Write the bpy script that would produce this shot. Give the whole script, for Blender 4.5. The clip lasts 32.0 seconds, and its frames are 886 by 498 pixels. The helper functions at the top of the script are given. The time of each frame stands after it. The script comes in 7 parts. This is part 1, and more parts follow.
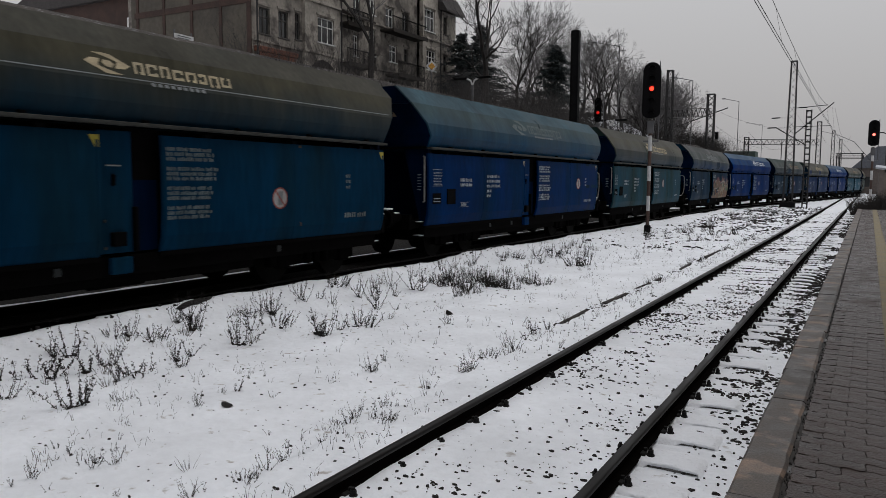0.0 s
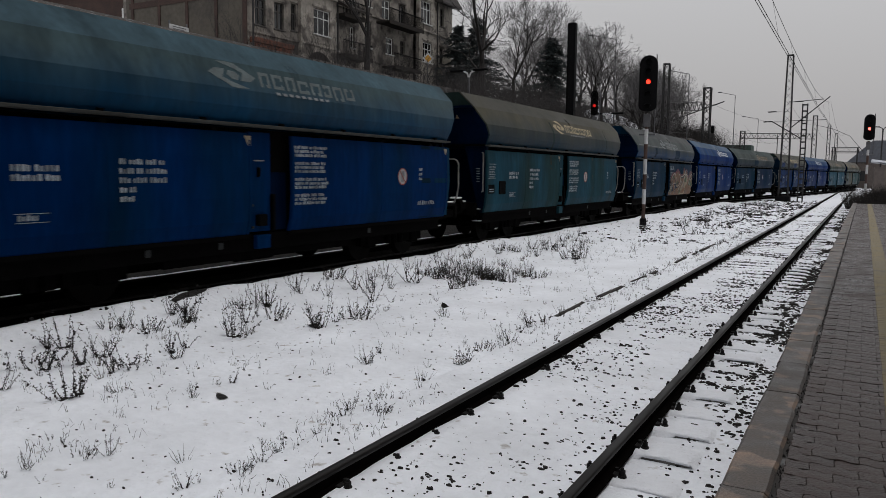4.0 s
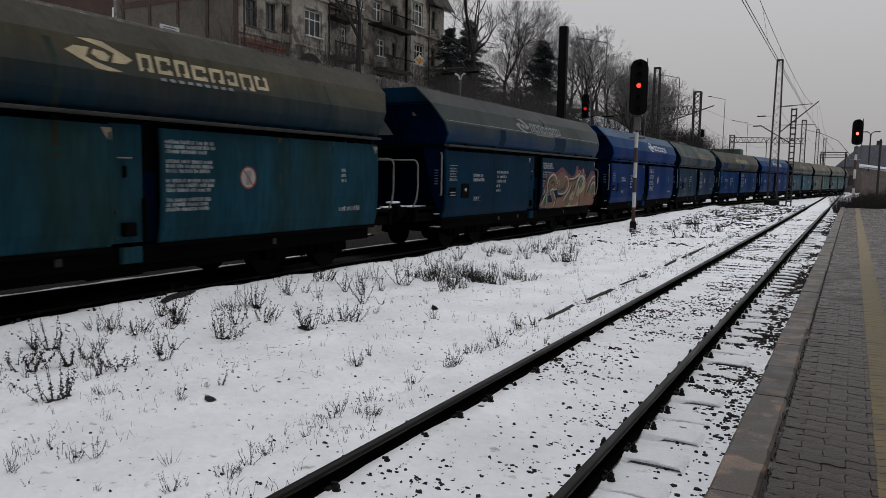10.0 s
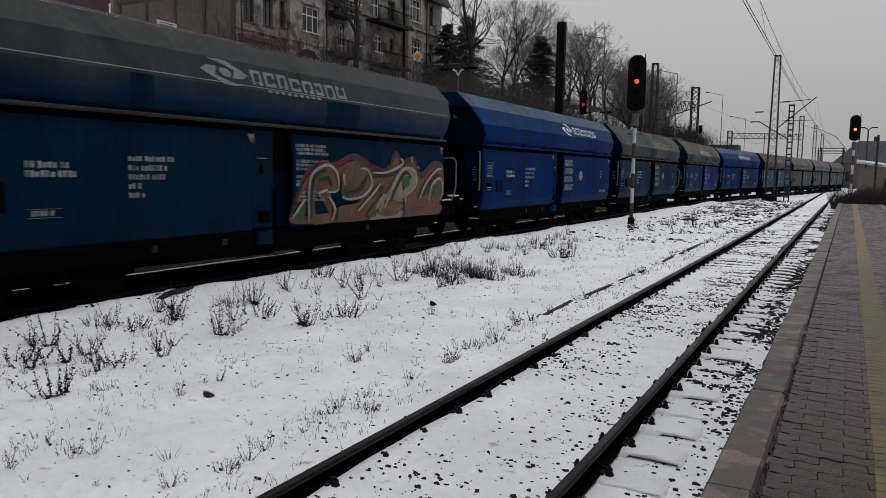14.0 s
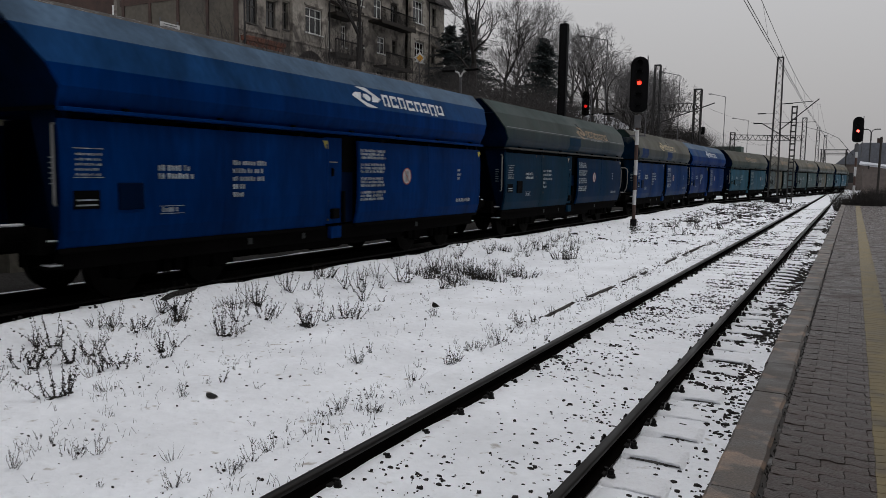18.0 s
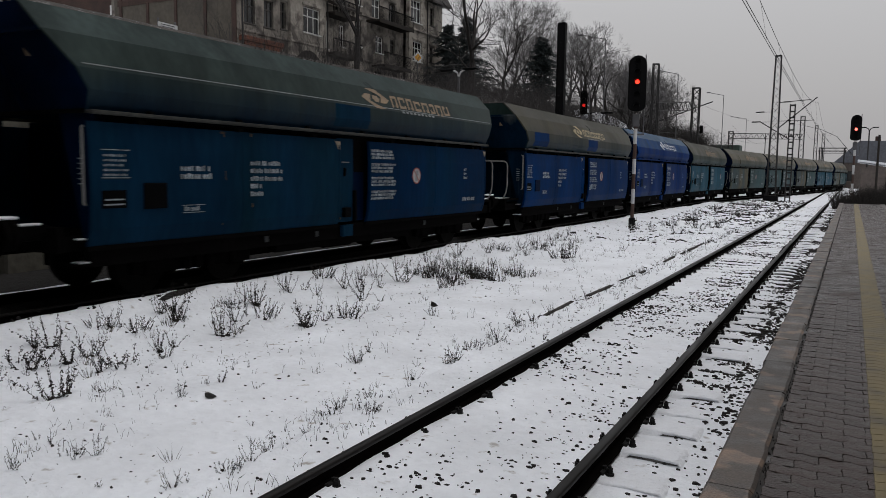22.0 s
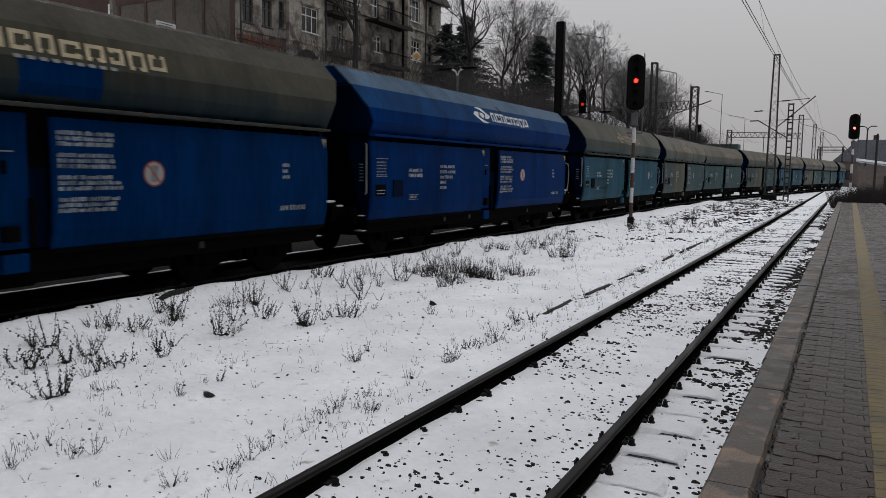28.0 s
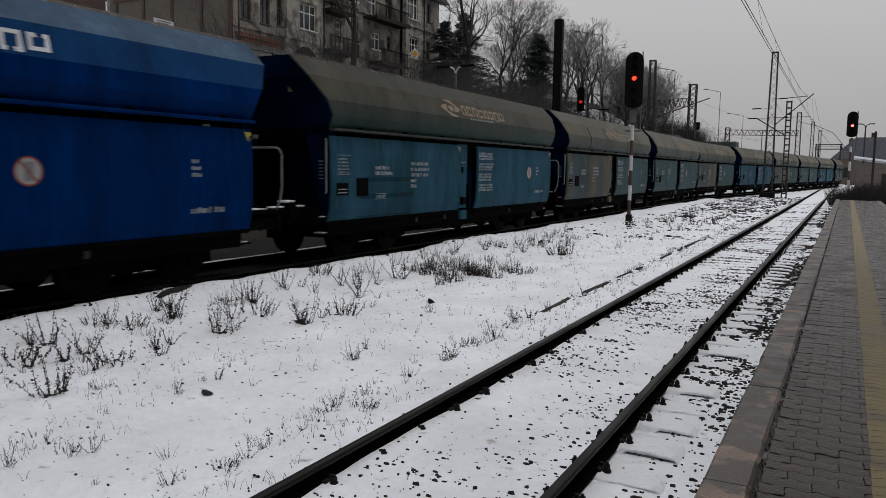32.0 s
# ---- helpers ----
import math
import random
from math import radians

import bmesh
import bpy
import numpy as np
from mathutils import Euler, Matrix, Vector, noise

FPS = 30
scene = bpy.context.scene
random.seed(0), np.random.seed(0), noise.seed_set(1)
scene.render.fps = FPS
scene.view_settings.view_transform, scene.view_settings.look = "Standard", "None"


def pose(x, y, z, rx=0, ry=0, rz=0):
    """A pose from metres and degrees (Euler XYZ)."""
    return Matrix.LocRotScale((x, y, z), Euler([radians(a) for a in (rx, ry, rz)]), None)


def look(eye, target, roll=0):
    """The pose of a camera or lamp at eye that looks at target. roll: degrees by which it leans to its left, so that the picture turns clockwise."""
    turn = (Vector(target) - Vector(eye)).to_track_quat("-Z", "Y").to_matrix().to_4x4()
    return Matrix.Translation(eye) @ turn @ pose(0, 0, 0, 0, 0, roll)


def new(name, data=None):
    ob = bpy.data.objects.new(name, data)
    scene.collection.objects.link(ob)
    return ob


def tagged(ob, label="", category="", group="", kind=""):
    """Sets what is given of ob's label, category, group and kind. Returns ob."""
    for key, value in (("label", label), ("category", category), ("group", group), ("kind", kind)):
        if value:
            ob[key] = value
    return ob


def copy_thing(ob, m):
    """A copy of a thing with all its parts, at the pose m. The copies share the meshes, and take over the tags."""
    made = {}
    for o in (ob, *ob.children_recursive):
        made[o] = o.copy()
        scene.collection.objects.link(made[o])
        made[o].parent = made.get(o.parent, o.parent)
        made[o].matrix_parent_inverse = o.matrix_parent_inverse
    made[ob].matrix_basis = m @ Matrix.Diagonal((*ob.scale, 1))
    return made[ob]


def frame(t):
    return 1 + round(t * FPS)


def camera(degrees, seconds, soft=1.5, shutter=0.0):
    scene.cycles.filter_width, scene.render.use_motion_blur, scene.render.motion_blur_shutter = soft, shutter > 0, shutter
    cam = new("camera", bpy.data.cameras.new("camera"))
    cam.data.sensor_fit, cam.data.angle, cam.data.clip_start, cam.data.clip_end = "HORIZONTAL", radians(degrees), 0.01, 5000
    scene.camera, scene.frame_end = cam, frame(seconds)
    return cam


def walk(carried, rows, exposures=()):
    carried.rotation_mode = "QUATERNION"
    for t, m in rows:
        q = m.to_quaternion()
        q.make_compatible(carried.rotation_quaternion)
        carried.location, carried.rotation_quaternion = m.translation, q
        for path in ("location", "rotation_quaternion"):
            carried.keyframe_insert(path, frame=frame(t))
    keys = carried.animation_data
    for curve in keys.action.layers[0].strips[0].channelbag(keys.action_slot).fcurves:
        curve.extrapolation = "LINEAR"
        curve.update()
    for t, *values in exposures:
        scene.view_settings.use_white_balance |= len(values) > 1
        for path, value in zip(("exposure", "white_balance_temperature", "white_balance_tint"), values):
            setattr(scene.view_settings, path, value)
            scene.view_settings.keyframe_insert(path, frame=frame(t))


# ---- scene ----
# Camera: held by hand on the platform, turning a little. Rows: seconds, heading, tilt, lean, place.
EXPOSURE = 0.0
cam = camera(61.52, 32.0, soft=0.8, shutter=0.5)
PATH = [
    (0, 29.697, -5.325, -0.440, 2.232, -0.016, 1.969), (0.5, 29.631, -5.279, -0.429, 2.233, -0.008, 1.966), (1, 29.728, -5.466, -0.407, 2.233, -0.011, 1.964),
    (1.5, 29.679, -5.664, -0.441, 2.230, -0.012, 1.966), (2, 29.473, -5.892, -0.569, 2.226, -0.012, 1.962), (2.5, 29.433, -5.848, -0.541, 2.233, -0.007, 1.966),
    (3, 29.362, -5.820, -0.581, 2.235, -0.007, 1.959), (3.5, 29.438, -5.946, -0.663, 2.231, -0.005, 1.961), (5.5, 29.029, -5.487, -0.553, 2.234, -0.013, 1.965),
    (6, 29.095, -5.629, -0.749, 2.236, -0.012, 1.963), (6.5, 28.931, -5.567, -0.968, 2.236, -0.007, 1.967), (7, 28.910, -5.523, -0.871, 2.234, -0.011, 1.965),
    (7.5, 28.960, -5.562, -0.812, 2.229, 0.005, 1.968), (8, 28.865, -5.434, -0.836, 2.229, -0.001, 1.965), (8.5, 28.856, -5.495, -0.839, 2.233, 0.004, 1.965),
    (9, 28.751, -5.652, -1.002, 2.230, 0.002, 1.965), (9.5, 28.579, -5.829, -1.121, 2.230, -0.003, 1.968), (10, 28.653, -5.711, -0.983, 2.233, -0.002, 1.969),
    (10.5, 28.757, -5.790, -1.029, 2.232, -0.006, 1.966), (11, 28.714, -5.720, -1.073, 2.234, -0.007, 1.969), (11.5, 28.726, -5.600, -1.043, 2.234, -0.005, 1.964),
    (12, 28.411, -5.727, -1.048, 2.230, -0.006, 1.966), (12.5, 28.531, -5.728, -1.052, 2.233, -0.003, 1.965), (13, 28.596, -5.909, -1.023, 2.233, -0.000, 1.963),
    (13.5, 28.645, -6.010, -0.869, 2.234, 0.002, 1.960), (14, 28.493, -6.000, -0.933, 2.230, -0.004, 1.963), (14.5, 28.608, -5.918, -0.693, 2.235, -0.007, 1.961),
    (16.5, 28.595, -5.938, -0.975, 2.241, -0.013, 1.964), (17, 28.503, -5.978, -1.026, 2.236, -0.015, 1.967), (17.5, 28.447, -5.923, -1.031, 2.236, -0.018, 1.962),
    (18, 28.676, -5.895, -0.969, 2.238, -0.019, 1.968), (18.5, 28.641, -6.043, -1.181, 2.230, -0.016, 1.965), (19, 28.588, -6.041, -1.038, 2.234, -0.012, 1.965),
    (19.5, 28.595, -5.994, -0.795, 2.239, -0.007, 1.966), (20, 28.520, -5.997, -0.857, 2.237, -0.009, 1.962), (20.5, 28.691, -6.034, -0.815, 2.237, -0.012, 1.961),
    (21, 28.748, -5.978, -0.773, 2.238, -0.013, 1.965), (21.5, 28.673, -6.006, -0.919, 2.240, -0.013, 1.966), (22, 28.587, -5.935, -0.796, 2.244, -0.017, 1.966),
    (22.5, 28.653, -5.897, -0.780, 2.240, -0.010, 1.963), (23, 28.534, -6.247, -0.915, 2.234, -0.015, 1.964), (23.5, 28.560, -6.217, -0.770, 2.239, -0.012, 1.963),
    (24, 28.519, -6.188, -0.777, 2.240, -0.010, 1.962), (24.5, 28.301, -6.177, -0.742, 2.239, -0.007, 1.964), (25, 28.316, -6.246, -0.767, 2.236, -0.014, 1.962),
    (25.5, 28.399, -6.147, -0.814, 2.240, -0.015, 1.964), (27.5, 28.331, -6.099, -0.656, 2.236, -0.006, 1.961), (28, 28.480, -6.000, -0.769, 2.237, -0.010, 1.960),
    (28.5, 28.570, -6.080, -0.743, 2.240, -0.011, 1.964), (29, 28.420, -6.273, -0.924, 2.239, -0.009, 1.964), (29.5, 28.338, -6.297, -0.864, 2.238, -0.014, 1.963),
    (30, 28.242, -6.540, -0.996, 2.236, -0.008, 1.963), (30.5, 28.417, -6.567, -0.922, 2.233, 0.008, 1.963), (31, 28.368, -6.372, -0.846, 2.236, -0.006, 1.962),
    (31.5, 28.286, -6.392, -0.944, 2.236, -0.005, 1.963), (32, 28.351, -6.185, -0.768, 2.240, -0.011, 1.966),
]


def held(yaw, pitch, lean, x, y, z):
    return pose(x, y, z) @ Euler((radians(90 + pitch), 0, radians(yaw))).to_matrix().to_4x4() @ pose(0, 0, 0, 0, 0, -lean)


walk(cam, [(t, held(*r)) for t, *r in PATH], exposures=[(0.0, EXPOSURE), (32.0, EXPOSURE)])

# The train's travel: seconds, metres from the station of the first wagon.
TRAVEL = [
    (0, 11.38), (1, 8.47), (2, 5.61), (3, 2.84), (4, -0.02), (5, -2.93), (6, -5.83), (7, -8.69),
    (8, -11.40), (9, -14.24), (10, -17.24), (11, -20.34), (12, -23.41), (13, -26.58), (14, -29.76), (15, -32.80),
    (16, -35.99), (17, -39.30), (18, -42.62), (19, -46.00), (20, -49.47), (21, -52.90), (22, -56.37), (23, -60.18),
    (24, -64.02), (25, -67.67), (26, -71.36), (27, -75.12), (28, -78.86), (29, -82.68), (30, -86.63), (31, -90.74),
    (32, -94.95),
]


# World: flat overcast winter sky, a wide weak sun behind cloud
world = bpy.data.worlds.new("overcast_sky")
scene.world = world
world.use_nodes = True
wn, wl = world.node_tree.nodes, world.node_tree.links
wn.clear()
sky = wn.new("ShaderNodeTexSky")
sky.sky_type, sky.sun_disc = "NISHITA", False
sky.sun_elevation, sky.sun_rotation = radians(76), radians(58)
sky.air_density, sky.dust_density = 2.0, 6.0
veil = wn.new("ShaderNodeMix")
veil.data_type = "RGBA"
veil.inputs["Factor"].default_value = 0.93
where = wn.new("ShaderNodeTexCoord")
height = wn.new("ShaderNodeSeparateXYZ")
wl.new(where.outputs["Generated"], height.inputs[0])
cloud = wn.new("ShaderNodeValToRGB")
cloud.color_ramp.elements[0].position, cloud.color_ramp.elements[0].color = 0.0, (0.447, 0.436, 0.442, 1)
cloud.color_ramp.elements[1].position, cloud.color_ramp.elements[1].color = 0.30, (0.672, 0.670, 0.690, 1)
wl.new(height.outputs["Z"], cloud.inputs[0])
thick = wn.new("ShaderNodeVectorMath")
thick.operation = "SCALE"
thick.inputs["Scale"].default_value = 10.0
wl.new(cloud.outputs[0], thick.inputs[0])
wl.new(thick.outputs[0], veil.inputs["B"])
wl.new(sky.outputs[0], veil.inputs["A"])
bgd = wn.new("ShaderNodeBackground")
bgd.inputs["Strength"].default_value = 0.087
wl.new(veil.outputs["Result"], bgd.inputs["Color"])
wout = wn.new("ShaderNodeOutputWorld")
wl.new(bgd.outputs[0], wout.inputs["Surface"])
sun = new("sun", bpy.data.lights.new("sun", "SUN"))
sun.data.energy, sun.data.angle, sun.data.color = 0.90, radians(40), (1.0, 0.985, 0.985)
sun.matrix_world = look((13, 8, 60), (0, 0, 0))

# ---- materials ----
def material(name, base, rough=0.8, metal=0.0, vary=0.25, scale=3.0, fine=40.0, bump=0.15, tint=None, tint_scale=0.8, tint_lo=0.55, tint_hi=0.75, rand=0.0, depth=0.01, gloss_spots=0.0, stretch=(1, 1, 1), coords="Object", spec=0.35, fade=None):
    """A surface with two scales of variation, an optional second colour in patches, and fine relief. fade: a second
    colour low down that gives way to the first upwards, and the heights between.
    """
    m = bpy.data.materials.new(name)
    m.use_nodes = True
    n, l = m.node_tree.nodes, m.node_tree.links
    bsdf = n["Principled BSDF"]
    bsdf.inputs["Metallic"].default_value = metal
    bsdf.inputs["Specular IOR Level"].default_value = spec
    tc = n.new("ShaderNodeTexCoord")
    mp = n.new("ShaderNodeMapping")
    mp.inputs["Scale"].default_value = stretch
    l.new(tc.outputs[coords], mp.inputs["Vector"])

    def tex(s, detail=4):
        t = n.new("ShaderNodeTexNoise")
        t.inputs["Scale"].default_value, t.inputs["Detail"].default_value = s, detail
        l.new(mp.outputs[0], t.inputs["Vector"])
        return t.outputs["Fac"]

    def mixer(kind, fac, a, b):
        x = n.new("ShaderNodeMix")
        x.data_type, x.blend_type = "RGBA", kind
        for sock, v in ((x.inputs["Factor"], fac), (x.inputs["A"], a), (x.inputs["B"], b)):
            if isinstance(v, (int, float)):
                sock.default_value = v
            elif isinstance(v, tuple):
                sock.default_value = (*v[:3], 1)
            else:
                l.new(v, sock)
        return x.outputs["Result"]

    def ramp(v, lo, hi, a=0.0, b=1.0):
        r = n.new("ShaderNodeMapRange")
        r.inputs["From Min"].default_value, r.inputs["From Max"].default_value = lo, hi
        r.inputs["To Min"].default_value, r.inputs["To Max"].default_value = a, b
        l.new(v, r.inputs["Value"])
        return r.outputs["Result"]

    big, small = tex(scale), tex(fine, 6)
    c = tuple(base)
    if tint:
        c = mixer("MIX", ramp(tex(tint_scale, 6), tint_lo, tint_hi), c, tuple(tint))
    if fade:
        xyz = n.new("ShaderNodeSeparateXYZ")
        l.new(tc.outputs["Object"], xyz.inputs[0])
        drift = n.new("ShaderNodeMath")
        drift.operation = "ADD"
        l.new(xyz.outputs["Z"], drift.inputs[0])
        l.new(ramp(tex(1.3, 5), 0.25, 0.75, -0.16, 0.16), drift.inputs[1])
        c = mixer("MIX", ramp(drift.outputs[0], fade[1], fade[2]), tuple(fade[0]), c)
    g = n.new("ShaderNodeMath")
    g.operation = "MULTIPLY"
    l.new(ramp(big, 0.3, 0.7, 1 - vary, 1 + vary), g.inputs[0])
    l.new(ramp(small, 0.25, 0.75, 1 - vary * 0.6, 1 + vary * 0.6), g.inputs[1])
    val = g.outputs[0]
    if rand:
        oi = n.new("ShaderNodeObjectInfo")
        g2 = n.new("ShaderNodeMath")
        g2.operation = "MULTIPLY"
        l.new(val, g2.inputs[0])
        l.new(ramp(oi.outputs["Random"], 0, 1, 1 - rand, 1 + rand), g2.inputs[1])
        val = g2.outputs[0]
    col = n.new("ShaderNodeVectorMath")
    col.operation = "SCALE"
    if isinstance(c, tuple):
        col.inputs[0].default_value = c[:3]
    else:
        l.new(c, col.inputs[0])
    l.new(val, col.inputs["Scale"])
    l.new(col.outputs[0], bsdf.inputs["Base Color"])
    l.new(ramp(big, 0.3, 0.7, max(rough - 0.12 - gloss_spots, 0.05), min(rough + 0.1, 1)), bsdf.inputs["Roughness"])
    if bump:
        b = n.new("ShaderNodeBump")
        b.inputs["Strength"].default_value, b.inputs["Distance"].default_value = bump, depth
        l.new(small, b.inputs["Height"])
        l.new(b.outputs[0], bsdf.inputs["Normal"])
    return m


def glow(name, color, strength):
    m = bpy.data.materials.new(name)
    m.use_nodes = True
    b = m.node_tree.nodes["Principled BSDF"]
    b.inputs["Base Color"].default_value = (*color, 1)
    b.inputs["Emission Color"].default_value = (*color, 1)
    b.inputs["Emission Strength"].default_value = strength
    return m


def glass(name, base, rough=0.08):
    m = bpy.data.materials.new(name)
    m.use_nodes = True
    b = m.node_tree.nodes["Principled BSDF"]
    b.inputs["Base Color"].default_value = (*base, 1)
    b.inputs["Roughness"].default_value = rough
    b.inputs["Specular IOR Level"].default_value = 0.6
    return m


M = {}
M["snow"] = material("snow", (0.795, 0.82, 0.862), 0.75, vary=0.08, scale=1.1, fine=11, bump=0.55, depth=0.06, tint=(0.42, 0.40, 0.38), tint_scale=7.0, tint_lo=0.655, tint_hi=0.74)
M["bed_snow"] = material("bed_snow", (0.795, 0.815, 0.855), 0.75, vary=0.07, scale=2, fine=22, bump=0.6, depth=0.035, tint=(0.40, 0.385, 0.37), tint_scale=16.0, tint_lo=0.66, tint_hi=0.75)
M["ballast"] = material("ballast", (0.013, 0.012, 0.0115), 0.9, vary=0.5, scale=2, fine=14, bump=0.9, depth=0.08)
M["stone"] = material("stone", (0.015, 0.0125, 0.011), 0.85, vary=0.4, rand=0.5, bump=0.3)
M["rail"] = material("rail", (0.004, 0.0034, 0.0032), 0.95, vary=0.3, scale=4, fine=60, bump=0.2, depth=0.004, spec=0.0)
M["rail_head"] = material("rail_head", (0.0055, 0.0044, 0.0038), 0.44, vary=0.3, scale=2, fine=50, bump=0.06, depth=0.003, stretch=(6, 0.6, 6), spec=0.17)
M["fixing"] = material("fixing", (0.004, 0.0034, 0.0032), 0.8, vary=0.4, bump=0.2)
M["sleeper"] = material("sleeper", (0.13, 0.125, 0.12), 0.9, vary=0.35, bump=0.4)
M["kerb"] = material("kerb", (0.056, 0.0465, 0.040), 0.55, vary=0.55, scale=5.0, fine=70, bump=0.7, depth=0.006, tint=(0.150, 0.108, 0.080), tint_scale=3.4, tint_lo=0.53, tint_hi=0.59, rand=0.3, gloss_spots=0.12, spec=0.5)
M["paver"] = material("paver", (0.0295, 0.0158, 0.0115), 0.46, vary=0.5, scale=2.4, fine=55, bump=1.0, depth=0.012, rand=0.22, tint=(0.026, 0.0215, 0.0195), tint_scale=0.9, gloss_spots=0.12, spec=0.48)
M["joint"] = material("joint", (0.030, 0.027, 0.025), 0.9, vary=0.5, scale=3, fine=30, tint=(0.13, 0.13, 0.13), tint_scale=5, tint_lo=0.56, tint_hi=0.66)
M["yellow_line"] = material("yellow_line", (0.175, 0.143, 0.078), 0.65, vary=0.25, scale=2.5, fine=60, bump=0.4, depth=0.004, tint=(0.12, 0.10, 0.07), tint_scale=4, tint_lo=0.56, tint_hi=0.7)
M["weed"] = material("weed", (0.013, 0.011, 0.009), 0.9, vary=0.4, bump=0)
M["straw"] = material("straw", (0.065, 0.054, 0.038), 0.9, vary=0.3, bump=0)
M["twigs"] = material("twigs", (0.100, 0.096, 0.097), 0.9, vary=0.3, bump=0)
M["scrub"] = material("scrub", (0.050, 0.046, 0.045), 0.9, vary=0.35, bump=0)
M["hedge"] = material("hedge", (0.024, 0.021, 0.019), 0.9, vary=0.4, bump=0)
M["bark"] = material("bark", (0.026, 0.023, 0.022), 0.9, vary=0.35, bump=0.3)
# haze is put into the needles' colour: slightly paler and bluer
M["needles"] = material("needles", (0.025, 0.033, 0.034), 0.85, vary=0.4, bump=0)
M["soil"] = material("soil", (0.034, 0.029, 0.025), 0.95, vary=0.45, scale=0.25, fine=3, bump=0.6, depth=0.1, tint=(0.15, 0.15, 0.155), tint_scale=3.2, tint_lo=0.57, tint_hi=0.65)
M["black_steel"] = material("black_steel", (0.0045, 0.0045, 0.005), 0.8, vary=0.3, spec=0.1)
M["grey_steel"] = material("grey_steel", (0.10, 0.10, 0.105), 0.5, metal=0.5, vary=0.25)
M["white_paint"] = material("white_paint", (0.50, 0.50, 0.50), 0.6, vary=0.15)
M["red_glow"] = glow("red_glow", (1.0, 0.03, 0.015), 3.5)
M["dim_red_glow"] = glow("dim_red_glow", (0.85, 0.02, 0.015), 0.7)
M["pink_glow"] = glow("pink_glow", (1.0, 0.13, 0.10), 3.6)


def part(name, bm, mat, parent, label=""):
    me = bpy.data.meshes.new(name)
    bm.to_mesh(me)
    bm.free()
    me.materials.append(mat)
    ob = new(name, me)
    ob.parent = parent
    if label:
        ob["label"] = label
    return ob


def empty(name, m=None):
    e = new(name)
    e.empty_display_size = 0.2
    if m is not None:
        e.matrix_world = m
    return e


def thing(name, bm, mat, label, category, group="", kind="", m=None):
    ob = part(name, bm, mat, None)
    if m is not None:
        ob.matrix_world = m
    return tagged(ob, label, category, group, kind)


def B():
    return bmesh.new()


def box(bm, x0, x1, y0, y1, z0, z1, bev=0.0):
    r = bmesh.ops.create_cube(bm, size=1, matrix=Matrix.LocRotScale(((x0 + x1) / 2, (y0 + y1) / 2, (z0 + z1) / 2), None, (abs(x1 - x0), abs(y1 - y0), abs(z1 - z0))))
    if bev:
        es = list({e for v in r["verts"] for e in v.link_edges})
        bmesh.ops.bevel(bm, geom=es, offset=bev, segments=1, affect="EDGES")
    return bm


def bar(bm, p, q, w, h=None, sides=4):
    """A straight bar from p to q: square (w by h) or round (radius w)."""
    p, q = Vector(p), Vector(q)
    d = q - p
    rot = d.to_track_quat("Z", "Y")
    if sides == 4:
        m = Matrix.LocRotScale((p + q) / 2, rot, (w, h or w, d.length))
        bmesh.ops.create_cube(bm, size=1, matrix=m)
    else:
        m = Matrix.LocRotScale((p + q) / 2, rot, None)
        bmesh.ops.create_cone(bm, cap_ends=True, segments=sides, radius1=w, radius2=w if h is None else h, depth=d.length, matrix=m)
    return bm


def tube(bm, pts, r, sides=6):
    """A bent round bar through the points."""
    for a, b in zip(pts, pts[1:]):
        bar(bm, a, b, r, None, sides)
    return bm


def prism(bm, outline, y0, y1):
    """An outline of (x, z) pulled along y."""
    a = [bm.verts.new((x, y0, z)) for x, z in outline]
    b = [bm.verts.new((x, y1, z)) for x, z in outline]
    k = len(outline)
    for i in range(k):
        bm.faces.new((a[i], a[(i + 1) % k], b[(i + 1) % k], b[i]))
    bm.faces.new(a[::-1])
    bm.faces.new(b)
    bmesh.ops.recalc_face_normals(bm, faces=bm.faces[:])
    return bm

# ---- ground, tracks, platform ----
def track_x(y):
    """Centre of the train's track: beside the near track, then across to it."""
    def ramp01(a, b):
        u = min(max((y - a) / (b - a), 0), 1)
        return (b - a) * (u ** 3 - u ** 4 / 2) + max(y - b, 0)
    return -8.3 + 0.112 * (ramp01(52, 70) - ramp01(125, 143))


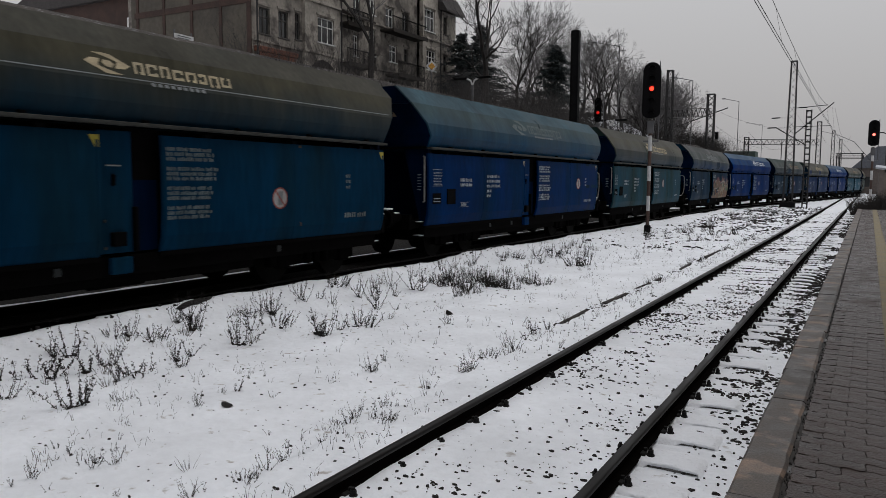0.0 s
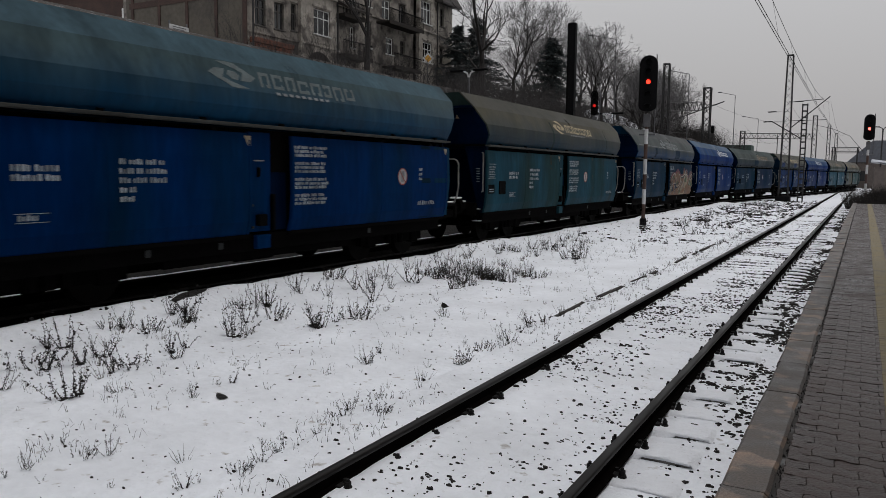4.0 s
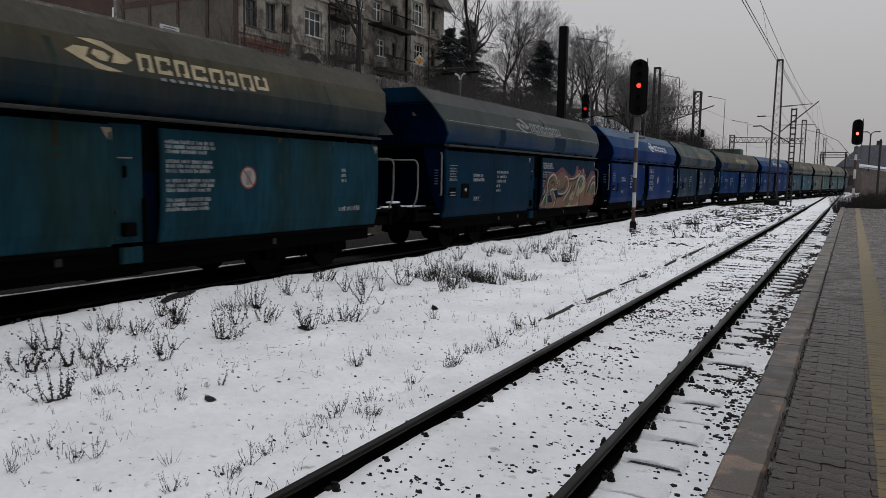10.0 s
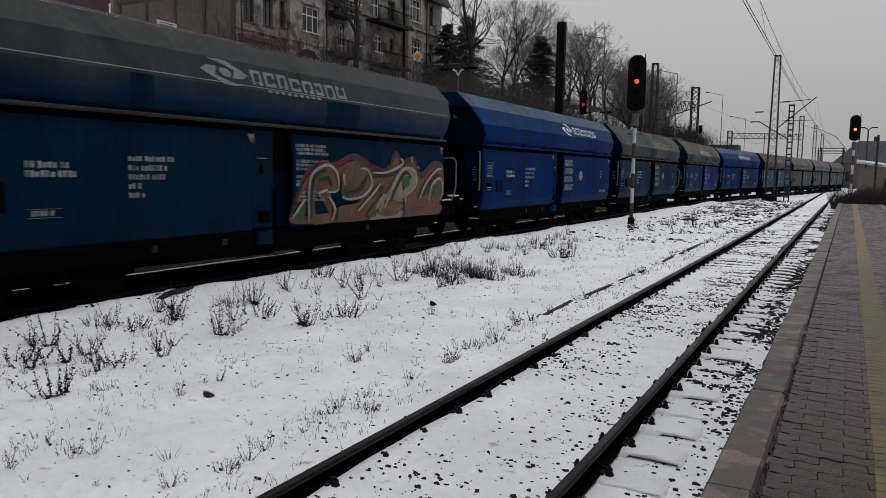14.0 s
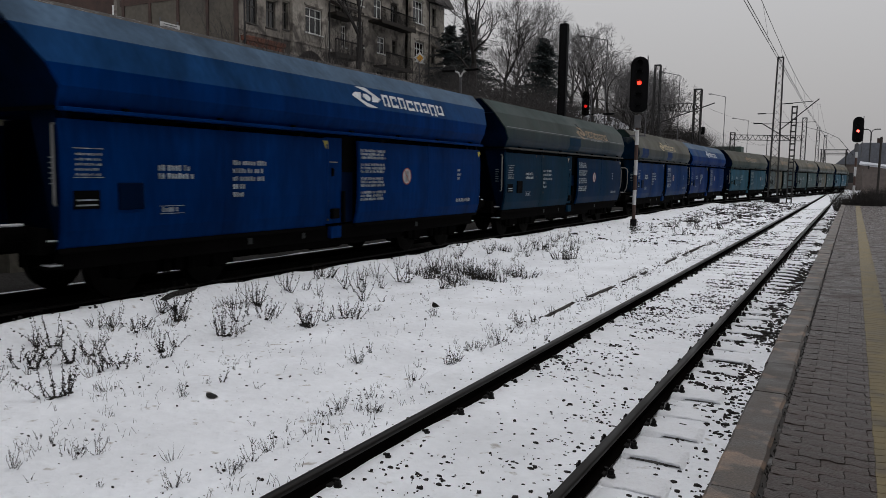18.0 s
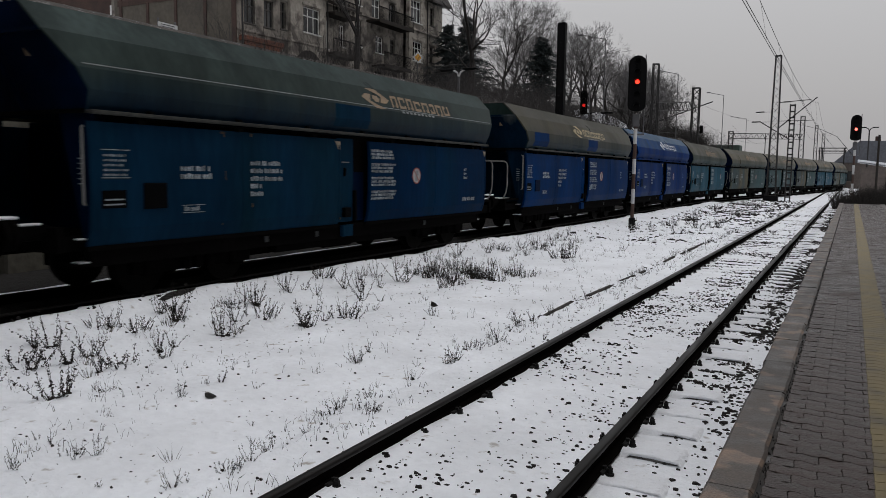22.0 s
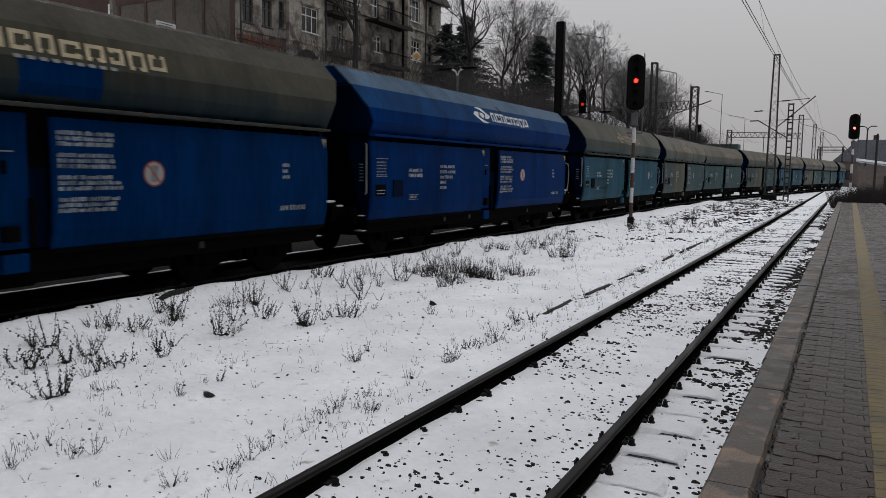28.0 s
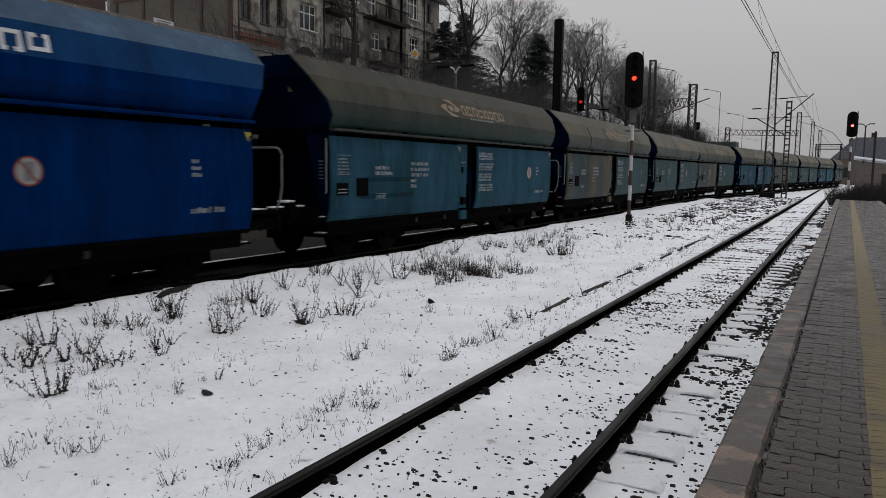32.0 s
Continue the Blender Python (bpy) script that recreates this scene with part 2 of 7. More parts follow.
def ground_z(x, y):
    n = 0.06 * noise.noise(Vector((x * 0.5, y * 0.35, 0))) + 0.035 * noise.noise(Vector((x * 1.7, y * 1.7, 3))) + 0.012 * noise.noise(Vector((x * 5, y * 5, 7)))
    c = track_x(y)
    if x > 4.1:
        return -0.25 + n
    if x > 1.72:
        return -0.30
    if x > 0.80:
        return -0.180 + 0.5 * n
    if x > -1.5:
        bare = min(max((y - 12) / 10, 0), 1)
        m = noise.noise(Vector((x * 0.8, y * 0.45, 11)))
        return -0.140 + 0.25 * n - 0.035 * bare + 0.02 * m
    d = x - c
    if d > 3.8 or (x > -1.6 and y < 60):
        return -0.215 + n
    berm = 0.24 * (1 if y < 60 else 0.3)
    edge = 1.36 + 0.10 * noise.noise(Vector((y * 0.9, 1, 0))) + 0.06 * noise.noise(Vector((y * 2.7, 5, 0)))
    if d > edge:
        return -0.215 + n + berm * min((3.8 - d) / 2.2, 1) ** 2
    if d > edge - 0.12:
        return -0.26
    if d > -2.6:
        return -0.24
    if y > 66 and x < -9.8:
        s1, s2 = min((-9.8 - x) / 4.4, 1.0), min(max((-14.2 - x) / 10.0, 0.0), 1.0)
        hill = 5.7 * s1 * s1 * (3 - 2 * s1) + 3.6 * s2 * s2 * (3 - 2 * s2)
        hill = (hill + 3 * n * s1) * min(max((117 - y) / 13, 0.0), 1.0) * min((y - 66) / 14, 1.0)
    else:
        hill = -1.0 if y < 62 else 0.0
    if x > -12.9:
        return max(-0.36 + n, hill)
    if y < 66:
        up = min((-12.9 - x) / 11.0, 1.0)
        return 3.55 + 4.1 * (up * up * (3 - 2 * up)) + 5 * n * (1 - up)
    up = min((-12.9 - x) / 9.0, 1.0)
    far = min(max((150 - y) / 30, 0.0), 1.0)
    low = 3.55 * min(max((90 - y) / 24, 0), 1)
    return max((low + (7.4 - low) * (up * up * (3 - 2 * up))) * far - 0.2 + 5 * n * up, hill)


def sheet(name, xs, ys, zf, mat, label, category):
    verts = [(x, y, zf(x, y)) for y in ys for x in xs]
    k = len(xs)
    faces = [(j * k + i, j * k + i + 1, (j + 1) * k + i + 1, (j + 1) * k + i) for j in range(len(ys) - 1) for i in range(k - 1)]
    me = bpy.data.meshes.new(name)
    me.from_pydata(verts, [], faces)
    me.materials.append(mat)
    for p in me.polygons:
        p.use_smooth = True
    return tagged(new(name, me), label, category, kind="structure")


def steps(a, b, d):
    k = max(int(round(abs(b - a) / d)), 1)
    return [a + (b - a) * i / k for i in range(k + 1)]


gx = [-2500, -900, -300, -120] + steps(-70, -26, 4) + steps(-24, -13, 1) + [-12.9, -12.7, -12] + steps(-11.5, -7.16, 0.45)[:-1] + steps(-7.16, 1.7, 0.1) + [1.74, 3, 4.5, 4.7, 8, 30, 120, 600, 2500]
gy = [-2000, -300, -60, -15, -3] + steps(0, 22, 0.15)[:-1] + steps(22, 64, 1)[:-1] + steps(64, 160, 4) + [220, 400, 1000, 3500]
ground = sheet("ground", gx, gy, ground_z, M["snow"], "snow-covered ground between the railway tracks", "ground")
# bare wooded bank above the retaining wall, laid over the snow
bank = sheet("wooded_bank", [-60, -50, -40, -34, -30, -27] + steps(-24.5, -9.9, 0.6), steps(66, 150, 2), lambda x, y: ground_z(x, y) + (0.10 if ground_z(x, y) > 0.35 else -0.3), M["soil"], "brown wooded bank with patches of snow", "bank")
sheet("grassy_bank", steps(-24, -13.1, 0.8), steps(-6, 66, 1), lambda x, y: ground_z(x, y) + 0.16, M["soil"], "steep bank above the retaining wall, half covered by snow", "bank")


def rails(name, label, pathx, y0, y1, dy):
    t = empty(name)
    tagged(t, label, "railway track", kind="structure")
    for off in (-0.7525, 0.7525):
        for prof, mat, pn in (([(-0.065, -0.15), (0.065, -0.15), (0.065, -0.138), (0.012, -0.115), (0.012, -0.05), (0.03, -0.041), (0.03, -0.03), (-0.03, -0.03), (-0.03, -0.041), (-0.012, -0.05), (-0.012, -0.115), (-0.065, -0.138)], M["rail"], "rail"),
                              ([(-0.036, -0.036), (-0.0365, -0.020), (-0.034, -0.010), (-0.028, -0.0035), (-0.018, -0.0008), (0.0, 0.0), (0.018, -0.0008), (0.028, -0.0035), (0.034, -0.010), (0.0365, -0.020), (0.036, -0.036)], M["rail_head"], "rail_head")):
            bm = B()
            rings = []
            for y in steps(y0, y1, dy):
                c = pathx(y) + off
                rings.append([bm.verts.new((c + x, y, z)) for x, z in prof])
            for a, b in zip(rings, rings[1:]):
                for i in range(len(prof)):
                    j = (i + 1) % len(prof)
                    bm.faces.new((a[i], a[j], b[j], b[i])).smooth = pn == "rail_head" and i < 10
            bm.faces.new(rings[0][::-1]), bm.faces.new(rings[-1])
            bmesh.ops.recalc_face_normals(bm, faces=bm.faces[:])
            if pn == "rail":
                rail = part("rail", bm, mat, t)
            else:
                part("rail_head", bm, mat, rail, "worn shiny rail head")
    return t


near_track = rails("near_track", "empty railway track half buried in snow beside the platform", lambda y: 0.0, -6, 300, 6)
rails("train_track", "railway track on dark ballast carrying the freight train", track_x, -40, 140, 2)

bm = B()
rings = []
for y in [-40, -20] + steps(-6, 60, 0.4) + steps(62, 140, 3):
    c = track_x(y)
    j = 0.14 * noise.noise(Vector((y * 0.9, 1, 0))) + 0.07 * noise.noise(Vector((y * 3.1, 5, 0)))
    far = -12.6 if y < 60 else c - 3.0
    rings.append([bm.verts.new(v) for v in ((far, y, -0.2), (c - 2.0, y, -0.165), (c + 1.35, y, -0.16), (c + 1.50 + j, y, -0.19), (c + 1.9 + 1.4 * j, y, -0.33))])
for a, b in zip(rings, rings[1:]):
    for i in range(4):
        bm.faces.new((a[i], a[i + 1], b[i + 1], b[i]))
bmesh.ops.recalc_face_normals(bm, faces=bm.faces[:])
thing("ballast_bed", bm, M["ballast"], "dark stone ballast bed under the freight train", "ballast", kind="structure")


def strip_on(name, a0, a1, y0, y1, z, wob, label, mat):
    bm = B()
    rows = []
    for y in steps(y0, y1, 0.35):
        c = track_x(y)
        w1, w2 = wob * noise.noise(Vector((y * 1.1, a0, 2))), wob * noise.noise(Vector((y * 1.3, a1, 9)))
        rows.append([bm.verts.new((c + a0 + w1, y, z - 0.02)), bm.verts.new((c + (a0 + a1) / 2, y, z + 0.015)), bm.verts.new((c + a1 + w2, y, z - 0.02))])
    for a, b in zip(rows, rows[1:]):
        for i in range(2):
            bm.faces.new((a[i], a[i + 1], b[i + 1], b[i]))
    bmesh.ops.recalc_face_normals(bm, faces=bm.faces[:])
    return thing(name, bm, mat, label, "snow", kind="structure")


strip_on("snow_strip", -1.85, -1.04, -12, 70, -0.145, 0.15, "snow lying beside the far rail under the train", M["bed_snow"])
rng = random.Random(7)
vs, fs = [], []
for i in range(420):
    y = rng.uniform(2, 60)
    x = track_x(y) + rng.uniform(0.95, 1.35)
    if noise.noise(Vector((y * 0.35, 2, x))) < 0.02:
        continue
    ln, wd = rng.uniform(0.06, 0.35), rng.uniform(0.03, 0.10)
    s0 = len(vs)
    vs.append((x, y, -0.135))
    for q in range(9):
        a = 2 * math.pi * q / 9
        f = rng.uniform(0.6, 1.2)
        vs.append((x + wd * f * math.cos(a), y + ln * f * math.sin(a), -0.162))
    fs += [(s0, s0 + 1 + q, s0 + 1 + (q + 1) % 9) for q in range(9)]
me = bpy.data.meshes.new("snow_scraps")
me.from_pydata(vs, [], fs)
me.materials.append(M["bed_snow"])
tagged(new("snow_scraps", me), "thin scraps of snow on the dark ballast shoulder", "snow", kind="stuff")


# sleepers of the near track, with snow on top and rail fastenings
def shared(name, bm, mat):
    me = bpy.data.meshes.new(name)
    bm.to_mesh(me)
    bm.free()
    me.materials.append(mat)
    return me


def piece(name, me, parent, m):
    ob = new(name, me)
    ob.parent = parent
    ob.matrix_basis = m
    return ob


me_sleeper = shared("sleeper", box(B(), -1.235, 1.235, -0.125, 0.125, -0.30, -0.165, 0.012), M["sleeper"])
caps = []
for v in range(6):
    # snow lying on a sleeper: an overhanging lip towards one side, a drift sloping off towards the next sleeper
    r = random.Random(v)
    bm = B()
    rows = []
    end = 1.24 + r.uniform(-0.015, 0.03)
    for i in range(55):
        x = -1.40 + 2.80 * i / 54
        w1 = noise.noise(Vector((x * 5, v * 3.1, 1)))
        w2 = noise.noise(Vector((x * 11, v * 3.1, 8)))
        a = -0.128 + 0.014 * w1 + 0.008 * w2
        fade = min(max((end + 0.10 - abs(x)) / 0.10, 0), 1)
        fade = fade * fade * (3 - 2 * fade)
        h = 0.016 + 0.012 * w1 + 0.006 * w2
        deep = min(max((0.95 + 0.10 * w2 - abs(x)) / 0.09, 0), 1)
        low = max(deep, 1 - fade)
        top = lambda z: -0.232 + (z + 0.232) * fade
        front = (a - 0.075 * low, top(-0.168 - 0.05 * low))
        rows.append([bm.verts.new((x, y, z)) for y, z in (front, (a - 0.010, top(-0.158 + 0.3 * h)), (a + 0.008, top(-0.158 + 0.8 * h)), (a + 0.05, top(-0.158 + h)), (0.06, top(-0.158 + h)), (0.17 + 0.03 * w2, top(-0.172 + h)), (0.30, top(-0.190 + 0.5 * h)), (0.47, -0.232))])
    for p, q in zip(rows, rows[1:]):
        for i in range(7):
            bm.faces.new((p[i], q[i], q[i + 1], p[i + 1])).smooth = True
    caps.append(shared("sleeper_snow", bm, M["bed_snow"]))
bm = box(B(), -0.125, 0.125, -0.055, 0.055, -0.178, -0.162, 0.004)
for s in (-1, 1):
    bar(bm, (s * 0.118, 0, -0.17), (s * 0.118, 0, -0.076), 0.0125, None, 8)
    bar(bm, (s * 0.118, 0, -0.128), (s * 0.118, 0, -0.094), 0.023, None, 6)
    bar(bm, (s * 0.118, 0, -0.145), (s * 0.118, 0, -0.128), 0.034, 0.03, 8)
    box(bm, s * 0.045, s * 0.085, -0.045, 0.045, -0.165, -0.118, 0.006)
    bar(bm, (s * 0.072, 0.03, -0.12), (s * 0.072, 0.03, -0.095), 0.016, None, 6)
me_plate = shared("rail_fastening", bm, M["fixing"])
rng = random.Random(3)
for k in range(-14, 100):
    y = 4.438 + 0.59 * k
    s = piece("sleeper", me_sleeper, near_track, pose(rng.uniform(-0.02, 0.02), y, rng.uniform(-0.026, 0.004), 0, 0, rng.uniform(-0.9, 0.9)))
    cap = piece("sleeper_snow", caps[(k * 5 + k // 6) % 6], s, Matrix())
    for sx in (-0.7525, 0.7525):
        piece("rail_fastening", me_plate, s, pose(sx, 0, 0))

# Platform
platform = empty("platform")
tagged(platform, "low platform with red concrete pavers, grey kerb slabs and a worn yellow line", "platform", kind="structure")
part("platform_base", box(B(), 1.70, 4.0, -8, 54.0, -0.5, 0.280), M["joint"], platform)
part("edge_kerb", box(B(), 3.9, 4.15, -8, 54.0, -0.45, 0.31, 0.01), M["kerb"], platform)
rng = random.Random(11)
for k in range(-9, 47):
    r = random.Random(40 + k)
    bm = B()
    n = 8
    rows = []
    y0, dz, dx = 6.72 + 1.04 * k, r.uniform(-0.006, 0.004), r.uniform(-0.006, 0.006)
    for i in range(n + 1):
        y = y0 - 0.515 + 1.03 * i / n
        e0, e1 = dx + r.uniform(-0.004, 0.004), dx + r.uniform(-0.006, 0.006)
        rows.append([bm.verts.new(q) for q in ((1.69, y, -0.35), (1.645 + e0, y, 0.07), (1.645 + e0, y, 0.282 + dz), (1.662 + e0, y, 0.300 + dz), (1.875 + e1, y, 0.302 + dz), (1.895 + e1, y, 0.285), (1.895 + e1, y, 0.2))])
    for p, q in zip(rows, rows[1:]):
        for i in range(6):
            bm.faces.new((p[i], p[i + 1], q[i + 1], q[i]))
    bm.faces.new(rows[0][::-1]), bm.faces.new(rows[-1])
    bmesh.ops.recalc_face_normals(bm, faces=bm.faces[:])
    part("kerb_slab", bm, M["kerb"], platform)

# ---- the freight train ----
def paint(name, base, vary=0.28, tint=None, lo=0.5, hi=0.72, rough=0.38, fade=None, spec=0.010):
    return material(name, base, rough, vary=vary, scale=0.9, fine=9, bump=0.10, depth=0.01, tint=tint or tuple(c * 0.55 + 0.0006 for c in base), tint_scale=0.8, tint_lo=lo, tint_hi=hi, stretch=(1, 1, 0.22), spec=spec, fade=fade)


def muted(name, base, low_colour, z0=2.74, z1=3.62, vary=0.28):
    """Paint that turns from its base colour into another, mostly darker one towards the lower edge."""
    return paint(name, base, vary, fade=(low_colour, z0, z1), spec=0.04)


P = {
    "navy": paint("navy_paint", (0.0008, 0.0055, 0.0205)),
    "royal": paint("royal_blue_paint", (0.0001, 0.021, 0.086)),
    "blue": paint("blue_paint", (0.0001, 0.0195, 0.096)),
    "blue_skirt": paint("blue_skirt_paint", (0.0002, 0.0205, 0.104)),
    # same blue, with the sky light of the upper slope put into it
    "blue_lit": paint("lit_blue_paint", (0.007, 0.038, 0.116)),
    "cobalt": paint("cobalt_paint", (0.0002, 0.017, 0.074), tint=(0.0006, 0.0125, 0.034)),
    "petrol_flap": paint("petrol_blue_paint", (0.002, 0.025, 0.057), tint=(0.004, 0.015, 0.022)),
    "petrol": paint("petrol_paint", (0.0018, 0.014, 0.027), tint=(0.004, 0.012, 0.017)),
    "deep": paint("deep_blue_paint", (0.0035, 0.0205, 0.045), tint=(0.0025, 0.0150, 0.026)),
    "night_blue": paint("night_blue_paint", (0.0005, 0.0145, 0.046), tint=(0.0008, 0.0145, 0.033)),
    "steel_blue": paint("steel_blue_paint", (0.0026, 0.027, 0.06), vary=0.36, tint=(0.0025, 0.017, 0.037)),
    "teal": paint("teal_paint", (0.0115, 0.047, 0.07), vary=0.34, tint=(0.011, 0.028, 0.030), lo=0.48, hi=0.66),
    "bright_teal": paint("bright_teal_paint", (0.023, 0.071, 0.106), vary=0.36, tint=(0.012, 0.040, 0.055)),
    "olive_petrol": muted("olive_over_petrol_paint", (0.055, 0.052, 0.035), (0.0014, 0.018, 0.034)),
    "olive_blue": muted("olive_over_blue_paint", (0.052, 0.050, 0.036), (0.0030, 0.016, 0.026), 2.66, 3.5),
    "olive_teal": muted("olive_over_teal_paint", (0.055, 0.053, 0.039), (0.012, 0.034, 0.036), 2.7, 3.5),
    "grey_over_blue": muted("grey_over_blue_paint", (0.040, 0.068, 0.076), (0.002, 0.032, 0.074), 2.85, 3.62),
    "green_deep": muted("green_over_blue_paint", (0.026, 0.038, 0.035), (0.0018, 0.012, 0.026), 2.75, 3.4),
    "green_grey": muted("grey_green_over_blue_paint", (0.032, 0.042, 0.041), (0.0006, 0.021, 0.062), 2.92, 3.30),
    "pale_teal": paint("pale_weathered_paint", (0.043, 0.072, 0.076), vary=0.4, tint=(0.034, 0.060, 0.066)),
    "streaked": paint("streaked_paint", (0.050, 0.070, 0.074), vary=0.4, tint=(0.080, 0.074, 0.056), lo=0.5, hi=0.62),
    "tan_teal": muted("tan_over_teal_paint", (0.088, 0.080, 0.058), (0.030, 0.050, 0.052), 2.66, 3.4),
    "tan_top": paint("dusty_tan_paint", (0.095, 0.090, 0.074), tint=(0.07, 0.068, 0.058)),
    "olive_top": paint("dusty_olive_paint", (0.060, 0.058, 0.048), tint=(0.045, 0.046, 0.040)),
    "green": paint("dark_green_paint", (0.020, 0.034, 0.031)),
    "grey_top": paint("dusty_grey_paint", (0.058, 0.061, 0.061), tint=(0.042, 0.046, 0.047)),
    "sky": paint("pale_blue_paint", (0.048, 0.084, 0.104)),
    "muted": paint("dusty_teal_paint", (0.042, 0.057, 0.055)),
    # the roof slope's paler blue carries sky light in its colour
    "blue_top": paint("sky_lit_blue_paint", (0.062, 0.102, 0.158)),
    "peeled": paint("peeled_end_paint", (0.0020, 0.011, 0.024), tint=(0.060, 0.070, 0.074), lo=0.56, hi=0.66),
    "under": material("underframe_grime", (0.003, 0.0028, 0.0028), 0.95, vary=0.4, scale=2, fine=15, bump=0.3, spec=0.02),
    "wheel": material("wheel_steel", (0.005, 0.0045, 0.004), 0.8, vary=0.3, spec=0.1),
    "rust": material("rusty_ledge", (0.034, 0.035, 0.032), 0.75, vary=0.4, scale=1.5, fine=12, spec=0.2),
    "white": material("stencil_white", (0.20, 0.225, 0.24), 0.65, vary=0.6, scale=5, fine=30, bump=0),
    "bright": material("emblem_white", (0.50, 0.52, 0.54), 0.65, vary=0.2, scale=3, fine=30, bump=0),
    "cream": material("emblem_cream", (0.36, 0.30, 0.19), 0.65, vary=0.3, scale=3, fine=30, bump=0, tint=(0.2, 0.19, 0.14), tint_scale=1.5),
    "ochre": material("emblem_ochre", (0.23, 0.165, 0.105), 0.65, vary=0.3, scale=3, fine=30, bump=0, tint=(0.15, 0.125, 0.09), tint_scale=1.5),
    "pale": material("emblem_grey", (0.17, 0.185, 0.19), 0.65, vary=0.3, scale=3, fine=30, bump=0, tint=(0.12, 0.14, 0.15), tint_scale=1.5),
    "faint": material("emblem_faint", (0.082, 0.105, 0.108), 0.65, vary=0.4, scale=3, fine=30, bump=0, tint=(0.05, 0.07, 0.074), tint_scale=1.5),
    "handrail": material("handrail_paint", (0.19, 0.19, 0.185), 0.6, vary=0.25),
    "sign_red": material("sign_red", (0.22, 0.045, 0.03), 0.6, vary=0.2),
    "sign_white": material("sign_white", (0.32, 0.31, 0.30), 0.6, vary=0.15),
    "yellow": material("corner_yellow", (0.36, 0.30, 0.03), 0.6, vary=0.25),
    "fade_plate": material("dull_plate", (0.022, 0.026, 0.027), 0.8, vary=0.3),
    "hatch": material("hatch_black", (0.0018, 0.002, 0.0024), 0.8, vary=0.3, spec=0.03),
    "gr_brown": material("graffiti_brown", (0.13, 0.062, 0.030), 0.6, vary=0.45, scale=1.5, fine=9),
    "gr_red": material("graffiti_red", (0.105, 0.012, 0.024), 0.6, vary=0.35, scale=1.5, fine=9, tint=(0.012, 0.012, 0.030), tint_scale=9, tint_lo=0.48, tint_hi=0.6),
    "gr_cream": material("graffiti_cream", (0.25, 0.205, 0.14), 0.6, vary=0.2, scale=2, fine=9),
    "gr_green": material("graffiti_green", (0.03, 0.075, 0.025), 0.6, vary=0.3, scale=2, fine=9),
    "gr_white": material("graffiti_white", (0.33, 0.31, 0.27), 0.6, vary=0.2, scale=2, fine=9),
    "gr_dark": material("graffiti_dark", (0.012, 0.012, 0.010), 0.6, vary=0.2),
    "moss": material("damp_streak", (0.030, 0.025, 0.011), 0.75, vary=0.5, scale=2, fine=9, bump=0, tint=(0.014, 0.03, 0.028), tint_scale=2.5, tint_lo=0.4, tint_hi=0.6, stretch=(1, 1, 0.3), spec=0.1),
    "rust_run": material("rust_streak", (0.05, 0.03, 0.012), 0.8, vary=0.4, scale=3, fine=10),
}
NEAR, FAR = -6.4, 6.08
UPPER = [(1.44, 2.74), (1.555, 3.0), (1.54, 3.28), (1.30, 3.74), (0.90, 4.13)]
LOWER = [(1.445, 2.585), (1.475, 2.2), (1.475, 1.5), (1.445, 1.1), (1.375, 0.86)]


def lean(z):
    """How far the ends reach out over the flaps at height z."""
    for (za, a), (zb, b) in zip(LEAN, LEAN[1:]):
        if z <= zb:
            return a + (b - a) * max(z - za, 0) / (zb - za)
    return LEAN[-1][1]


LEAN = [(2.95, 0.0), (3.28, 0.2), (3.74, 0.52), (4.13, 0.57)]


def side_x(z):
    for (xa, za), (xb, zb) in zip(LOWER, LOWER[1:]):
        if z >= zb:
            return xa + (xb - xa) * min(max((za - z) / (za - zb), 0), 1)
    return LOWER[-1][0]


def mark(bm, y0, y1, z0, z1, lift=0.005):
    """A thin painted bar on the side flap."""
    a, b = side_x(z0) + lift, side_x(z1) + lift
    vs = [bm.verts.new(v) for v in ((a, y0, z0), (a, y1, z0), (b, y1, z1), (b, y0, z1))]
    bm.faces.new(vs)


def on_upper(y, u, lift=0.006):
    """A point of the emblem's panel: y along the wagon, u metres up the slope."""
    (xa, za), (xb, zb) = UPPER[2], UPPER[3]
    d = Vector((xb - xa, zb - za)).normalized()
    return Vector((xa + d.x * u + d.y * lift, y, za + d.y * u - d.x * lift))


def patch(bm, pts):
    f = bm.faces.new([bm.verts.new(p) for p in pts])
    return f


def text_block(rng, y0, y1, z0, z1, rows, fill=0.5, broken=True, gap=0, short=0):
    bm = B()
    h = (z1 - z0) / rows
    for r in range(rows):
        zb = z0 + r * h
        if gap and r % gap == gap - 1:
            continue
        if not broken:
            mark(bm, y0, y1, zb, zb + h * fill)
            continue
        y = y0
        end = y1 - (rng.uniform(0.6, 0.72) if r < short else rng.random() * 0.16) * (y1 - y0)
        cw = h * fill * 0.62
        left = rng.randint(2, 6)
        while y + cw < end:
            hh = h * fill * rng.choice((1.0, 1.0, 0.8, 0.9))
            mark(bm, y, y + cw * rng.uniform(0.75, 1.05), zb, zb + hh)
            y += cw * 1.28
            left -= 1
            if left <= 0:
                y += cw * 0.7
                left = rng.randint(2, 7)
    return bm


def disc(bm, y, z, r0, r1, lift, n=24):
    for i in range(n):
        a, b = 2 * math.pi * i / n, 2 * math.pi * (i + 1) / n
        q = [(y + r * math.cos(t), z + r * math.sin(t)) for r, t in ((r0, a), (r1, a), (r1, b), (r0, b))]
        if r0 == 0:
            q = q[1:]
        patch(bm, [(side_x(zz) + lift, yy, zz) for yy, zz in q])


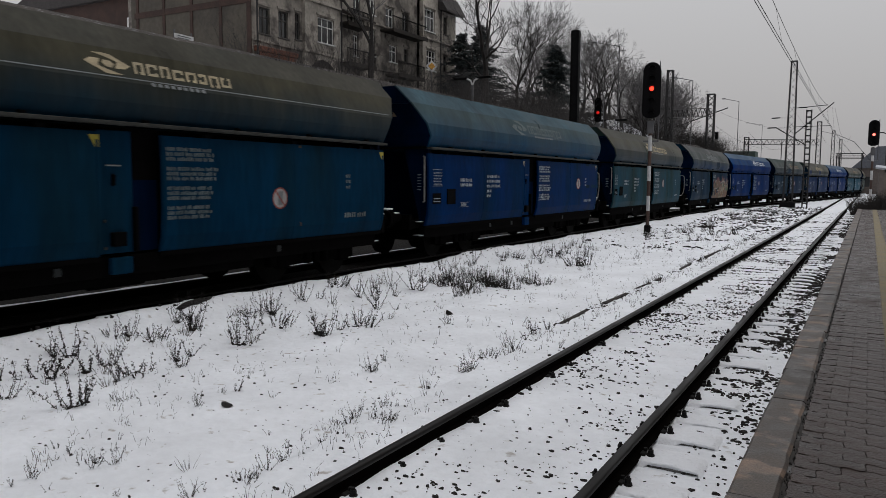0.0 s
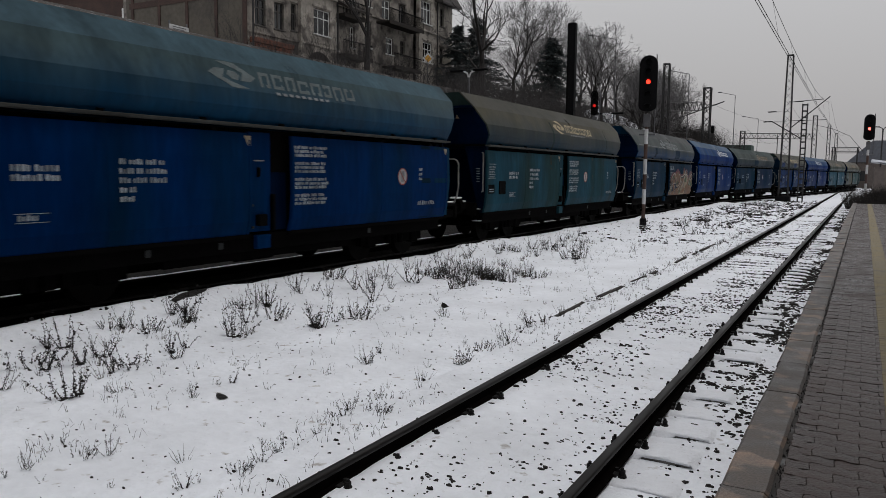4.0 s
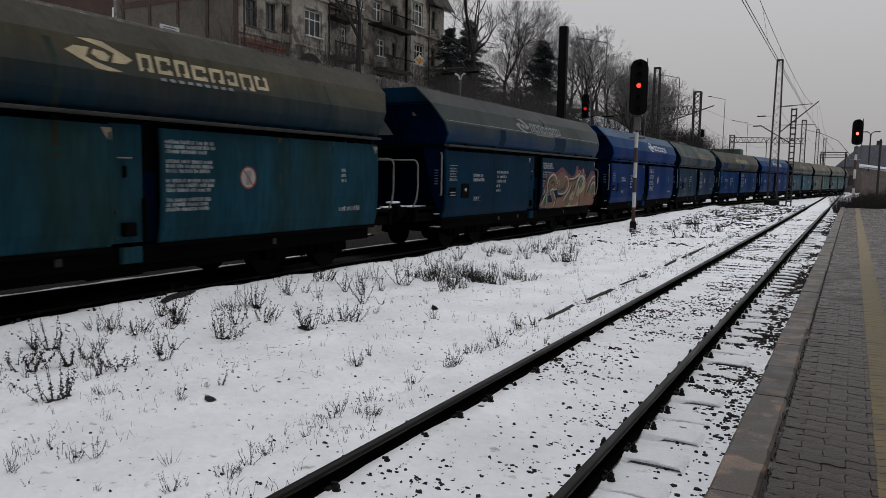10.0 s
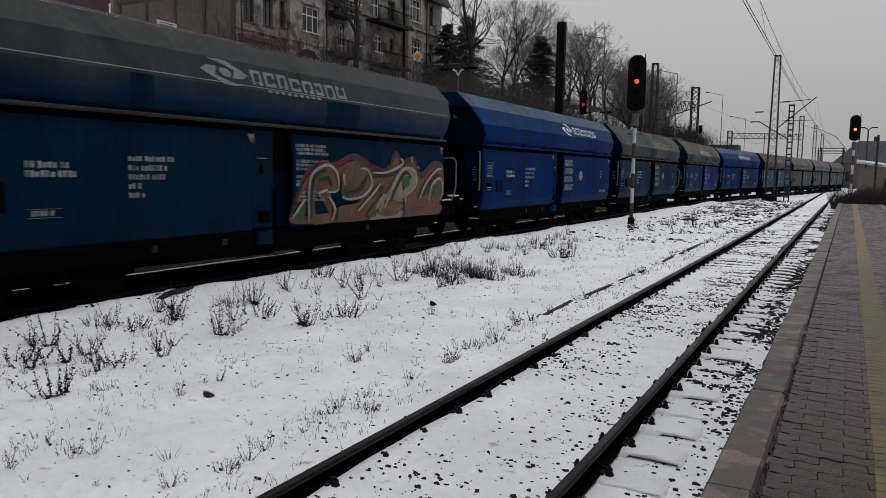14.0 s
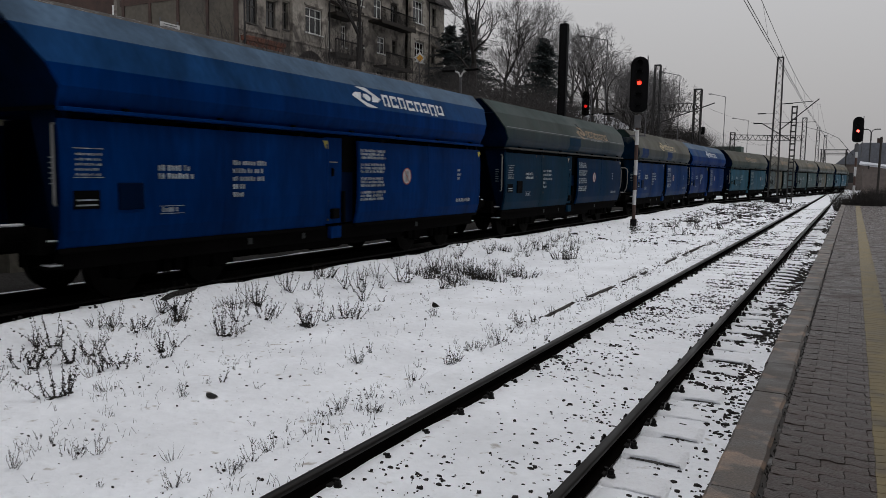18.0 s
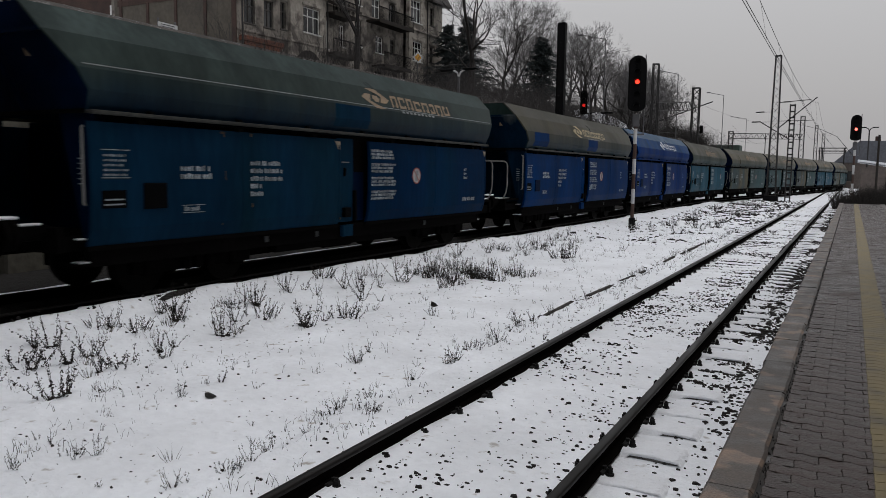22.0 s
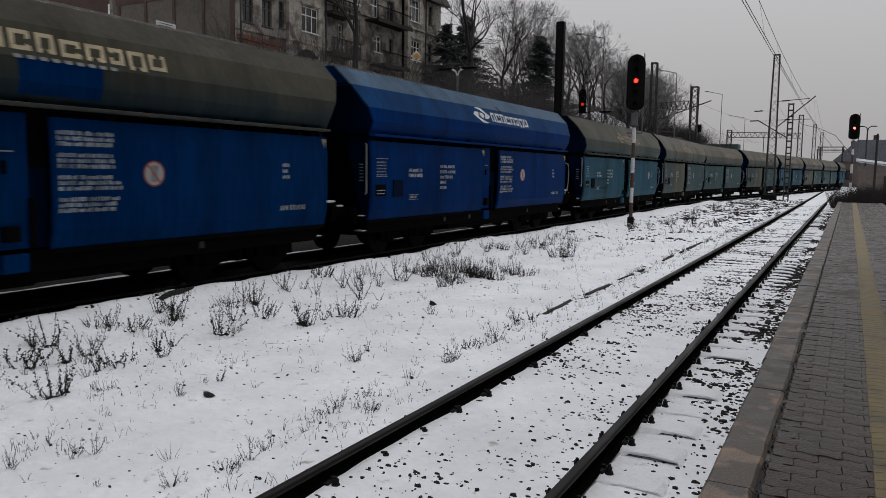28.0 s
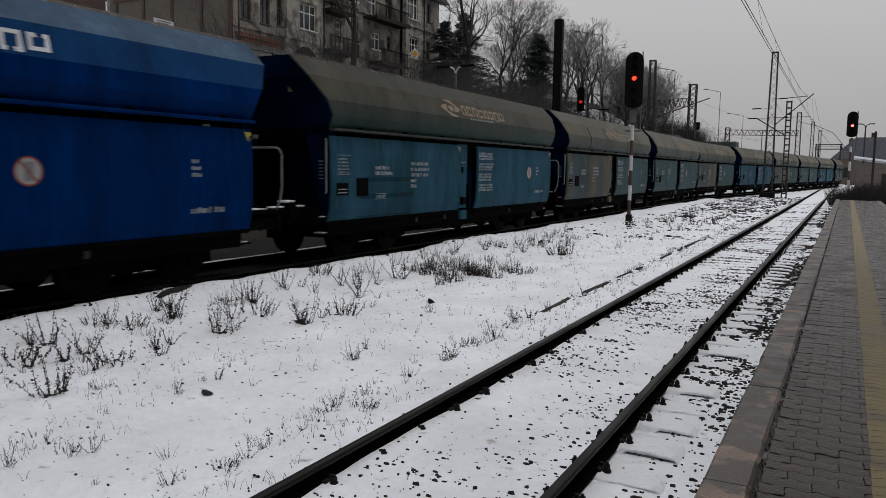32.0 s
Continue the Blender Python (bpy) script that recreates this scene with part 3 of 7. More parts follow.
def emblem(w, y0, mat, size=1.0):
    """The operator's mark as plain shapes: a double swirl and a row of slanted blocks."""
    blade = [(-0.526, 0), (-0.366, 0.092), (-0.143, 0.097), (-0.242, -0.062), (-0.094, -0.125), (0.054, -0.167), (0.289, -0.227), (0.054, -0.244), (-0.119, -0.229), (-0.217, -0.167), (-0.366, -0.095)]
    core = [(-0.08, 0.08), (0.08, 0.068), (0.15, 0.0), (0.08, -0.09), (-0.04, -0.08), (-0.13, 0.0)]
    for s in (1, -1):
        bm = B()
        patch(bm, [on_upper(y0 + size * (0.53 + s * a), 0.26 + size * s * b) for a, b in blade])
        part("emblem_blade", bm, P[mat], w)
    bm = B()
    patch(bm, [on_upper(y0 + size * (0.53 + a), 0.26 + size * b) for a, b in core])
    part("emblem", bm, P[mat], w)
    y = 1.12
    for wd, lo, hi, open_side in ((0.25, 0.10, 0.40, 0), (0.27, 0.10, 0.40, 1), (0.25, 0.10, 0.40, 0), (0.29, 0.09, 0.36, 1), (0.29, 0.09, 0.36, 0), (0.23, 0.09, 0.36, 3), (0.29, 0.04, 0.36, 0), (0.30, 0.09, 0.36, 2)):
        bm = B()
        k, t = 0.045, 0.064
        out = [(0, lo), (wd, lo), (wd + k, hi), (k, hi)]
        inn = [(t, lo + t), (wd - t, lo + t), (wd + k - t, hi - t), (k + t, hi - t)]
        for q in range(4):
            r = (q + 1) % 4
            (oa, ob), (ia, ib) = (out[q], out[r]), (inn[q], inn[r])
            if q == open_side:
                # the open side keeps a short stub at either end
                spans = ((0.0, 0.24), (0.62, 1.0))
            else:
                spans = ((0.0, 1.0),)
            for u0, u1 in spans:
                mix = lambda p, w, u: (p[0] + (w[0] - p[0]) * u, p[1] + (w[1] - p[1]) * u)
                pts = (mix(oa, ob, u0), mix(oa, ob, u1), mix(ia, ib, u1), mix(ia, ib, u0))
                patch(bm, [on_upper(y0 + size * (y + a), 0.26 + size * (b - 0.26)) for a, b in pts])
        y += wd + 0.075
        part("emblem_block", bm, P[mat], w)
    if mat != "bright":
        bm = B()
        for i in range(9):
            a, b = y0 + size * (1.45 + 0.17 * i), y0 + size * (1.55 + 0.17 * i)
            patch(bm, [on_upper(q, u) for q, u in ((a, -0.02), (b, -0.02), (b, 0.035), (a, 0.035))])
        part("emblem_caption", bm, P["pale"], w, "row of small worn pale strokes")


def smooth(pts, closed=False, n=4):
    """A rounded line through the given points."""
    k = len(pts)
    out = []
    for i in range(k if closed else k - 1):
        p = [Vector((*pts[(i + j) % k if closed else min(max(i + j, 0), k - 1)], 0)) for j in (-1, 0, 1, 2)]
        for q in range(n):
            u = q / n
            v = 0.5 * (2 * p[1] + (p[2] - p[0]) * u + (2 * p[0] - 5 * p[1] + 4 * p[2] - p[3]) * u ** 2 + (3 * p[1] - p[0] - 3 * p[2] + p[3]) * u ** 3)
            out.append((v.x, v.y))
    return out if closed else out + [pts[-1]]


def graffiti(w):
    """Sprayed shapes on the longer flap, layer over layer."""
    def ribbon(pts, wd, lift):
        bm = B()
        pts = smooth(pts)
        n = len(pts)
        row = []
        for i, (y, z) in enumerate(pts):
            a, b = pts[max(i - 1, 0)], pts[min(i + 1, n - 1)]
            d = Vector((b[0] - a[0], b[1] - a[1])).normalized() * wd * (0.45 + 0.55 * math.sin(math.pi * (i + 0.6) / (n + 0.2)))
            row.append(((y - d.y, z + d.x), (y + d.y, z - d.x)))
        for p, q in zip(row, row[1:]):
            patch(bm, [(side_x(max(z, 0.87)) + lift, y, max(z, 0.87)) for y, z in (p[0], p[1], q[1], q[0])])
        return bm

    def blob(pts, lift):
        bm = B()
        pts = smooth(pts, True, 3)
        zs = [max(z, 0.87) for y, z in pts]
        patch(bm, [(side_x(z) + lift, min(y, FAR - 0.01), z) for (y, _), z in zip(pts, zs)])
        return bm

    halo = [[(0.2, 1), (0.3, 1.4), (0.6, 1.9), (1, 2.1), (1.5, 2.1), (2.2, 2.3), (2.8, 2.1), (3.4, 2), (3.8, 2.4), (4.1, 2.2), (4.6, 2.3), (4.9, 1.9), (5.5, 2.2), (6, 2.1), (6.1, 1.5), (5.1, 1.1), (3.4, 0.9), (0.8, 0.9)]]
    fill = [[(0.76, 0.93), (0.7, 1.49), (0.81, 1.88), (1.25, 2.03), (1.55, 1.89), (1.62, 1.55), (1.38, 1.48), (1.52, 1.19), (1.56, 0.91)], [(1.75, 1.43), (1.78, 1.9), (2.2, 2.04), (2.68, 1.93), (2.77, 1.63), (2.43, 1.41), (1.9, 1.33)], [(2.21, 1), (2.54, 1.46), (2.97, 1.82), (3.72, 1.98), (4.12, 2.12), (3.96, 1.86), (3.29, 1.64), (3, 1.37), (2.55, 0.98)], [(4.8, 1.36), (5.4, 1.88), (5.93, 2.01), (6.03, 1.39), (5.69, 1.05), (5.09, 1.07)], [(1.56, 0.91), (1.65, 1.19), (2.21, 1.25), (3.19, 1.3), (4.22, 1.23), (5.84, 1.18), (5.95, 0.8), (3.43, 0.83)]]
    fill.insert(0, [(y, z - 0.15 if z > 1.2 else z) for y, z in halo[0]])
    cream = [[(3.13, 0.87), (3.27, 1.26), (3.6, 1.62), (3.88, 1.92), (4.24, 2), (4.05, 1.62), (4.25, 1.31), (4.14, 0.86)], [(3.96, 1.99), (4.45, 2.03), (4.68, 1.77), (4.52, 1.46), (4.13, 1.36), (4.21, 1.69), (4.04, 1.83)], [(2.86, 0.9), (3.12, 1.3), (3.36, 1.44), (3.2, 0.89)]]
    green = [[(1.75, 1.47), (2.14, 1.65), (2.2, 1.5), (1.88, 1.38)], [(0.95, 1.86), (1.25, 1.92), (1.18, 1.83), (0.97, 1.78)], [(4.04, 1.77), (4.34, 1.83), (4.38, 1.62), (4.1, 1.57)], [(4.9, 1.41), (5.4, 1.72), (5.52, 1.4)], [(5.54, 1.4), (5.82, 1.68), (5.94, 1.49), (5.68, 1.31)], [(0.32, 1.06), (0.56, 1.37), (0.61, 1.08)], [(2.69, 0.98), (3, 1.26), (2.95, 0.94)]]
    white = [[(0.76, 0.93), (0.68, 1.4), (0.77, 1.85), (1.23, 2.04), (1.55, 1.9), (1.6, 1.55), (1.25, 1.51)], [(1.31, 1.41), (1.52, 1.19), (1.5, 0.93)], [(1.75, 1.41), (1.98, 1.35), (2.49, 1.41), (2.8, 1.65), (2.65, 1.95), (2.38, 1.98)], [(2.85, 1.9), (3.41, 1.91), (4.04, 2.1), (3.97, 2.23)], [(2.34, 1.1), (2.86, 1.45), (3.12, 1.66)], [(3.36, 1.13), (3.76, 1.75), (4.2, 2.01), (4.61, 1.92), (4.65, 1.61), (4.22, 1.38)], [(4.47, 2.14), (4.43, 2.26)], [(4.87, 1.3), (5.08, 1.61), (5.62, 1.97), (5.93, 2)], [(5.31, 1.2), (5.41, 1.61), (5.82, 1.77), (5.98, 1.51), (5.91, 1.23)], [(0.24, 1.03), (0.41, 1.23), (0.59, 1.4)], [(1.77, 1.87), (1.82, 1.64)], [(0.97, 1.49), (1.25, 1.56)]]
    dark = [[(0.81, 1), (0.77, 1.43), (0.86, 1.81), (1.21, 1.94)], [(1.85, 1.47), (2.38, 1.56), (2.63, 1.83)], [(2.85, 1.81), (3.57, 1.86), (3.91, 1.96)], [(2.55, 1.2), (2.97, 1.51), (3.27, 1.59)], [(3.58, 1.25), (3.95, 1.75), (4.24, 1.91), (4.44, 1.77)], [(5.01, 1.34), (5.51, 1.77), (5.82, 1.86)], [(1.62, 1.19), (1.65, 0.92)], [(4.13, 1.32), (4.26, 0.92)], [(1, 1.73), (1.28, 1.78), (1.38, 1.64)]]
    for i, (shapes, nm, mat, label) in enumerate(((halo, "graffiti_halo", "gr_red", "dark red sprayed halo"), (fill, "graffiti_fill", "gr_brown", "brown sprayed fill"), (cream, "graffiti_letter", "gr_cream", "cream sprayed shape"), (green, "graffiti_spot", "gr_green", "green sprayed spot"))):
        for j, pts in enumerate(shapes):
            part(nm, blob(pts, 0.02 + 0.005 * i + 0.0006 * j), P[mat], w, label)
    for shapes, wd, nm, mat, label, lift in ((dark, 0.045, "graffiti_shadow", "gr_dark", "dark sprayed line", 0.041), (white, 0.03, "graffiti_outline", "gr_white", "white sprayed outline", 0.046)):
        for j, pts in enumerate(shapes):
            part(nm, ribbon(pts, wd, lift + 0.0005 * j), P[mat], w, label)


def wagon(c, ext0, ext1, seed):
    """A self-discharging hopper wagon; +x is the side towards the platform, y along the track. c: its colours and marks."""
    rng = random.Random(seed)
    near, latch = NEAR + c.get("near", 0.0), c.get("latch", 0.08)
    w = empty("hopper_wagon")
    tagged(w, c["label"], "freight wagon", "wagons of the freight train")

    def at(s, k=0.0):
        """A place k metres outside the near (-1) or far (1) end of the flaps."""
        return FAR + k if s > 0 else near - k

    def shell(pts, sgn, inset=0.04):
        """A plate along the slope whose ends lean outwards, with thickness inwards."""
        bm = B()
        rows = []
        for x, z in pts:
            o = lean(z)
            rows.append([bm.verts.new(v) for v in ((sgn * x, near - o, z), (sgn * x, FAR + o, z), (sgn * (x - inset), FAR + o, z - 0.01), (sgn * (x - inset), near - o, z - 0.01))])
        for p, q in zip(rows, rows[1:]):
            for i in range(4):
                j = (i + 1) % 4
                bm.faces.new((p[i], p[j], q[j], q[i]))
        bm.faces.new(rows[0]), bm.faces.new(rows[-1][::-1])
        bmesh.ops.recalc_face_normals(bm, faces=bm.faces[:])
        return bm

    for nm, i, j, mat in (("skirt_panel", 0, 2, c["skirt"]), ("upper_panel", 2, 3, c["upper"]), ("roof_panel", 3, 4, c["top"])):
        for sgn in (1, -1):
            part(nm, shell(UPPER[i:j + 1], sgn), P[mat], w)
    for s in (-1, 1):
        ew = None
        # Where end_top differs, the leaning wall's shade is put into its darker paint.
        for nm, i, j, mat in (("end_wall", 0, 3, c["end"]), ("end_top", 3, 4, c.get("end_top", c["end"]))):
            bm = B()
            rows = []
            for x, z in UPPER[i:j + 1]:
                rows.append([bm.verts.new(v) for v in ((x - 0.03, at(s, lean(z) - 0.02), z - 0.004), (-x + 0.03, at(s, lean(z) - 0.02), z - 0.004), (-x + 0.03, at(s, lean(z) - 0.07), z - 0.004), (x - 0.03, at(s, lean(z) - 0.07), z - 0.004))])
            for p, q in zip(rows, rows[1:]):
                for k in range(4):
                    m = (k + 1) % 4
                    bm.faces.new((p[k], p[m], q[m], q[k]))
            bmesh.ops.recalc_face_normals(bm, faces=bm.faces[:])
            pt = part(nm, bm, P[mat], ew or w)
            ew = ew or pt
        part("end_stiffener", bar(B(), (-1.24, at(s, 0.53), 3.74), (1.24, at(s, 0.53), 3.74), 0.05), P[c["end"]], ew)
        part("end_rib", bar(B(), (0.1, at(s, 0.01), 2.76), (0.1, at(s, 0.53), 3.72), 0.05), P[c["end"]], ew)
        part("end_sill", box(B(), -1.4, 1.4, at(s, -0.06), at(s, 0.02), 2.70, 2.75), P["hatch"], ew)
        bm = B()
        patch(bm, [(x, at(s, lean(z)), z) for x, z in ((0.64, 3.44), (0.76, 3.44), (0.70, 3.55))])
        part("end_mark", bm, P["ochre"], ew, "small dull yellow warning triangle")
        if c.get("end_panels") and s < 0:
            # two plain pale panels side by side on the near end
            for x0, x1 in ((-1.32, -0.86), (-0.72, -0.2)):
                bm = B()
                patch(bm, [(x, at(s, lean(z)), z) for x, z in ((x0 - 0.1, 3.40), (x1 - 0.1, 3.42), (x1 + 0.1, 2.98), (x0 + 0.1, 2.98))])
                part("end_notice_plate", bm, P["pale"], ew, "pale panel on the end wall")
        # recessed end below the hopper: side wings with a small table of marks
        for q in (1, -1):
            wing = part("end_wing", prism(B(), [(q * 0.72, 2.70), (q * 1.40, 2.70), (q * 1.40, 1.0), (q * 1.18, 0.9)], at(s, -0.16), at(s, -0.08)), P[c["end"]], w)
            if q > 0:
                bm = B()
                y = at(s, -0.076)
                for i in range(6):
                    z = 1.72 + 0.07 * i
                    patch(bm, [(1.1, y, z), (1.32, y, z), (1.32, y, z + 0.018), (1.1, y, z + 0.018)])
                part("wing_marks", bm, P["white"], wing)
    part("load_cover", box(B(), -0.86, 0.86, near - 0.4, FAR + 0.4, 4.02, 4.06), P["under"], w)
    if c.get("stripe"):
        bm = B()
        pts = [on_upper(near - 0.1, 0.05), on_upper(FAR + 0.1, 0.05), on_upper(FAR + 0.1, 0.068), on_upper(near - 0.1, 0.068)]
        patch(bm, pts)
        part("pale_line", bm, P["pale"], w)
    for y0, y1, mat in c.get("patches", ()):
        bm = B()
        (xa, za), (xb, zb) = UPPER[0], UPPER[1]
        patch(bm, [(xa + 0.006, y0, za + 0.02), (xa + 0.006, y1, za + 0.02), (xb + 0.006, y1, zb), (xb + 0.006, y0, zb)])
        (xa, za), (xb, zb) = UPPER[1], UPPER[2]
        patch(bm, [(xa + 0.006, y0, za), (xa + 0.006, y1, za), (xb + 0.006, y1, zb), (xb + 0.006, y0, zb)])
        part("repaint_patch", bm, P[mat], w, "repainted patch")
    for q in (1, -1):
        part("ledge_beam", box(B(), q * 1.40, q * 1.56, near, FAR, 2.685, 2.735, 0.01), P[c["skirt"] if c.get("logo_ink") == "bright" else "rust"], w)
    for i in range(7):
        y = -5.4 + 1.8 * i
        bm = B()
        prism(bm, [(1.44, 2.73), (1.54, 2.73), (1.53, 2.775), (1.45, 2.785)], y - 0.035, y + 0.035)
        part("ledge_bracket", bm, P["hatch"], w)
    # side flaps on the platform side, plain ones behind
    for y0, y1, mat in ((near, -0.80 + latch, c["side"]), (0.29, FAR, c.get("side2", c["side"]))):
        for sgn in (1, -1):
            ring = [(sgn * x, z) for x, z in LOWER] + [(sgn * (x - 0.05), z) for x, z in LOWER[::-1]]
            fl = part("side_flap", prism(B(), ring, y0, y1), P[mat], w)
            if sgn > 0:
                bm = B()
                ring = [(x + 0.012, z) for x, z in LOWER[3:]] + [(LOWER[4][0] - 0.02, 0.835), (LOWER[4][0] + 0.02, 0.835)]
                prism(bm, [(LOWER[4][0] - 0.03, 0.86), (LOWER[4][0] + 0.015, 0.87), (LOWER[4][0] + 0.01, 0.80), (LOWER[4][0] - 0.03, 0.80)], y0, y1)
                part("flap_edge", bm, P["under"], fl)
                for ys in (y0 + 0.03, y1 - 0.07):
                    bm = B()
                    ring = [(x + 0.008, z) for x, z in LOWER] + [(x - 0.01, z) for x, z in LOWER[::-1]]
                    prism(bm, ring, ys, ys + 0.04)
                    part("flap_stiffener", bm, P[mat], fl)
                for i in range(3):
                    yh = y0 + (y1 - y0) * (0.15 + 0.35 * i)
                    part("flap_hinge", box(B(), 1.44, 1.50, yh - 0.06, yh + 0.06, 2.585, 2.64), P["hatch"], fl)
    k = latch
    seat = part("latch_panel", box(B(), 1.31, 1.36, -0.79 + k, -0.23 + k, 0.9, 2.62, 0.008), P[c["side"]], w)
    part("recess_panel", box(B(), 1.27, 1.30, -0.23 + k, 0.32, 0.9, 2.62), P[c["end"] if c["end"] != "peeled" else "navy"], w)
    part("latch_box", box(B(), 1.35, 1.45, -0.62 + k, -0.40 + k, 1.00, 1.20, 0.012), P["hatch"], seat)
    part("latch_lever", box(B(), 1.34, 1.44, -0.25 + k, -0.19 + k, 0.9, 1.55, 0.01), P["hatch"], seat)
    part("latch_rail", bar(B(), (1.40, -0.68 + k, 2.13), (1.40, -0.44 + k, 2.13), 0.011, None, 6), P["handrail"], seat)
    part("latch_hook", prism(B(), [(1.35, 2.02), (1.41, 2.0), (1.40, 1.86), (1.35, 1.84)], -0.57 + k, -0.53 + k), P["hatch"], seat)
    for zz in (0.98, 1.36):
        part("latch_bolt", bar(B(), (1.355, -0.70 + k, zz), (1.385, -0.70 + k, zz), 0.022, None, 6), P["rust"], seat)
    part("hopper_body", prism(B(), [(1.32, 2.66), (1.28, 1.2), (1.1, 0.9), (-1.1, 0.9), (-1.28, 1.2), (-1.32, 2.66)], near + 1.0, FAR - 1.0), P["under"], w)
    for s in (-1, 1):
        for q in (1, -1):
            part("corner_post", box(B(), q * 1.22, q * 1.34, at(s, -0.34), at(s, -0.05), 0.86, 2.66), P[c["end"]], w)
        part("end_bulkhead", box(B(), -1.26, 1.26, at(s, -1.0), at(s, -0.9), 0.9, 2.66), P[c["end"]], w)
    # underframe, discharge gear
    part("underframe", box(B(), -1.15, 1.15, near - ext0, FAR + ext1, 0.80, 1.0), P["under"], w)
    for q in (1, -1):
        part("sole_bar", box(B(), q * 1.12, q * 1.30, near + 0.1, FAR - 0.1, 0.56, 0.86, 0.015), P["under"], w)
        part("discharge_beam", box(B(), q * 1.0, q * 1.22, -2.4, 2.4, 0.42, 0.60, 0.015), P["under"], w)
    for y0 in (-2.7, 0.1):
        bm = prism(B(), [(1.0, 0.9), (0.5, 0.32), (-0.5, 0.32), (-1.0, 0.9)], y0, y0 + 2.6)
        part("discharge_chute", bm, P["under"], w)
    part("brake_cylinder", bar(B(), (0.9, -0.6, 0.5), (0.9, 0.3, 0.5), 0.16, None, 12), P["under"], w)
    sets = []
    for by in (-4.2, 4.2):
        for q in (1, -1):
            bm = B()
            prism(bm, [(q * 0.95, 0.66), (q * 1.09, 0.66), (q * 1.09, 0.34), (q * 0.95, 0.34)], by - 1.25, by + 1.25)
            bf = part("bogie_frame", bm, P["under"], w)
            for dy in (-0.9, 0.9):
                part("axle_box", box(B(), q * 0.95, q * 1.14, by + dy - 0.17, by + dy + 0.17, 0.30, 0.64, 0.03), P["under"], bf)
            for dy in (-0.25, 0, 0.25):
                part("bogie_spring", bar(B(), (q * 1.1, by + dy, 0.34), (q * 1.1, by + dy, 0.62), 0.09, None, 8), P["under"], bf)
        part("bogie_bolster", box(B(), -1.0, 1.0, by - 0.25, by + 0.25, 0.55, 0.82), P["under"], w)
        for dy in (-0.9, 0.9):
            bm = B()
            bar(bm, (-0.95, 0, 0), (0.95, 0, 0), 0.08, None, 10)
            for q in (1, -1):
                bar(bm, (q * 0.69, 0, 0), (q * 0.82, 0, 0), 0.46, None, 28)
                bar(bm, (q * 0.66, 0, 0), (q * 0.69, 0, 0), 0.485, None, 28)
                for k in range(4):
                    a = math.pi / 4 + k * math.pi / 2
                    bar(bm, (q * 0.82, 0.2 * math.cos(a), 0.2 * math.sin(a)), (q * 0.83, 0.2 * math.cos(a), 0.2 * math.sin(a)), 0.05, None, 6)
            ws = part("wheelset", bm, P["wheel"], w)
            ws.matrix_basis = pose(0, by + dy, 0.46)
            sets.append((ws, by + dy))
    for s, ext, rail in ((-1, ext0, c.get("rail0")), (1, ext1, c.get("rail1"))):
        yh = at(s, ext)
        part("headstock", box(B(), -1.2, 1.2, yh - 0.06, yh + 0.06, 0.78, 1.14, 0.01), P["under"], w)
        for q in (1, -1):
            bm = B()
            bar(bm, (q * 0.875, yh, 1.06), (q * 0.875, yh + s * 0.5, 1.06), 0.11, None, 12)
            bar(bm, (q * 0.875, yh + s * 0.48, 1.06), (q * 0.875, yh + s * 0.57, 1.06), 0.22, None, 18)
            bf = part("buffer", bm, P["under"], w)
            bm = box(B(), q * 0.875 - 0.12, q * 0.875 + 0.12, yh + s * 0.44, yh + s * 0.59, 1.262, 1.305, 0.018)
            box(bm, q * 0.875 - 0.06, q * 0.875 + 0.06, yh + s * 0.08, yh + s * 0.45, 1.160, 1.195, 0.014)
            part("snow_cap", bm, M["bed_snow"], bf, "cap of snow on the buffer")
        bm = B()
        bar(bm, (0, yh, 1.0), (0, yh + s * 0.55, 0.95), 0.06, None, 6)
        bar(bm, (0, yh + s * 0.2, 1.02), (0, yh + s * 0.3, 0.75), 0.04, None, 6)
        part("coupling", bm, P["under"], w)
        bm = B()
        tube(bm, [(0.35, yh, 1.1), (0.36, yh + s * 0.2, 0.85), (0.36, yh + s * 0.4, 0.7), (0.3, yh + s * 0.55, 0.8)], 0.025, 6)
        part("brake_hose", bm, P["under"], w)
        # steps with a little snow
        for zs in (0.95, 0.62):
            st = part("step", box(B(), 1.02, 1.30, at(s, 0.12), at(s, -0.62), zs - 0.03, zs), P["under"], w)
            part("step_snow", box(B(), 1.05, 1.28, at(s, 0.06), at(s, -0.58), zs, zs + 0.022, 0.008), M["bed_snow"], st, "thin line of snow")
        part("step_hanger", box(B(), 1.24, 1.28, at(s, -0.3), at(s, -0.26), 0.6, 0.95), P["under"], w)
        bm = B()
        yp = at(s, 0.04)
        tube(bm, [(1.30, yp - s * 0.07, 2.52), (1.37, yp, 2.50), (1.37, yp, 1.46), (1.30, yp - s * 0.07, 1.44)], 0.02, 6)
        part("grab_rail", bm, P["handrail"], w)
        if rail:
            y = at(s, ext + 0.03)
            bm = B()
            tube(bm, [(1.08, y, 1.1), (1.2, y, 1.35), (1.24, y, 1.6), (1.24, y, 2.18), (1.2, y, 2.27), (1.12, y, 2.31), (-0.3, y, 2.31), (-0.38, y, 2.27), (-0.4, y, 2.2), (-0.4, y, 1.1)], 0.02, 8)
            part("platform_handrail", bm, P["handrail"], w, "bent pale grey handrail")
            pl = part("end_platform", box(B(), -1.2, 1.2, at(s, -0.3), y + s * 0.03, 1.10, 1.15), P["under"], w)
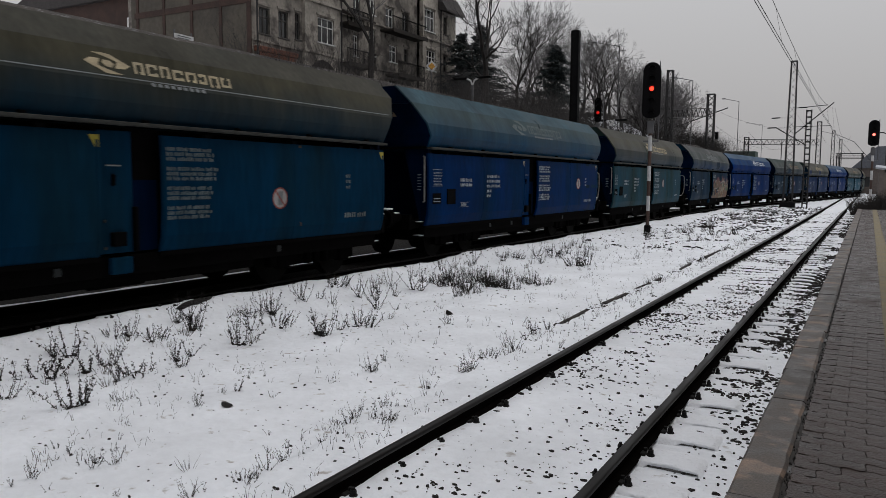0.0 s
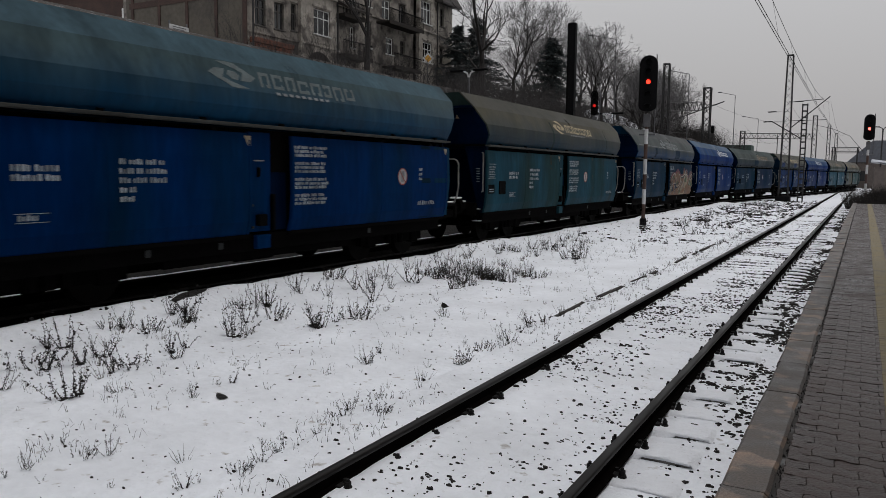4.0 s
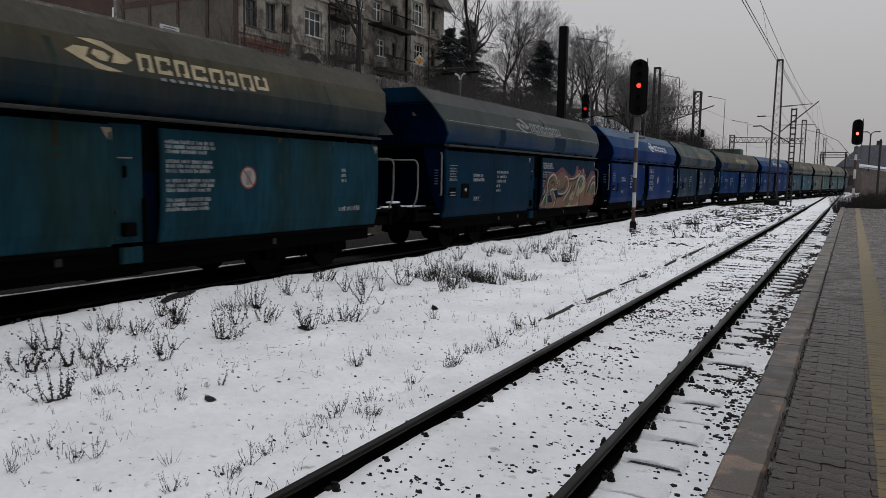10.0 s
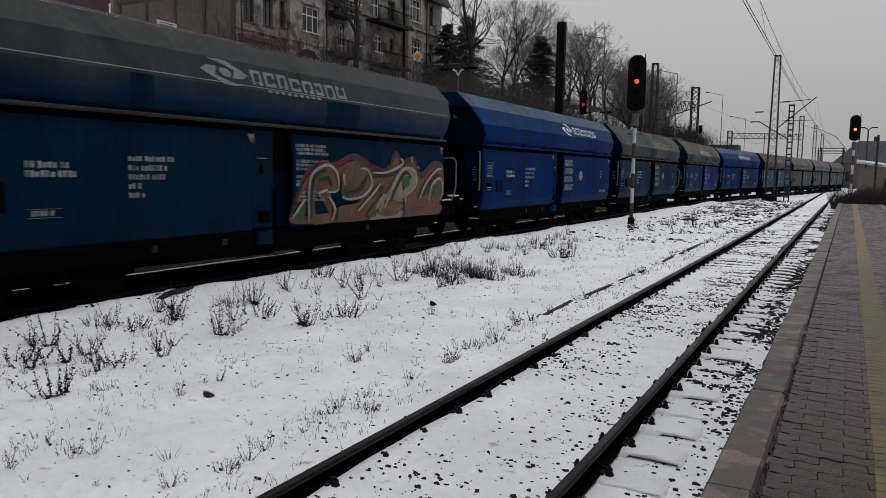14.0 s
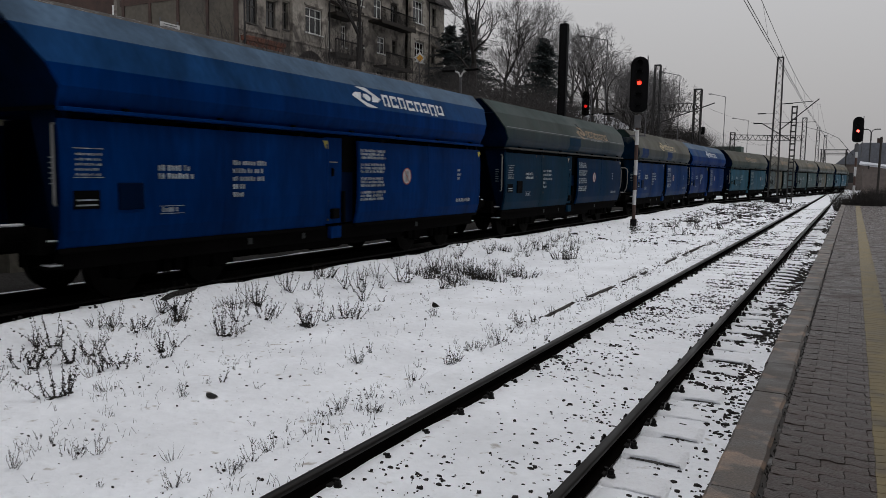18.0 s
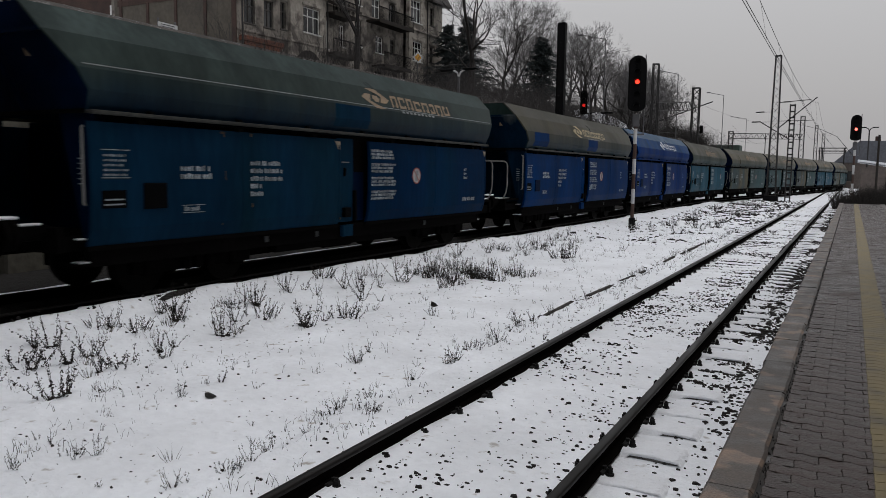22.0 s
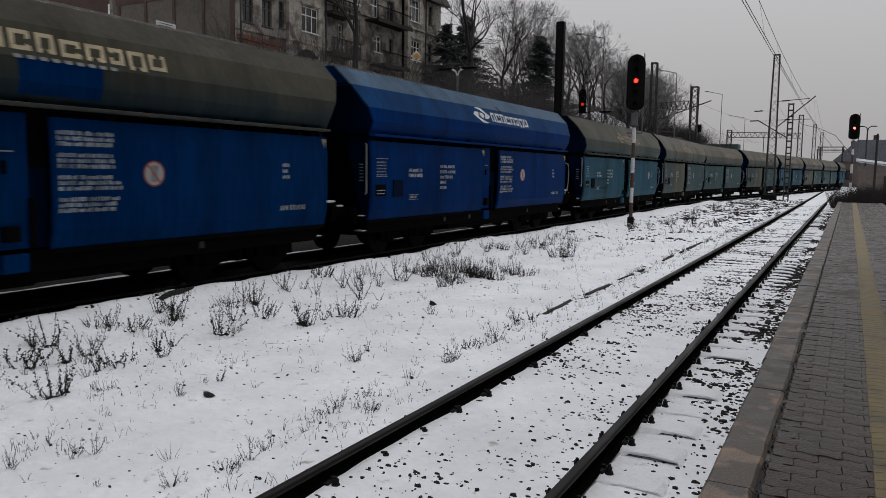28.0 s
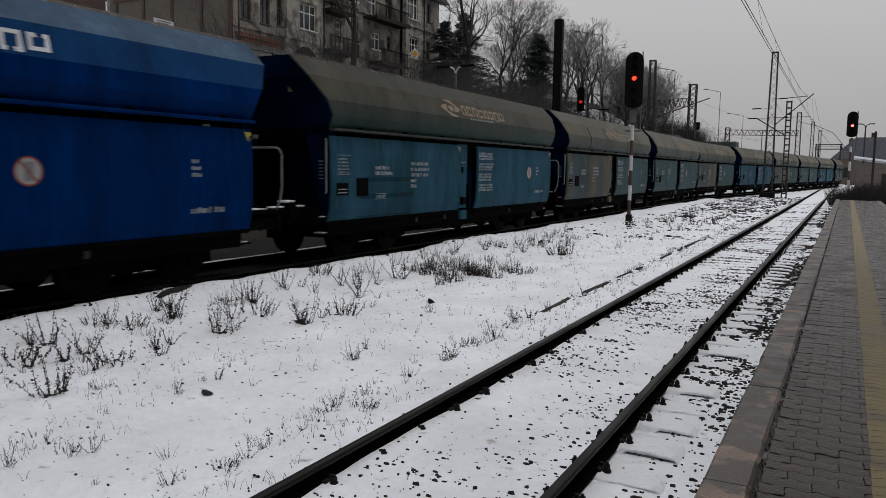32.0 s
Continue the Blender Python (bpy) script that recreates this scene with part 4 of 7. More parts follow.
            part("platform_snow", box(B(), 0.55, 0.95, at(s, 0.08), y - s * 0.06, 1.15, 1.165, 0.005), M["bed_snow"], pl, "thin snow on the end platform")
    # stencilled marks
    dark, pale = P["hatch"], P[c.get("ink", "white")]
    o = c.get("shift", 0.0)
    part("stencil_column", text_block(rng, -6.2 + o, -5.78 + o, 1.84, 2.18, 5), pale, w)
    bm = B()
    for za, zb in ((1.81, 1.823), (2.2, 2.213)):
        mark(bm, -6.23 + o, -5.77 + o, za, zb)
    part("stencil_frame", bm, pale, w)
    hb = part("hatch_door", box(B(), 1.47, 1.50, -5.55 + o, -5.12 + o, 1.36, 1.74, 0.012), P[c.get("hatch", "hatch")], w)
    part("notice_plate", box(B(), 1.472, 1.480, -6.24 + o, -5.84 + o, 1.39, 1.64), dark, w, "black notice plate")
    for zz in (1.43, 1.50):
        bm = B()
        mark(bm, -6.20 + o, -5.88 + o, zz, zz + 0.022, 0.012)
        part("notice_line", bm, pale, w)
    if c.get("dial"):
        part("hatch_dial", bar(B(), (1.49, -5.33 + o, 1.58), (1.51, -5.33 + o, 1.58), 0.05, None, 8), P["white"], hb)
    part("stencil_table", text_block(rng, -4.85 + o, -4.12 + o, 1.80, 2.04, 2, 0.72), pale, w)
    part("stencil_number", text_block(rng, -3.32 + o, -2.46 + o, 1.50, 2.16, 5, 0.6, short=2), pale, w)
    part("stencil_panel", text_block(rng, 0.36, 1.38, 1.34, 2.44, 15, 0.78, gap=4), pale, w)
    part("stencil_small", text_block(rng, 4.72 + o * 0.3, 4.92 + o * 0.3, 1.78, 2.1, 3, 0.6), pale, w)
    part("stencil_low", text_block(rng, 4.7, 5.6, 1.2, 1.32, 1, 0.8), pale, w)
    part("stencil_foot", text_block(rng, -4.78 + o, -4.40 + o, 1.30, 1.38, 1, 0.9), pale, w)
    bm = B()
    for za, zb in ((1.27, 1.28), (1.385, 1.395)):
        mark(bm, -4.82 + o, -4.36 + o, za, zb)
    part("stencil_frame", bm, P["faint"] if c.get("graffiti") else pale, w)
    for y in (-2.8, -1.35, 2.9):
        part("sole_plate", box(B(), 1.30, 1.312, y, y + 0.10, 0.65, 0.76), P["fade_plate"], w, "small dull plate")
    part("foot_step", box(B(), 1.30, 1.40, -0.62 + latch, -0.28 + latch, 0.60, 0.84, 0.012), P[c["side"]], w)
    if c.get("circle"):
        bm = B()
        zc = c.get("disc_z", 1.86)
        disc(bm, c["circle"], zc, 0, 0.175, 0.006)
        sg = part("warning_disc", bm, P["sign_white"], w, "round white sign with a red rim")
        bm = B()
        disc(bm, c["circle"], zc, 0.168, 0.192, 0.009)
        part("sign_rim", bm, P["sign_red"], sg)
        bm = B()
        x = side_x(zc) + 0.010
        patch(bm, [(x, c["circle"] - 0.125, zc + 0.12), (x, c["circle"] - 0.105, zc + 0.14), (x, c["circle"] + 0.12, zc - 0.12), (x, c["circle"] + 0.10, zc - 0.14)])
        part("sign_bar", bm, P["sign_red"], sg)
        bm = B()
        patch(bm, [(x - 0.001, c["circle"] - 0.06, zc - 0.12), (x - 0.001, c["circle"] + 0.05, zc - 0.12), (x - 0.001, c["circle"] + 0.08, zc + 0.12), (x - 0.001, c["circle"] - 0.05, zc + 0.12)])
        part("sign_figure", bm, P["pale"], sg)
    for y, z in ((-1.0 + latch, 2.54), (FAR - 0.2, 2.54)):
        bm = B()
        patch(bm, [(side_x(2.5) + 0.01, y + 0.02, z), (side_x(2.5) + 0.01, y + 0.185, z), (side_x(2.5) + 0.01, y + 0.185, z - 0.26)])
        part("corner_mark", bm, P[c.get("corner", "gr_cream")], w, "painted corner triangle")
    for y0, y1, z0, z1, mat in c.get("flap_patches", ()):
        bm = B()
        zs = [z0, (z0 + z1) / 2, z1]
        for a, b in zip(zs, zs[1:]):
            mark(bm, y0, y1, a, b, 0.003)
        part("flap_repaint", bm, P[mat], w, "repainted patch of the flap")
    for y0, wd in c.get("moss", ()):
        # a broad damp streak from the roof down over ledge and flap
        bm = B()
        pts = [on_upper(y0, 0.42, 0.004), on_upper(y0, 0.0, 0.004)] + [Vector((x + 0.004, y0, z)) for x, z in (UPPER[1], UPPER[0])]
        for a, b in zip(pts, pts[1:]):
            patch(bm, [a, a + Vector((0, wd, 0)), b + Vector((0, wd, 0)), b])
        for za, zb in ((2.56, 2.35), (2.35, 2.1)):
            patch(bm, [(side_x(za) + 0.003, y0, za), (side_x(za) + 0.003, y0 + wd, za), (side_x(zb) + 0.003, y0 + wd * 0.85, zb), (side_x(zb) + 0.003, y0 + wd * 0.15, zb)])
        part("damp_streak", bm, P["moss"], w, "olive damp streak")
    for ys in (-3.5, 3.2):
        ring = [(x + 0.004, z) for x, z in LOWER] + [(x - 0.01, z) for x, z in LOWER[::-1]]
        part("weld_seam", prism(B(), ring, ys, ys + 0.014), P[c["side"] if ys < 0 else c.get("side2", c["side"])], w)
    # a few runs of rust down the flaps
    for i in range(c.get("runs", 2)):
        bm = B()
        y = rng.choice((rng.uniform(-5.9, -1.2), rng.uniform(0.4, 5.9)))
        wd = rng.uniform(0.03, 0.09)
        z0 = rng.uniform(1.0, 1.8)
        patch(bm, [(side_x(2.55) + 0.002, y, 2.57), (side_x(2.55) + 0.002, y + wd, 2.57), (side_x(z0) + 0.006, y + wd * 0.7, z0), (side_x(z0) + 0.006, y + wd * 0.3, z0)])
        part("rust_run", bm, P["rust_run"], w)
    emblem(w, c.get("logo", -1.5), c.get("logo_ink", "cream"), c.get("logo_size", 1.0))
    if c.get("graffiti"):
        graffiti(w)
    # lettering too small to tell apart stays joined
    for ob in w.children:
        if ob.name.startswith(("stencil_", "emblem_caption")):
            tagged(ob, kind="stuff")
    return w, sets


LOOKS = [
    dict(label="freight hopper wagon, petrol side flaps, dusty olive upper body", side="petrol_flap", skirt="olive_petrol", upper="olive_petrol", top="olive_top", end="navy", circle=2.8, disc_z=1.62, ink="faint", logo=-0.9, logo_size=0.68, corner="yellow", runs=1, stripe=True),
    dict(label="freight hopper wagon with royal blue flaps and faded pale blue top", side="cobalt", skirt="grey_over_blue", upper="grey_over_blue", top="sky", end="navy", circle=4.0, logo=-1.62, logo_ink="faint", rail1=True, flap_patches=((4.85, 5.25, 0.9, 2.57, "petrol"), (5.45, 6.2, 0.9, 2.57, "steel_blue")), runs=0),
    dict(label="freight hopper wagon with teal flaps and olive upper body", side="teal", skirt="olive_petrol", upper="olive_petrol", top="olive_top", end="navy", end_top="green", near=0.2, latch=0.26, shift=0.12, circle=2.1, logo=-1.2, rail1=True, runs=3, moss=((-1.45, 0.11), (4.3, 0.06))),
    dict(label="dark blue freight hopper wagon with painted graffiti on its flap", side="deep", skirt="green_grey", upper="green_grey", top="grey_top", dial=True, end="navy", end_top="deep", end_panels=True, logo=-1.9, logo_ink="pale", rail0=True, rail1=True, graffiti=True, stripe=True, patches=((-3.3, -2.9, "deep"), (1.2, 2.3, "deep")), runs=0),
    dict(label="bright blue freight hopper wagon with a white emblem", side="blue", skirt="blue_skirt", upper="blue_lit", top="blue_top", end="navy", end_top="royal", end_panels=True, hatch="navy", circle=2.2, logo=0.1, logo_ink="bright", corner="yellow", runs=0),
    dict(label="freight hopper wagon with petrol blue flaps and green upper body", side="deep", side2="night_blue", skirt="green_deep", upper="green_deep", top="muted", end="navy", circle=2.25, logo=0.05, logo_ink="ochre", rail1=True, stripe=True, runs=3, patches=((-1.0, 0.2, "deep"),)),
    dict(label="freight hopper wagon with blue flaps and olive upper body", side="royal", hatch="navy", skirt="olive_blue", upper="olive_blue", top="olive_top", end="peeled", end_top="green", near=0.2, latch=0.26, shift=0.1, circle=1.89, logo=-1.65, rail0=True, runs=1, patches=((-5.75, -4.45, "royal"), (-0.15, 1.02, "royal"))),
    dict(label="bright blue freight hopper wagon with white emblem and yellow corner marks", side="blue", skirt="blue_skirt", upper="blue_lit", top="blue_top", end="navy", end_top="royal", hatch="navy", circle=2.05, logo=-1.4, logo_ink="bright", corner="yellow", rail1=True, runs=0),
    dict(label="freight hopper wagon with pale teal flaps and olive upper body", side="bright_teal", skirt="olive_teal", upper="olive_teal", top="olive_top", end="navy", circle=4.1, logo=-1.8, logo_ink="ochre", rail1=True, runs=1, flap_patches=((-5.4, -3.2, 0.9, 1.75, "teal"),)),
    dict(label="weathered freight hopper wagon with grey teal flaps and olive top", side="streaked", side2="pale_teal", skirt="tan_teal", upper="tan_teal", top="tan_top", end="navy", circle=2.3, logo=-1.5, logo_ink="ochre", rail0=True, runs=5, moss=((-4.0, 0.14), (1.6, 0.1))),
    dict(label="dusty freight hopper wagon with grey green flaps", side="pale_teal", skirt="tan_teal", upper="tan_teal", top="tan_top", end="navy", circle=2.3, logo=0.0, logo_ink="ochre", runs=3),
    dict(label="freight hopper wagon with teal flaps and a dusty olive top", side="bright_teal", skirt="tan_teal", upper="tan_teal", top="tan_top", end="navy", circle=2.3, logo=-1.5, logo_ink="ochre", runs=2),
]
# Centre of each wagon behind the first one's station
OFFSET = [-4.16, 10.20, 24.73, 40.31, 55.16, 69.37, 84.65, 98.68, 113.42]
HOME = [OFFSET[k] if k < 9 else 113.42 + 14.3 * (k - 8) for k in range(19)]
def look_of(k):
    return LOOKS[k] if k < 10 else LOOKS[(10, 9, 11, 9, 10, 11, 9, 10, 11)[k - 10]]


def reach(k):
    """How far the underframes of wagons k and k + 1 reach into the gap between them; an end platform takes its metre first."""
    if not 0 <= k < 18:
        return 0.3, 0.3
    a, b = look_of(k), look_of(k + 1)
    free = HOME[k + 1] - HOME[k] - FAR + NEAR + b.get("near", 0.0) - 1.16
    if bool(a.get("rail1")) == bool(b.get("rail0")):
        return free / 2, free / 2
    deep = min(1.12, free - 0.1)
    return (deep, free - deep) if a.get("rail1") else (free - deep, deep)


WAGONS = []
for k in range(19):
    w, sets = wagon(look_of(k), reach(k - 1)[1], reach(k)[0], k)
    WAGONS.append((w, HOME[k], sets))

# ---- behind the train: wall, bank, houses, trees ----
M["plaster"] = material("plaster", (0.235, 0.212, 0.185), 0.9, vary=0.4, scale=0.5, fine=5, bump=0.3, depth=0.03, tint=(0.07, 0.062, 0.056), tint_scale=0.9, tint_lo=0.46, tint_hi=0.6)
M["plaster_pale"] = material("plaster_pale", (0.34, 0.31, 0.27), 0.9, vary=0.38, scale=0.5, fine=5, bump=0.3, depth=0.03, tint=(0.11, 0.097, 0.086), tint_scale=1.0, tint_lo=0.5, tint_hi=0.62)
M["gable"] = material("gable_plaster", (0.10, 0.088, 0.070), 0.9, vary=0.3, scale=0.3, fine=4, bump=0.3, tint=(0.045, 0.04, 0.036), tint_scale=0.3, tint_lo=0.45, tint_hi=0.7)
M["brick"] = material("old_brick", (0.055, 0.034, 0.028), 0.9, vary=0.35, scale=1, fine=12, bump=0.4, depth=0.03)
M["dark_wood"] = material("dark_wood", (0.022, 0.018, 0.015), 0.85, vary=0.4, scale=2, fine=20)
M["red_wood"] = material("red_wood", (0.115, 0.045, 0.028), 0.8, vary=0.4, scale=2, fine=15)
M["window_white"] = material("window_white", (0.62, 0.62, 0.60), 0.6, vary=0.15)
M["window_dark"] = material("window_dark", (0.06, 0.055, 0.05), 0.7, vary=0.25)
M["pane"] = glass("window_pane", (0.02, 0.021, 0.022), 0.12)
M["roof_tile"] = material("roof_tile", (0.045, 0.040, 0.039), 0.85, vary=0.3, scale=1, fine=9, bump=0.4)
M["stone_wall"] = material("stone_wall", (0.12, 0.112, 0.092), 0.9, vary=0.35, scale=0.8, fine=6, bump=0.5, depth=0.04, tint=(0.06, 0.055, 0.048), tint_scale=0.9)
M["asphalt"] = material("asphalt", (0.05, 0.05, 0.05), 0.9, vary=0.25, tint=(0.35, 0.35, 0.36), tint_scale=0.4)
M["far_wall"] = material("far_wall", (0.12, 0.10, 0.09), 0.9, vary=0.2)
M["far_roof"] = material("far_roof", (0.10, 0.105, 0.12), 0.9, vary=0.2)
M["sign_yellow"] = material("sign_yellow", (0.50, 0.25, 0.03), 0.6, vary=0.1)
M["mast_grey"] = material("mast_grey", (0.022, 0.021, 0.021), 0.7, vary=0.3)
M["blue_sign"] = material("blue_sign", (0.02, 0.05, 0.2), 0.6, vary=0.1)
M["green_hut"] = material("green_hut", (0.05, 0.075, 0.065), 0.8, vary=0.2)

wall = empty("retaining_wall")
tagged(wall, "dark weathered retaining wall with snow on its coping", "retaining wall", kind="structure")
part("wall_face", box(B(), -12.95, -12.6, -6, 64, -0.4, 3.55), M["stone_wall"], wall)
for k in range(14):
    y = -6 + 5 * k
    part("coping", box(B(), -13.0, -12.5, y, y + 4.98, 3.55, 3.68, 0.02), M["stone_wall"], wall)
    part("coping_snow", box(B(), -12.98, -12.52, y, y + 4.98, 3.68, 3.73, 0.02), M["bed_snow"], wall, "snow on the coping")
    part("pilaster", box(B(), -12.6, -12.48, y - 0.2, y + 0.2, -0.3, 3.5), M["stone_wall"], wall)

part("street", box(B(), -31.5, -24.6, -10, 66, 7.4, 7.68), M["asphalt"], None)
tagged(bpy.data.objects["street"], "asphalt street above the bank with slush", "street", kind="structure")


# railing along the street
fence = empty("street_railing")
tagged(fence, "dark iron railing along the street above the bank", "railing")
for z in (5.72, 6.04, 6.37):
    part("rail_bar", bar(B(), (-18.0, 9, z), (-18.0, 26, z), 0.016, None, 6), M["black_steel"], fence)
for k in range(13):
    part("post", box(B(), -18.02, -17.98, 9 + 1.415 * k - 0.02, 9 + 1.415 * k + 0.02, 5.0, 6.41), M["black_steel"], fence)
board = empty("sign_board", pose(-24.0, 23.1, 8.0, 0, 0, 4))
tagged(board, "white sign board with grey writing on the railing", "sign")
part("panel", box(B(), -0.03, 0.03, -0.55, 0.55, -0.28, 0.14, 0.01), M["white_paint"], board)
for i in range(3):
    part("writing_bar", box(B(), 0.031, 0.036, -0.4, 0.36 - 0.1 * i, 0.04 - 0.09 * i, 0.075 - 0.09 * i), M["grey_steel"], board)
for s in (-0.5, 0.5):
    part("post", box(B(), -0.08, -0.03, s - 0.03, s + 0.03, -0.8, 0.3), M["grey_steel"], board)


def column_wall(name, parent, mat, x0, x1, ya, yb, za, zb, holes):
    """A wall slab with real openings: for each stretch between openings' edges, the pieces above, between and below."""
    cuts = sorted({ya, yb, *[min(max(v, ya), yb) for h in holes for v in h[:2]]})
    bm = B()
    for a, b in zip(cuts, cuts[1:]):
        if b - a < 1e-6:
            continue
        m = (a + b) / 2
        zs = sorted((h[2], h[3]) for h in holes if h[0] < m < h[1])
        z = za
        for h0, h1 in zs:
            if h0 > z:
                box(bm, x0, x1, a, b, z, h0)
            z = max(z, h1)
        if z < zb:
            box(bm, x0, x1, a, b, z, zb)
    return part(name, bm, mat, parent)


def window_in(parent, x, y0, y1, z0, z1, mat, bars=2, rows=2):
    """A window set back in its opening; x is the wall's outer face, which looks along +x."""
    d, t = 0.16, 0.07
    bm = B()
    loops = []
    for xx, i in ((x - d - 0.05, 0), (x - d + 0.03, 0), (x - d + 0.03, t), (x - d - 0.05, t)):
        loops.append([bm.verts.new((xx, yy, zz)) for yy, zz in ((y0 + i, z0 + i), (y1 - i, z0 + i), (y1 - i, z1 - i), (y0 + i, z1 - i))])
    for p, q in zip(loops, loops[1:] + loops[:1]):
        for k in range(4):
            bm.faces.new((p[k], p[(k + 1) % 4], q[(k + 1) % 4], q[k]))
    bmesh.ops.recalc_face_normals(bm, faces=bm.faces[:])
    w = part("window", bm, mat, parent)
    ys = [y0 + (y1 - y0) * i / bars for i in range(bars + 1)]
    zs = [z0, z0 + (z1 - z0) * 0.66, z1] if rows > 1 else [z0, z1]
    for y in ys[1:-1]:
        part("mullion", box(B(), x - d - 0.04, x - d + 0.025, y - 0.035, y + 0.035, z0 + t, z1 - t), mat, w)
    for z in zs[1:-1]:
        part("transom", box(B(), x - d - 0.038, x - d + 0.02, y0 + t, y1 - t, z - 0.035, z + 0.035), mat, w)
    for ya, yb in zip(ys, ys[1:]):
        for za, zb in zip(zs, zs[1:]):
            part("pane", box(B(), x - d - 0.03, x - d - 0.015, ya + 0.02, yb - 0.02, za + 0.02, zb - 0.02), M["pane"], w)
    part("sill", box(B(), x - d, x + 0.1, y0 - 0.08, y1 + 0.08, z0 - 0.09, z0, 0.01), mat, w)
    return w


tenement = empty("tenement", pose(0, 0, 0))
tagged(tenement, "old grey tenement with peeling plaster, white windows and dark balconies", "house")
SECT = [
    ("wall", "plaster", -32.5, 36.05, 40.95, [(36.72, 37.73, 11.32, 13.0, "d"), (38.55, 39.5, 11.35, 13.1, "d"), (40.2, 40.75, 11.5, 13.3, "d"), (36.72, 37.73, 14.8, 16.6, "w"), (38.55, 39.5, 14.8, 16.6, "w"), (36.9, 39.4, 7.8, 9.9, "s")]),
    ("wall", "plaster_pale", -32.25, 40.95, 44.9, [(42.31, 44.2, 11.64, 13.4, "w"), (42.31, 44.2, 15.0, 16.8, "w")]),
    ("wall", "plaster", -32.9, 44.9, 56.7, [(45.35, 46.0, 11.0, 13.1, "w"), (47.4, 48.05, 11.45, 13.05, "w"), (49.4, 50.3, 11.8, 13.8, "w"), (52.35, 53.5, 11.7, 13.05, "w"), (54.6, 55.3, 11.9, 13.1, "d"), (51.8, 53.0, 14.2, 16.0, "w"), (54.3, 55.3, 14.2, 16.0, "d"), (47.4, 48.3, 14.6, 16.4, "w"), (49.4, 50.3, 15.0, 16.8, "w"), (52.35, 53.5, 8.2, 10.2, "d")]),
    ("wall", "plaster_pale", -32.3, 56.7, 62.6, [(57.35, 58.95, 11.69, 13.4, "w"), (56.97, 58.74, 15.0, 16.9, "w"), (60.3, 61.0, 11.9, 13.3, "d"), (60.3, 61.0, 15.2, 16.8, "d")]),
]
for nm, mat, x, ya, yb, wins in SECT:
    column_wall(nm, tenement, M[mat], x - 0.35, x, ya, yb, 7.4, 21.5, wins)
    for y0, y1, z0, z1, k in wins:
        window_in(tenement, x, y0, y1, z0, z1, M["window_white"] if k == "w" else M["window_dark"], 3 if y1 - y0 > 1.4 else 2)
    for y0, y1, z0, z1, k in wins:
        if z0 > 11 and k != "s":
            part("lintel", box(B(), x, x + 0.09, y0 - 0.14, y1 + 0.14, z1 + 0.08, z1 + 0.26, 0.02), M[mat], tenement)
            part("apron_panel", box(B(), x, x + 0.05, y0 - 0.06, y1 + 0.06, z0 - 0.62, z0 - 0.14, 0.015), M[mat], tenement)
    part("cornice", box(B(), x, x + 0.16, ya, yb, 14.25, 14.42, 0.03), M[mat], tenement)
    part("string_course", box(B(), x, x + 0.1, ya, yb, 10.75, 10.88, 0.02), M[mat], tenement)
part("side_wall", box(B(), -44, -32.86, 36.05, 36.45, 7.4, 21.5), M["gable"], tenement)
part("side_wall", box(B(), -44, -32.66, 62.2, 62.6, 7.4, 21.5), M["plaster"], tenement)
part("back_wall", box(B(), -44.3, -44, 36.05, 62.6, 7.4, 21.5), M["plaster"], tenement)
part("gable_band", box(B(), -43.6, -32.9, 35.99, 36.05, 13.1, 13.5), M["brick"], tenement)
for xq in (-43.3, -40.6, -37.9, -35.2):
    part("gable_pier", box(B(), xq - 0.12, xq + 0.12, 35.985, 36.05, 7.4, 21.5), M["brick"], tenement)
part("quoin_strip", box(B(), -32.86, -32.5, 35.97, 36.05, 7.4, 21.5), M["brick"], tenement)
part("roof", prism(B(), [(-44.6, 21.4), (-31.7, 21.4), (-35, 24.5), (-41, 24.5)], 35.8, 62.9), M["roof_tile"], tenement)
part("floor_slab", box(B(), -44, -32.95, 36.45, 62.2, 10.4, 10.6), M["dark_wood"], tenement)
part("floor_slab", box(B(), -44, -32.95, 36.45, 62.2, 13.8, 14.0), M["dark_wood"], tenement)
for y0, y1, z0, mat in ((51.0, 56.3, 14.05, "dark_wood"), (51.8, 55.9, 10.6, "dark_wood"), (45.0, 48.0, 13.5, "dark_wood"), (45.0, 48.6, 10.6, "dark_wood")):
    bal = part("balcony", box(B(), -32.9, -31.6, y0, y1, z0 - 0.15, z0), M["dark_wood"], tenement, "dark weathered balcony")
    part("handrail", box(B(), -31.68, -31.6, y0, y1, z0 + 0.95, z0 + 1.02), M["black_steel"], bal)
    k = int((y1 - y0) / 0.16)
    for i in range(k + 1):
        y = y0 + (y1 - y0) * i / k
        part("baluster", box(B(), -31.66, -31.63, y - 0.015, y + 0.015, z0, z0 + 0.95), M["black_steel"], bal)
    part("fascia", box(B(), -31.6, -31.55, y0, y1, z0 - 0.26, z0 + 0.04), M[mat], bal)
part("canopy", prism(B(), [(-32.25, 14.5), (-31.2, 13.9), (-31.2, 13.75), (-32.25, 14.2)], 44.95, 48.0), M["dark_wood"], tenement, "dark wooden canopy")
shop = part("shop_cornice", box(B(), -32.5, -32.1, 36.2, 40.1, 10.1, 10.45, 0.04), M["red_wood"], tenement, "worn red wooden shop cornice")
part("shop_board", box(B(), -32.3, -32.15, 36.4, 39.9, 9.75, 10.08), M["red_wood"], shop)
# Flat dark panels on the wall take the place of the gateway's opening.
bm = B()
pts = [(42.85 + 1.55 * math.cos(math.pi * i / 12), 8.85 + 1.55 * math.sin(math.pi * i / 12)) for i in range(13)]
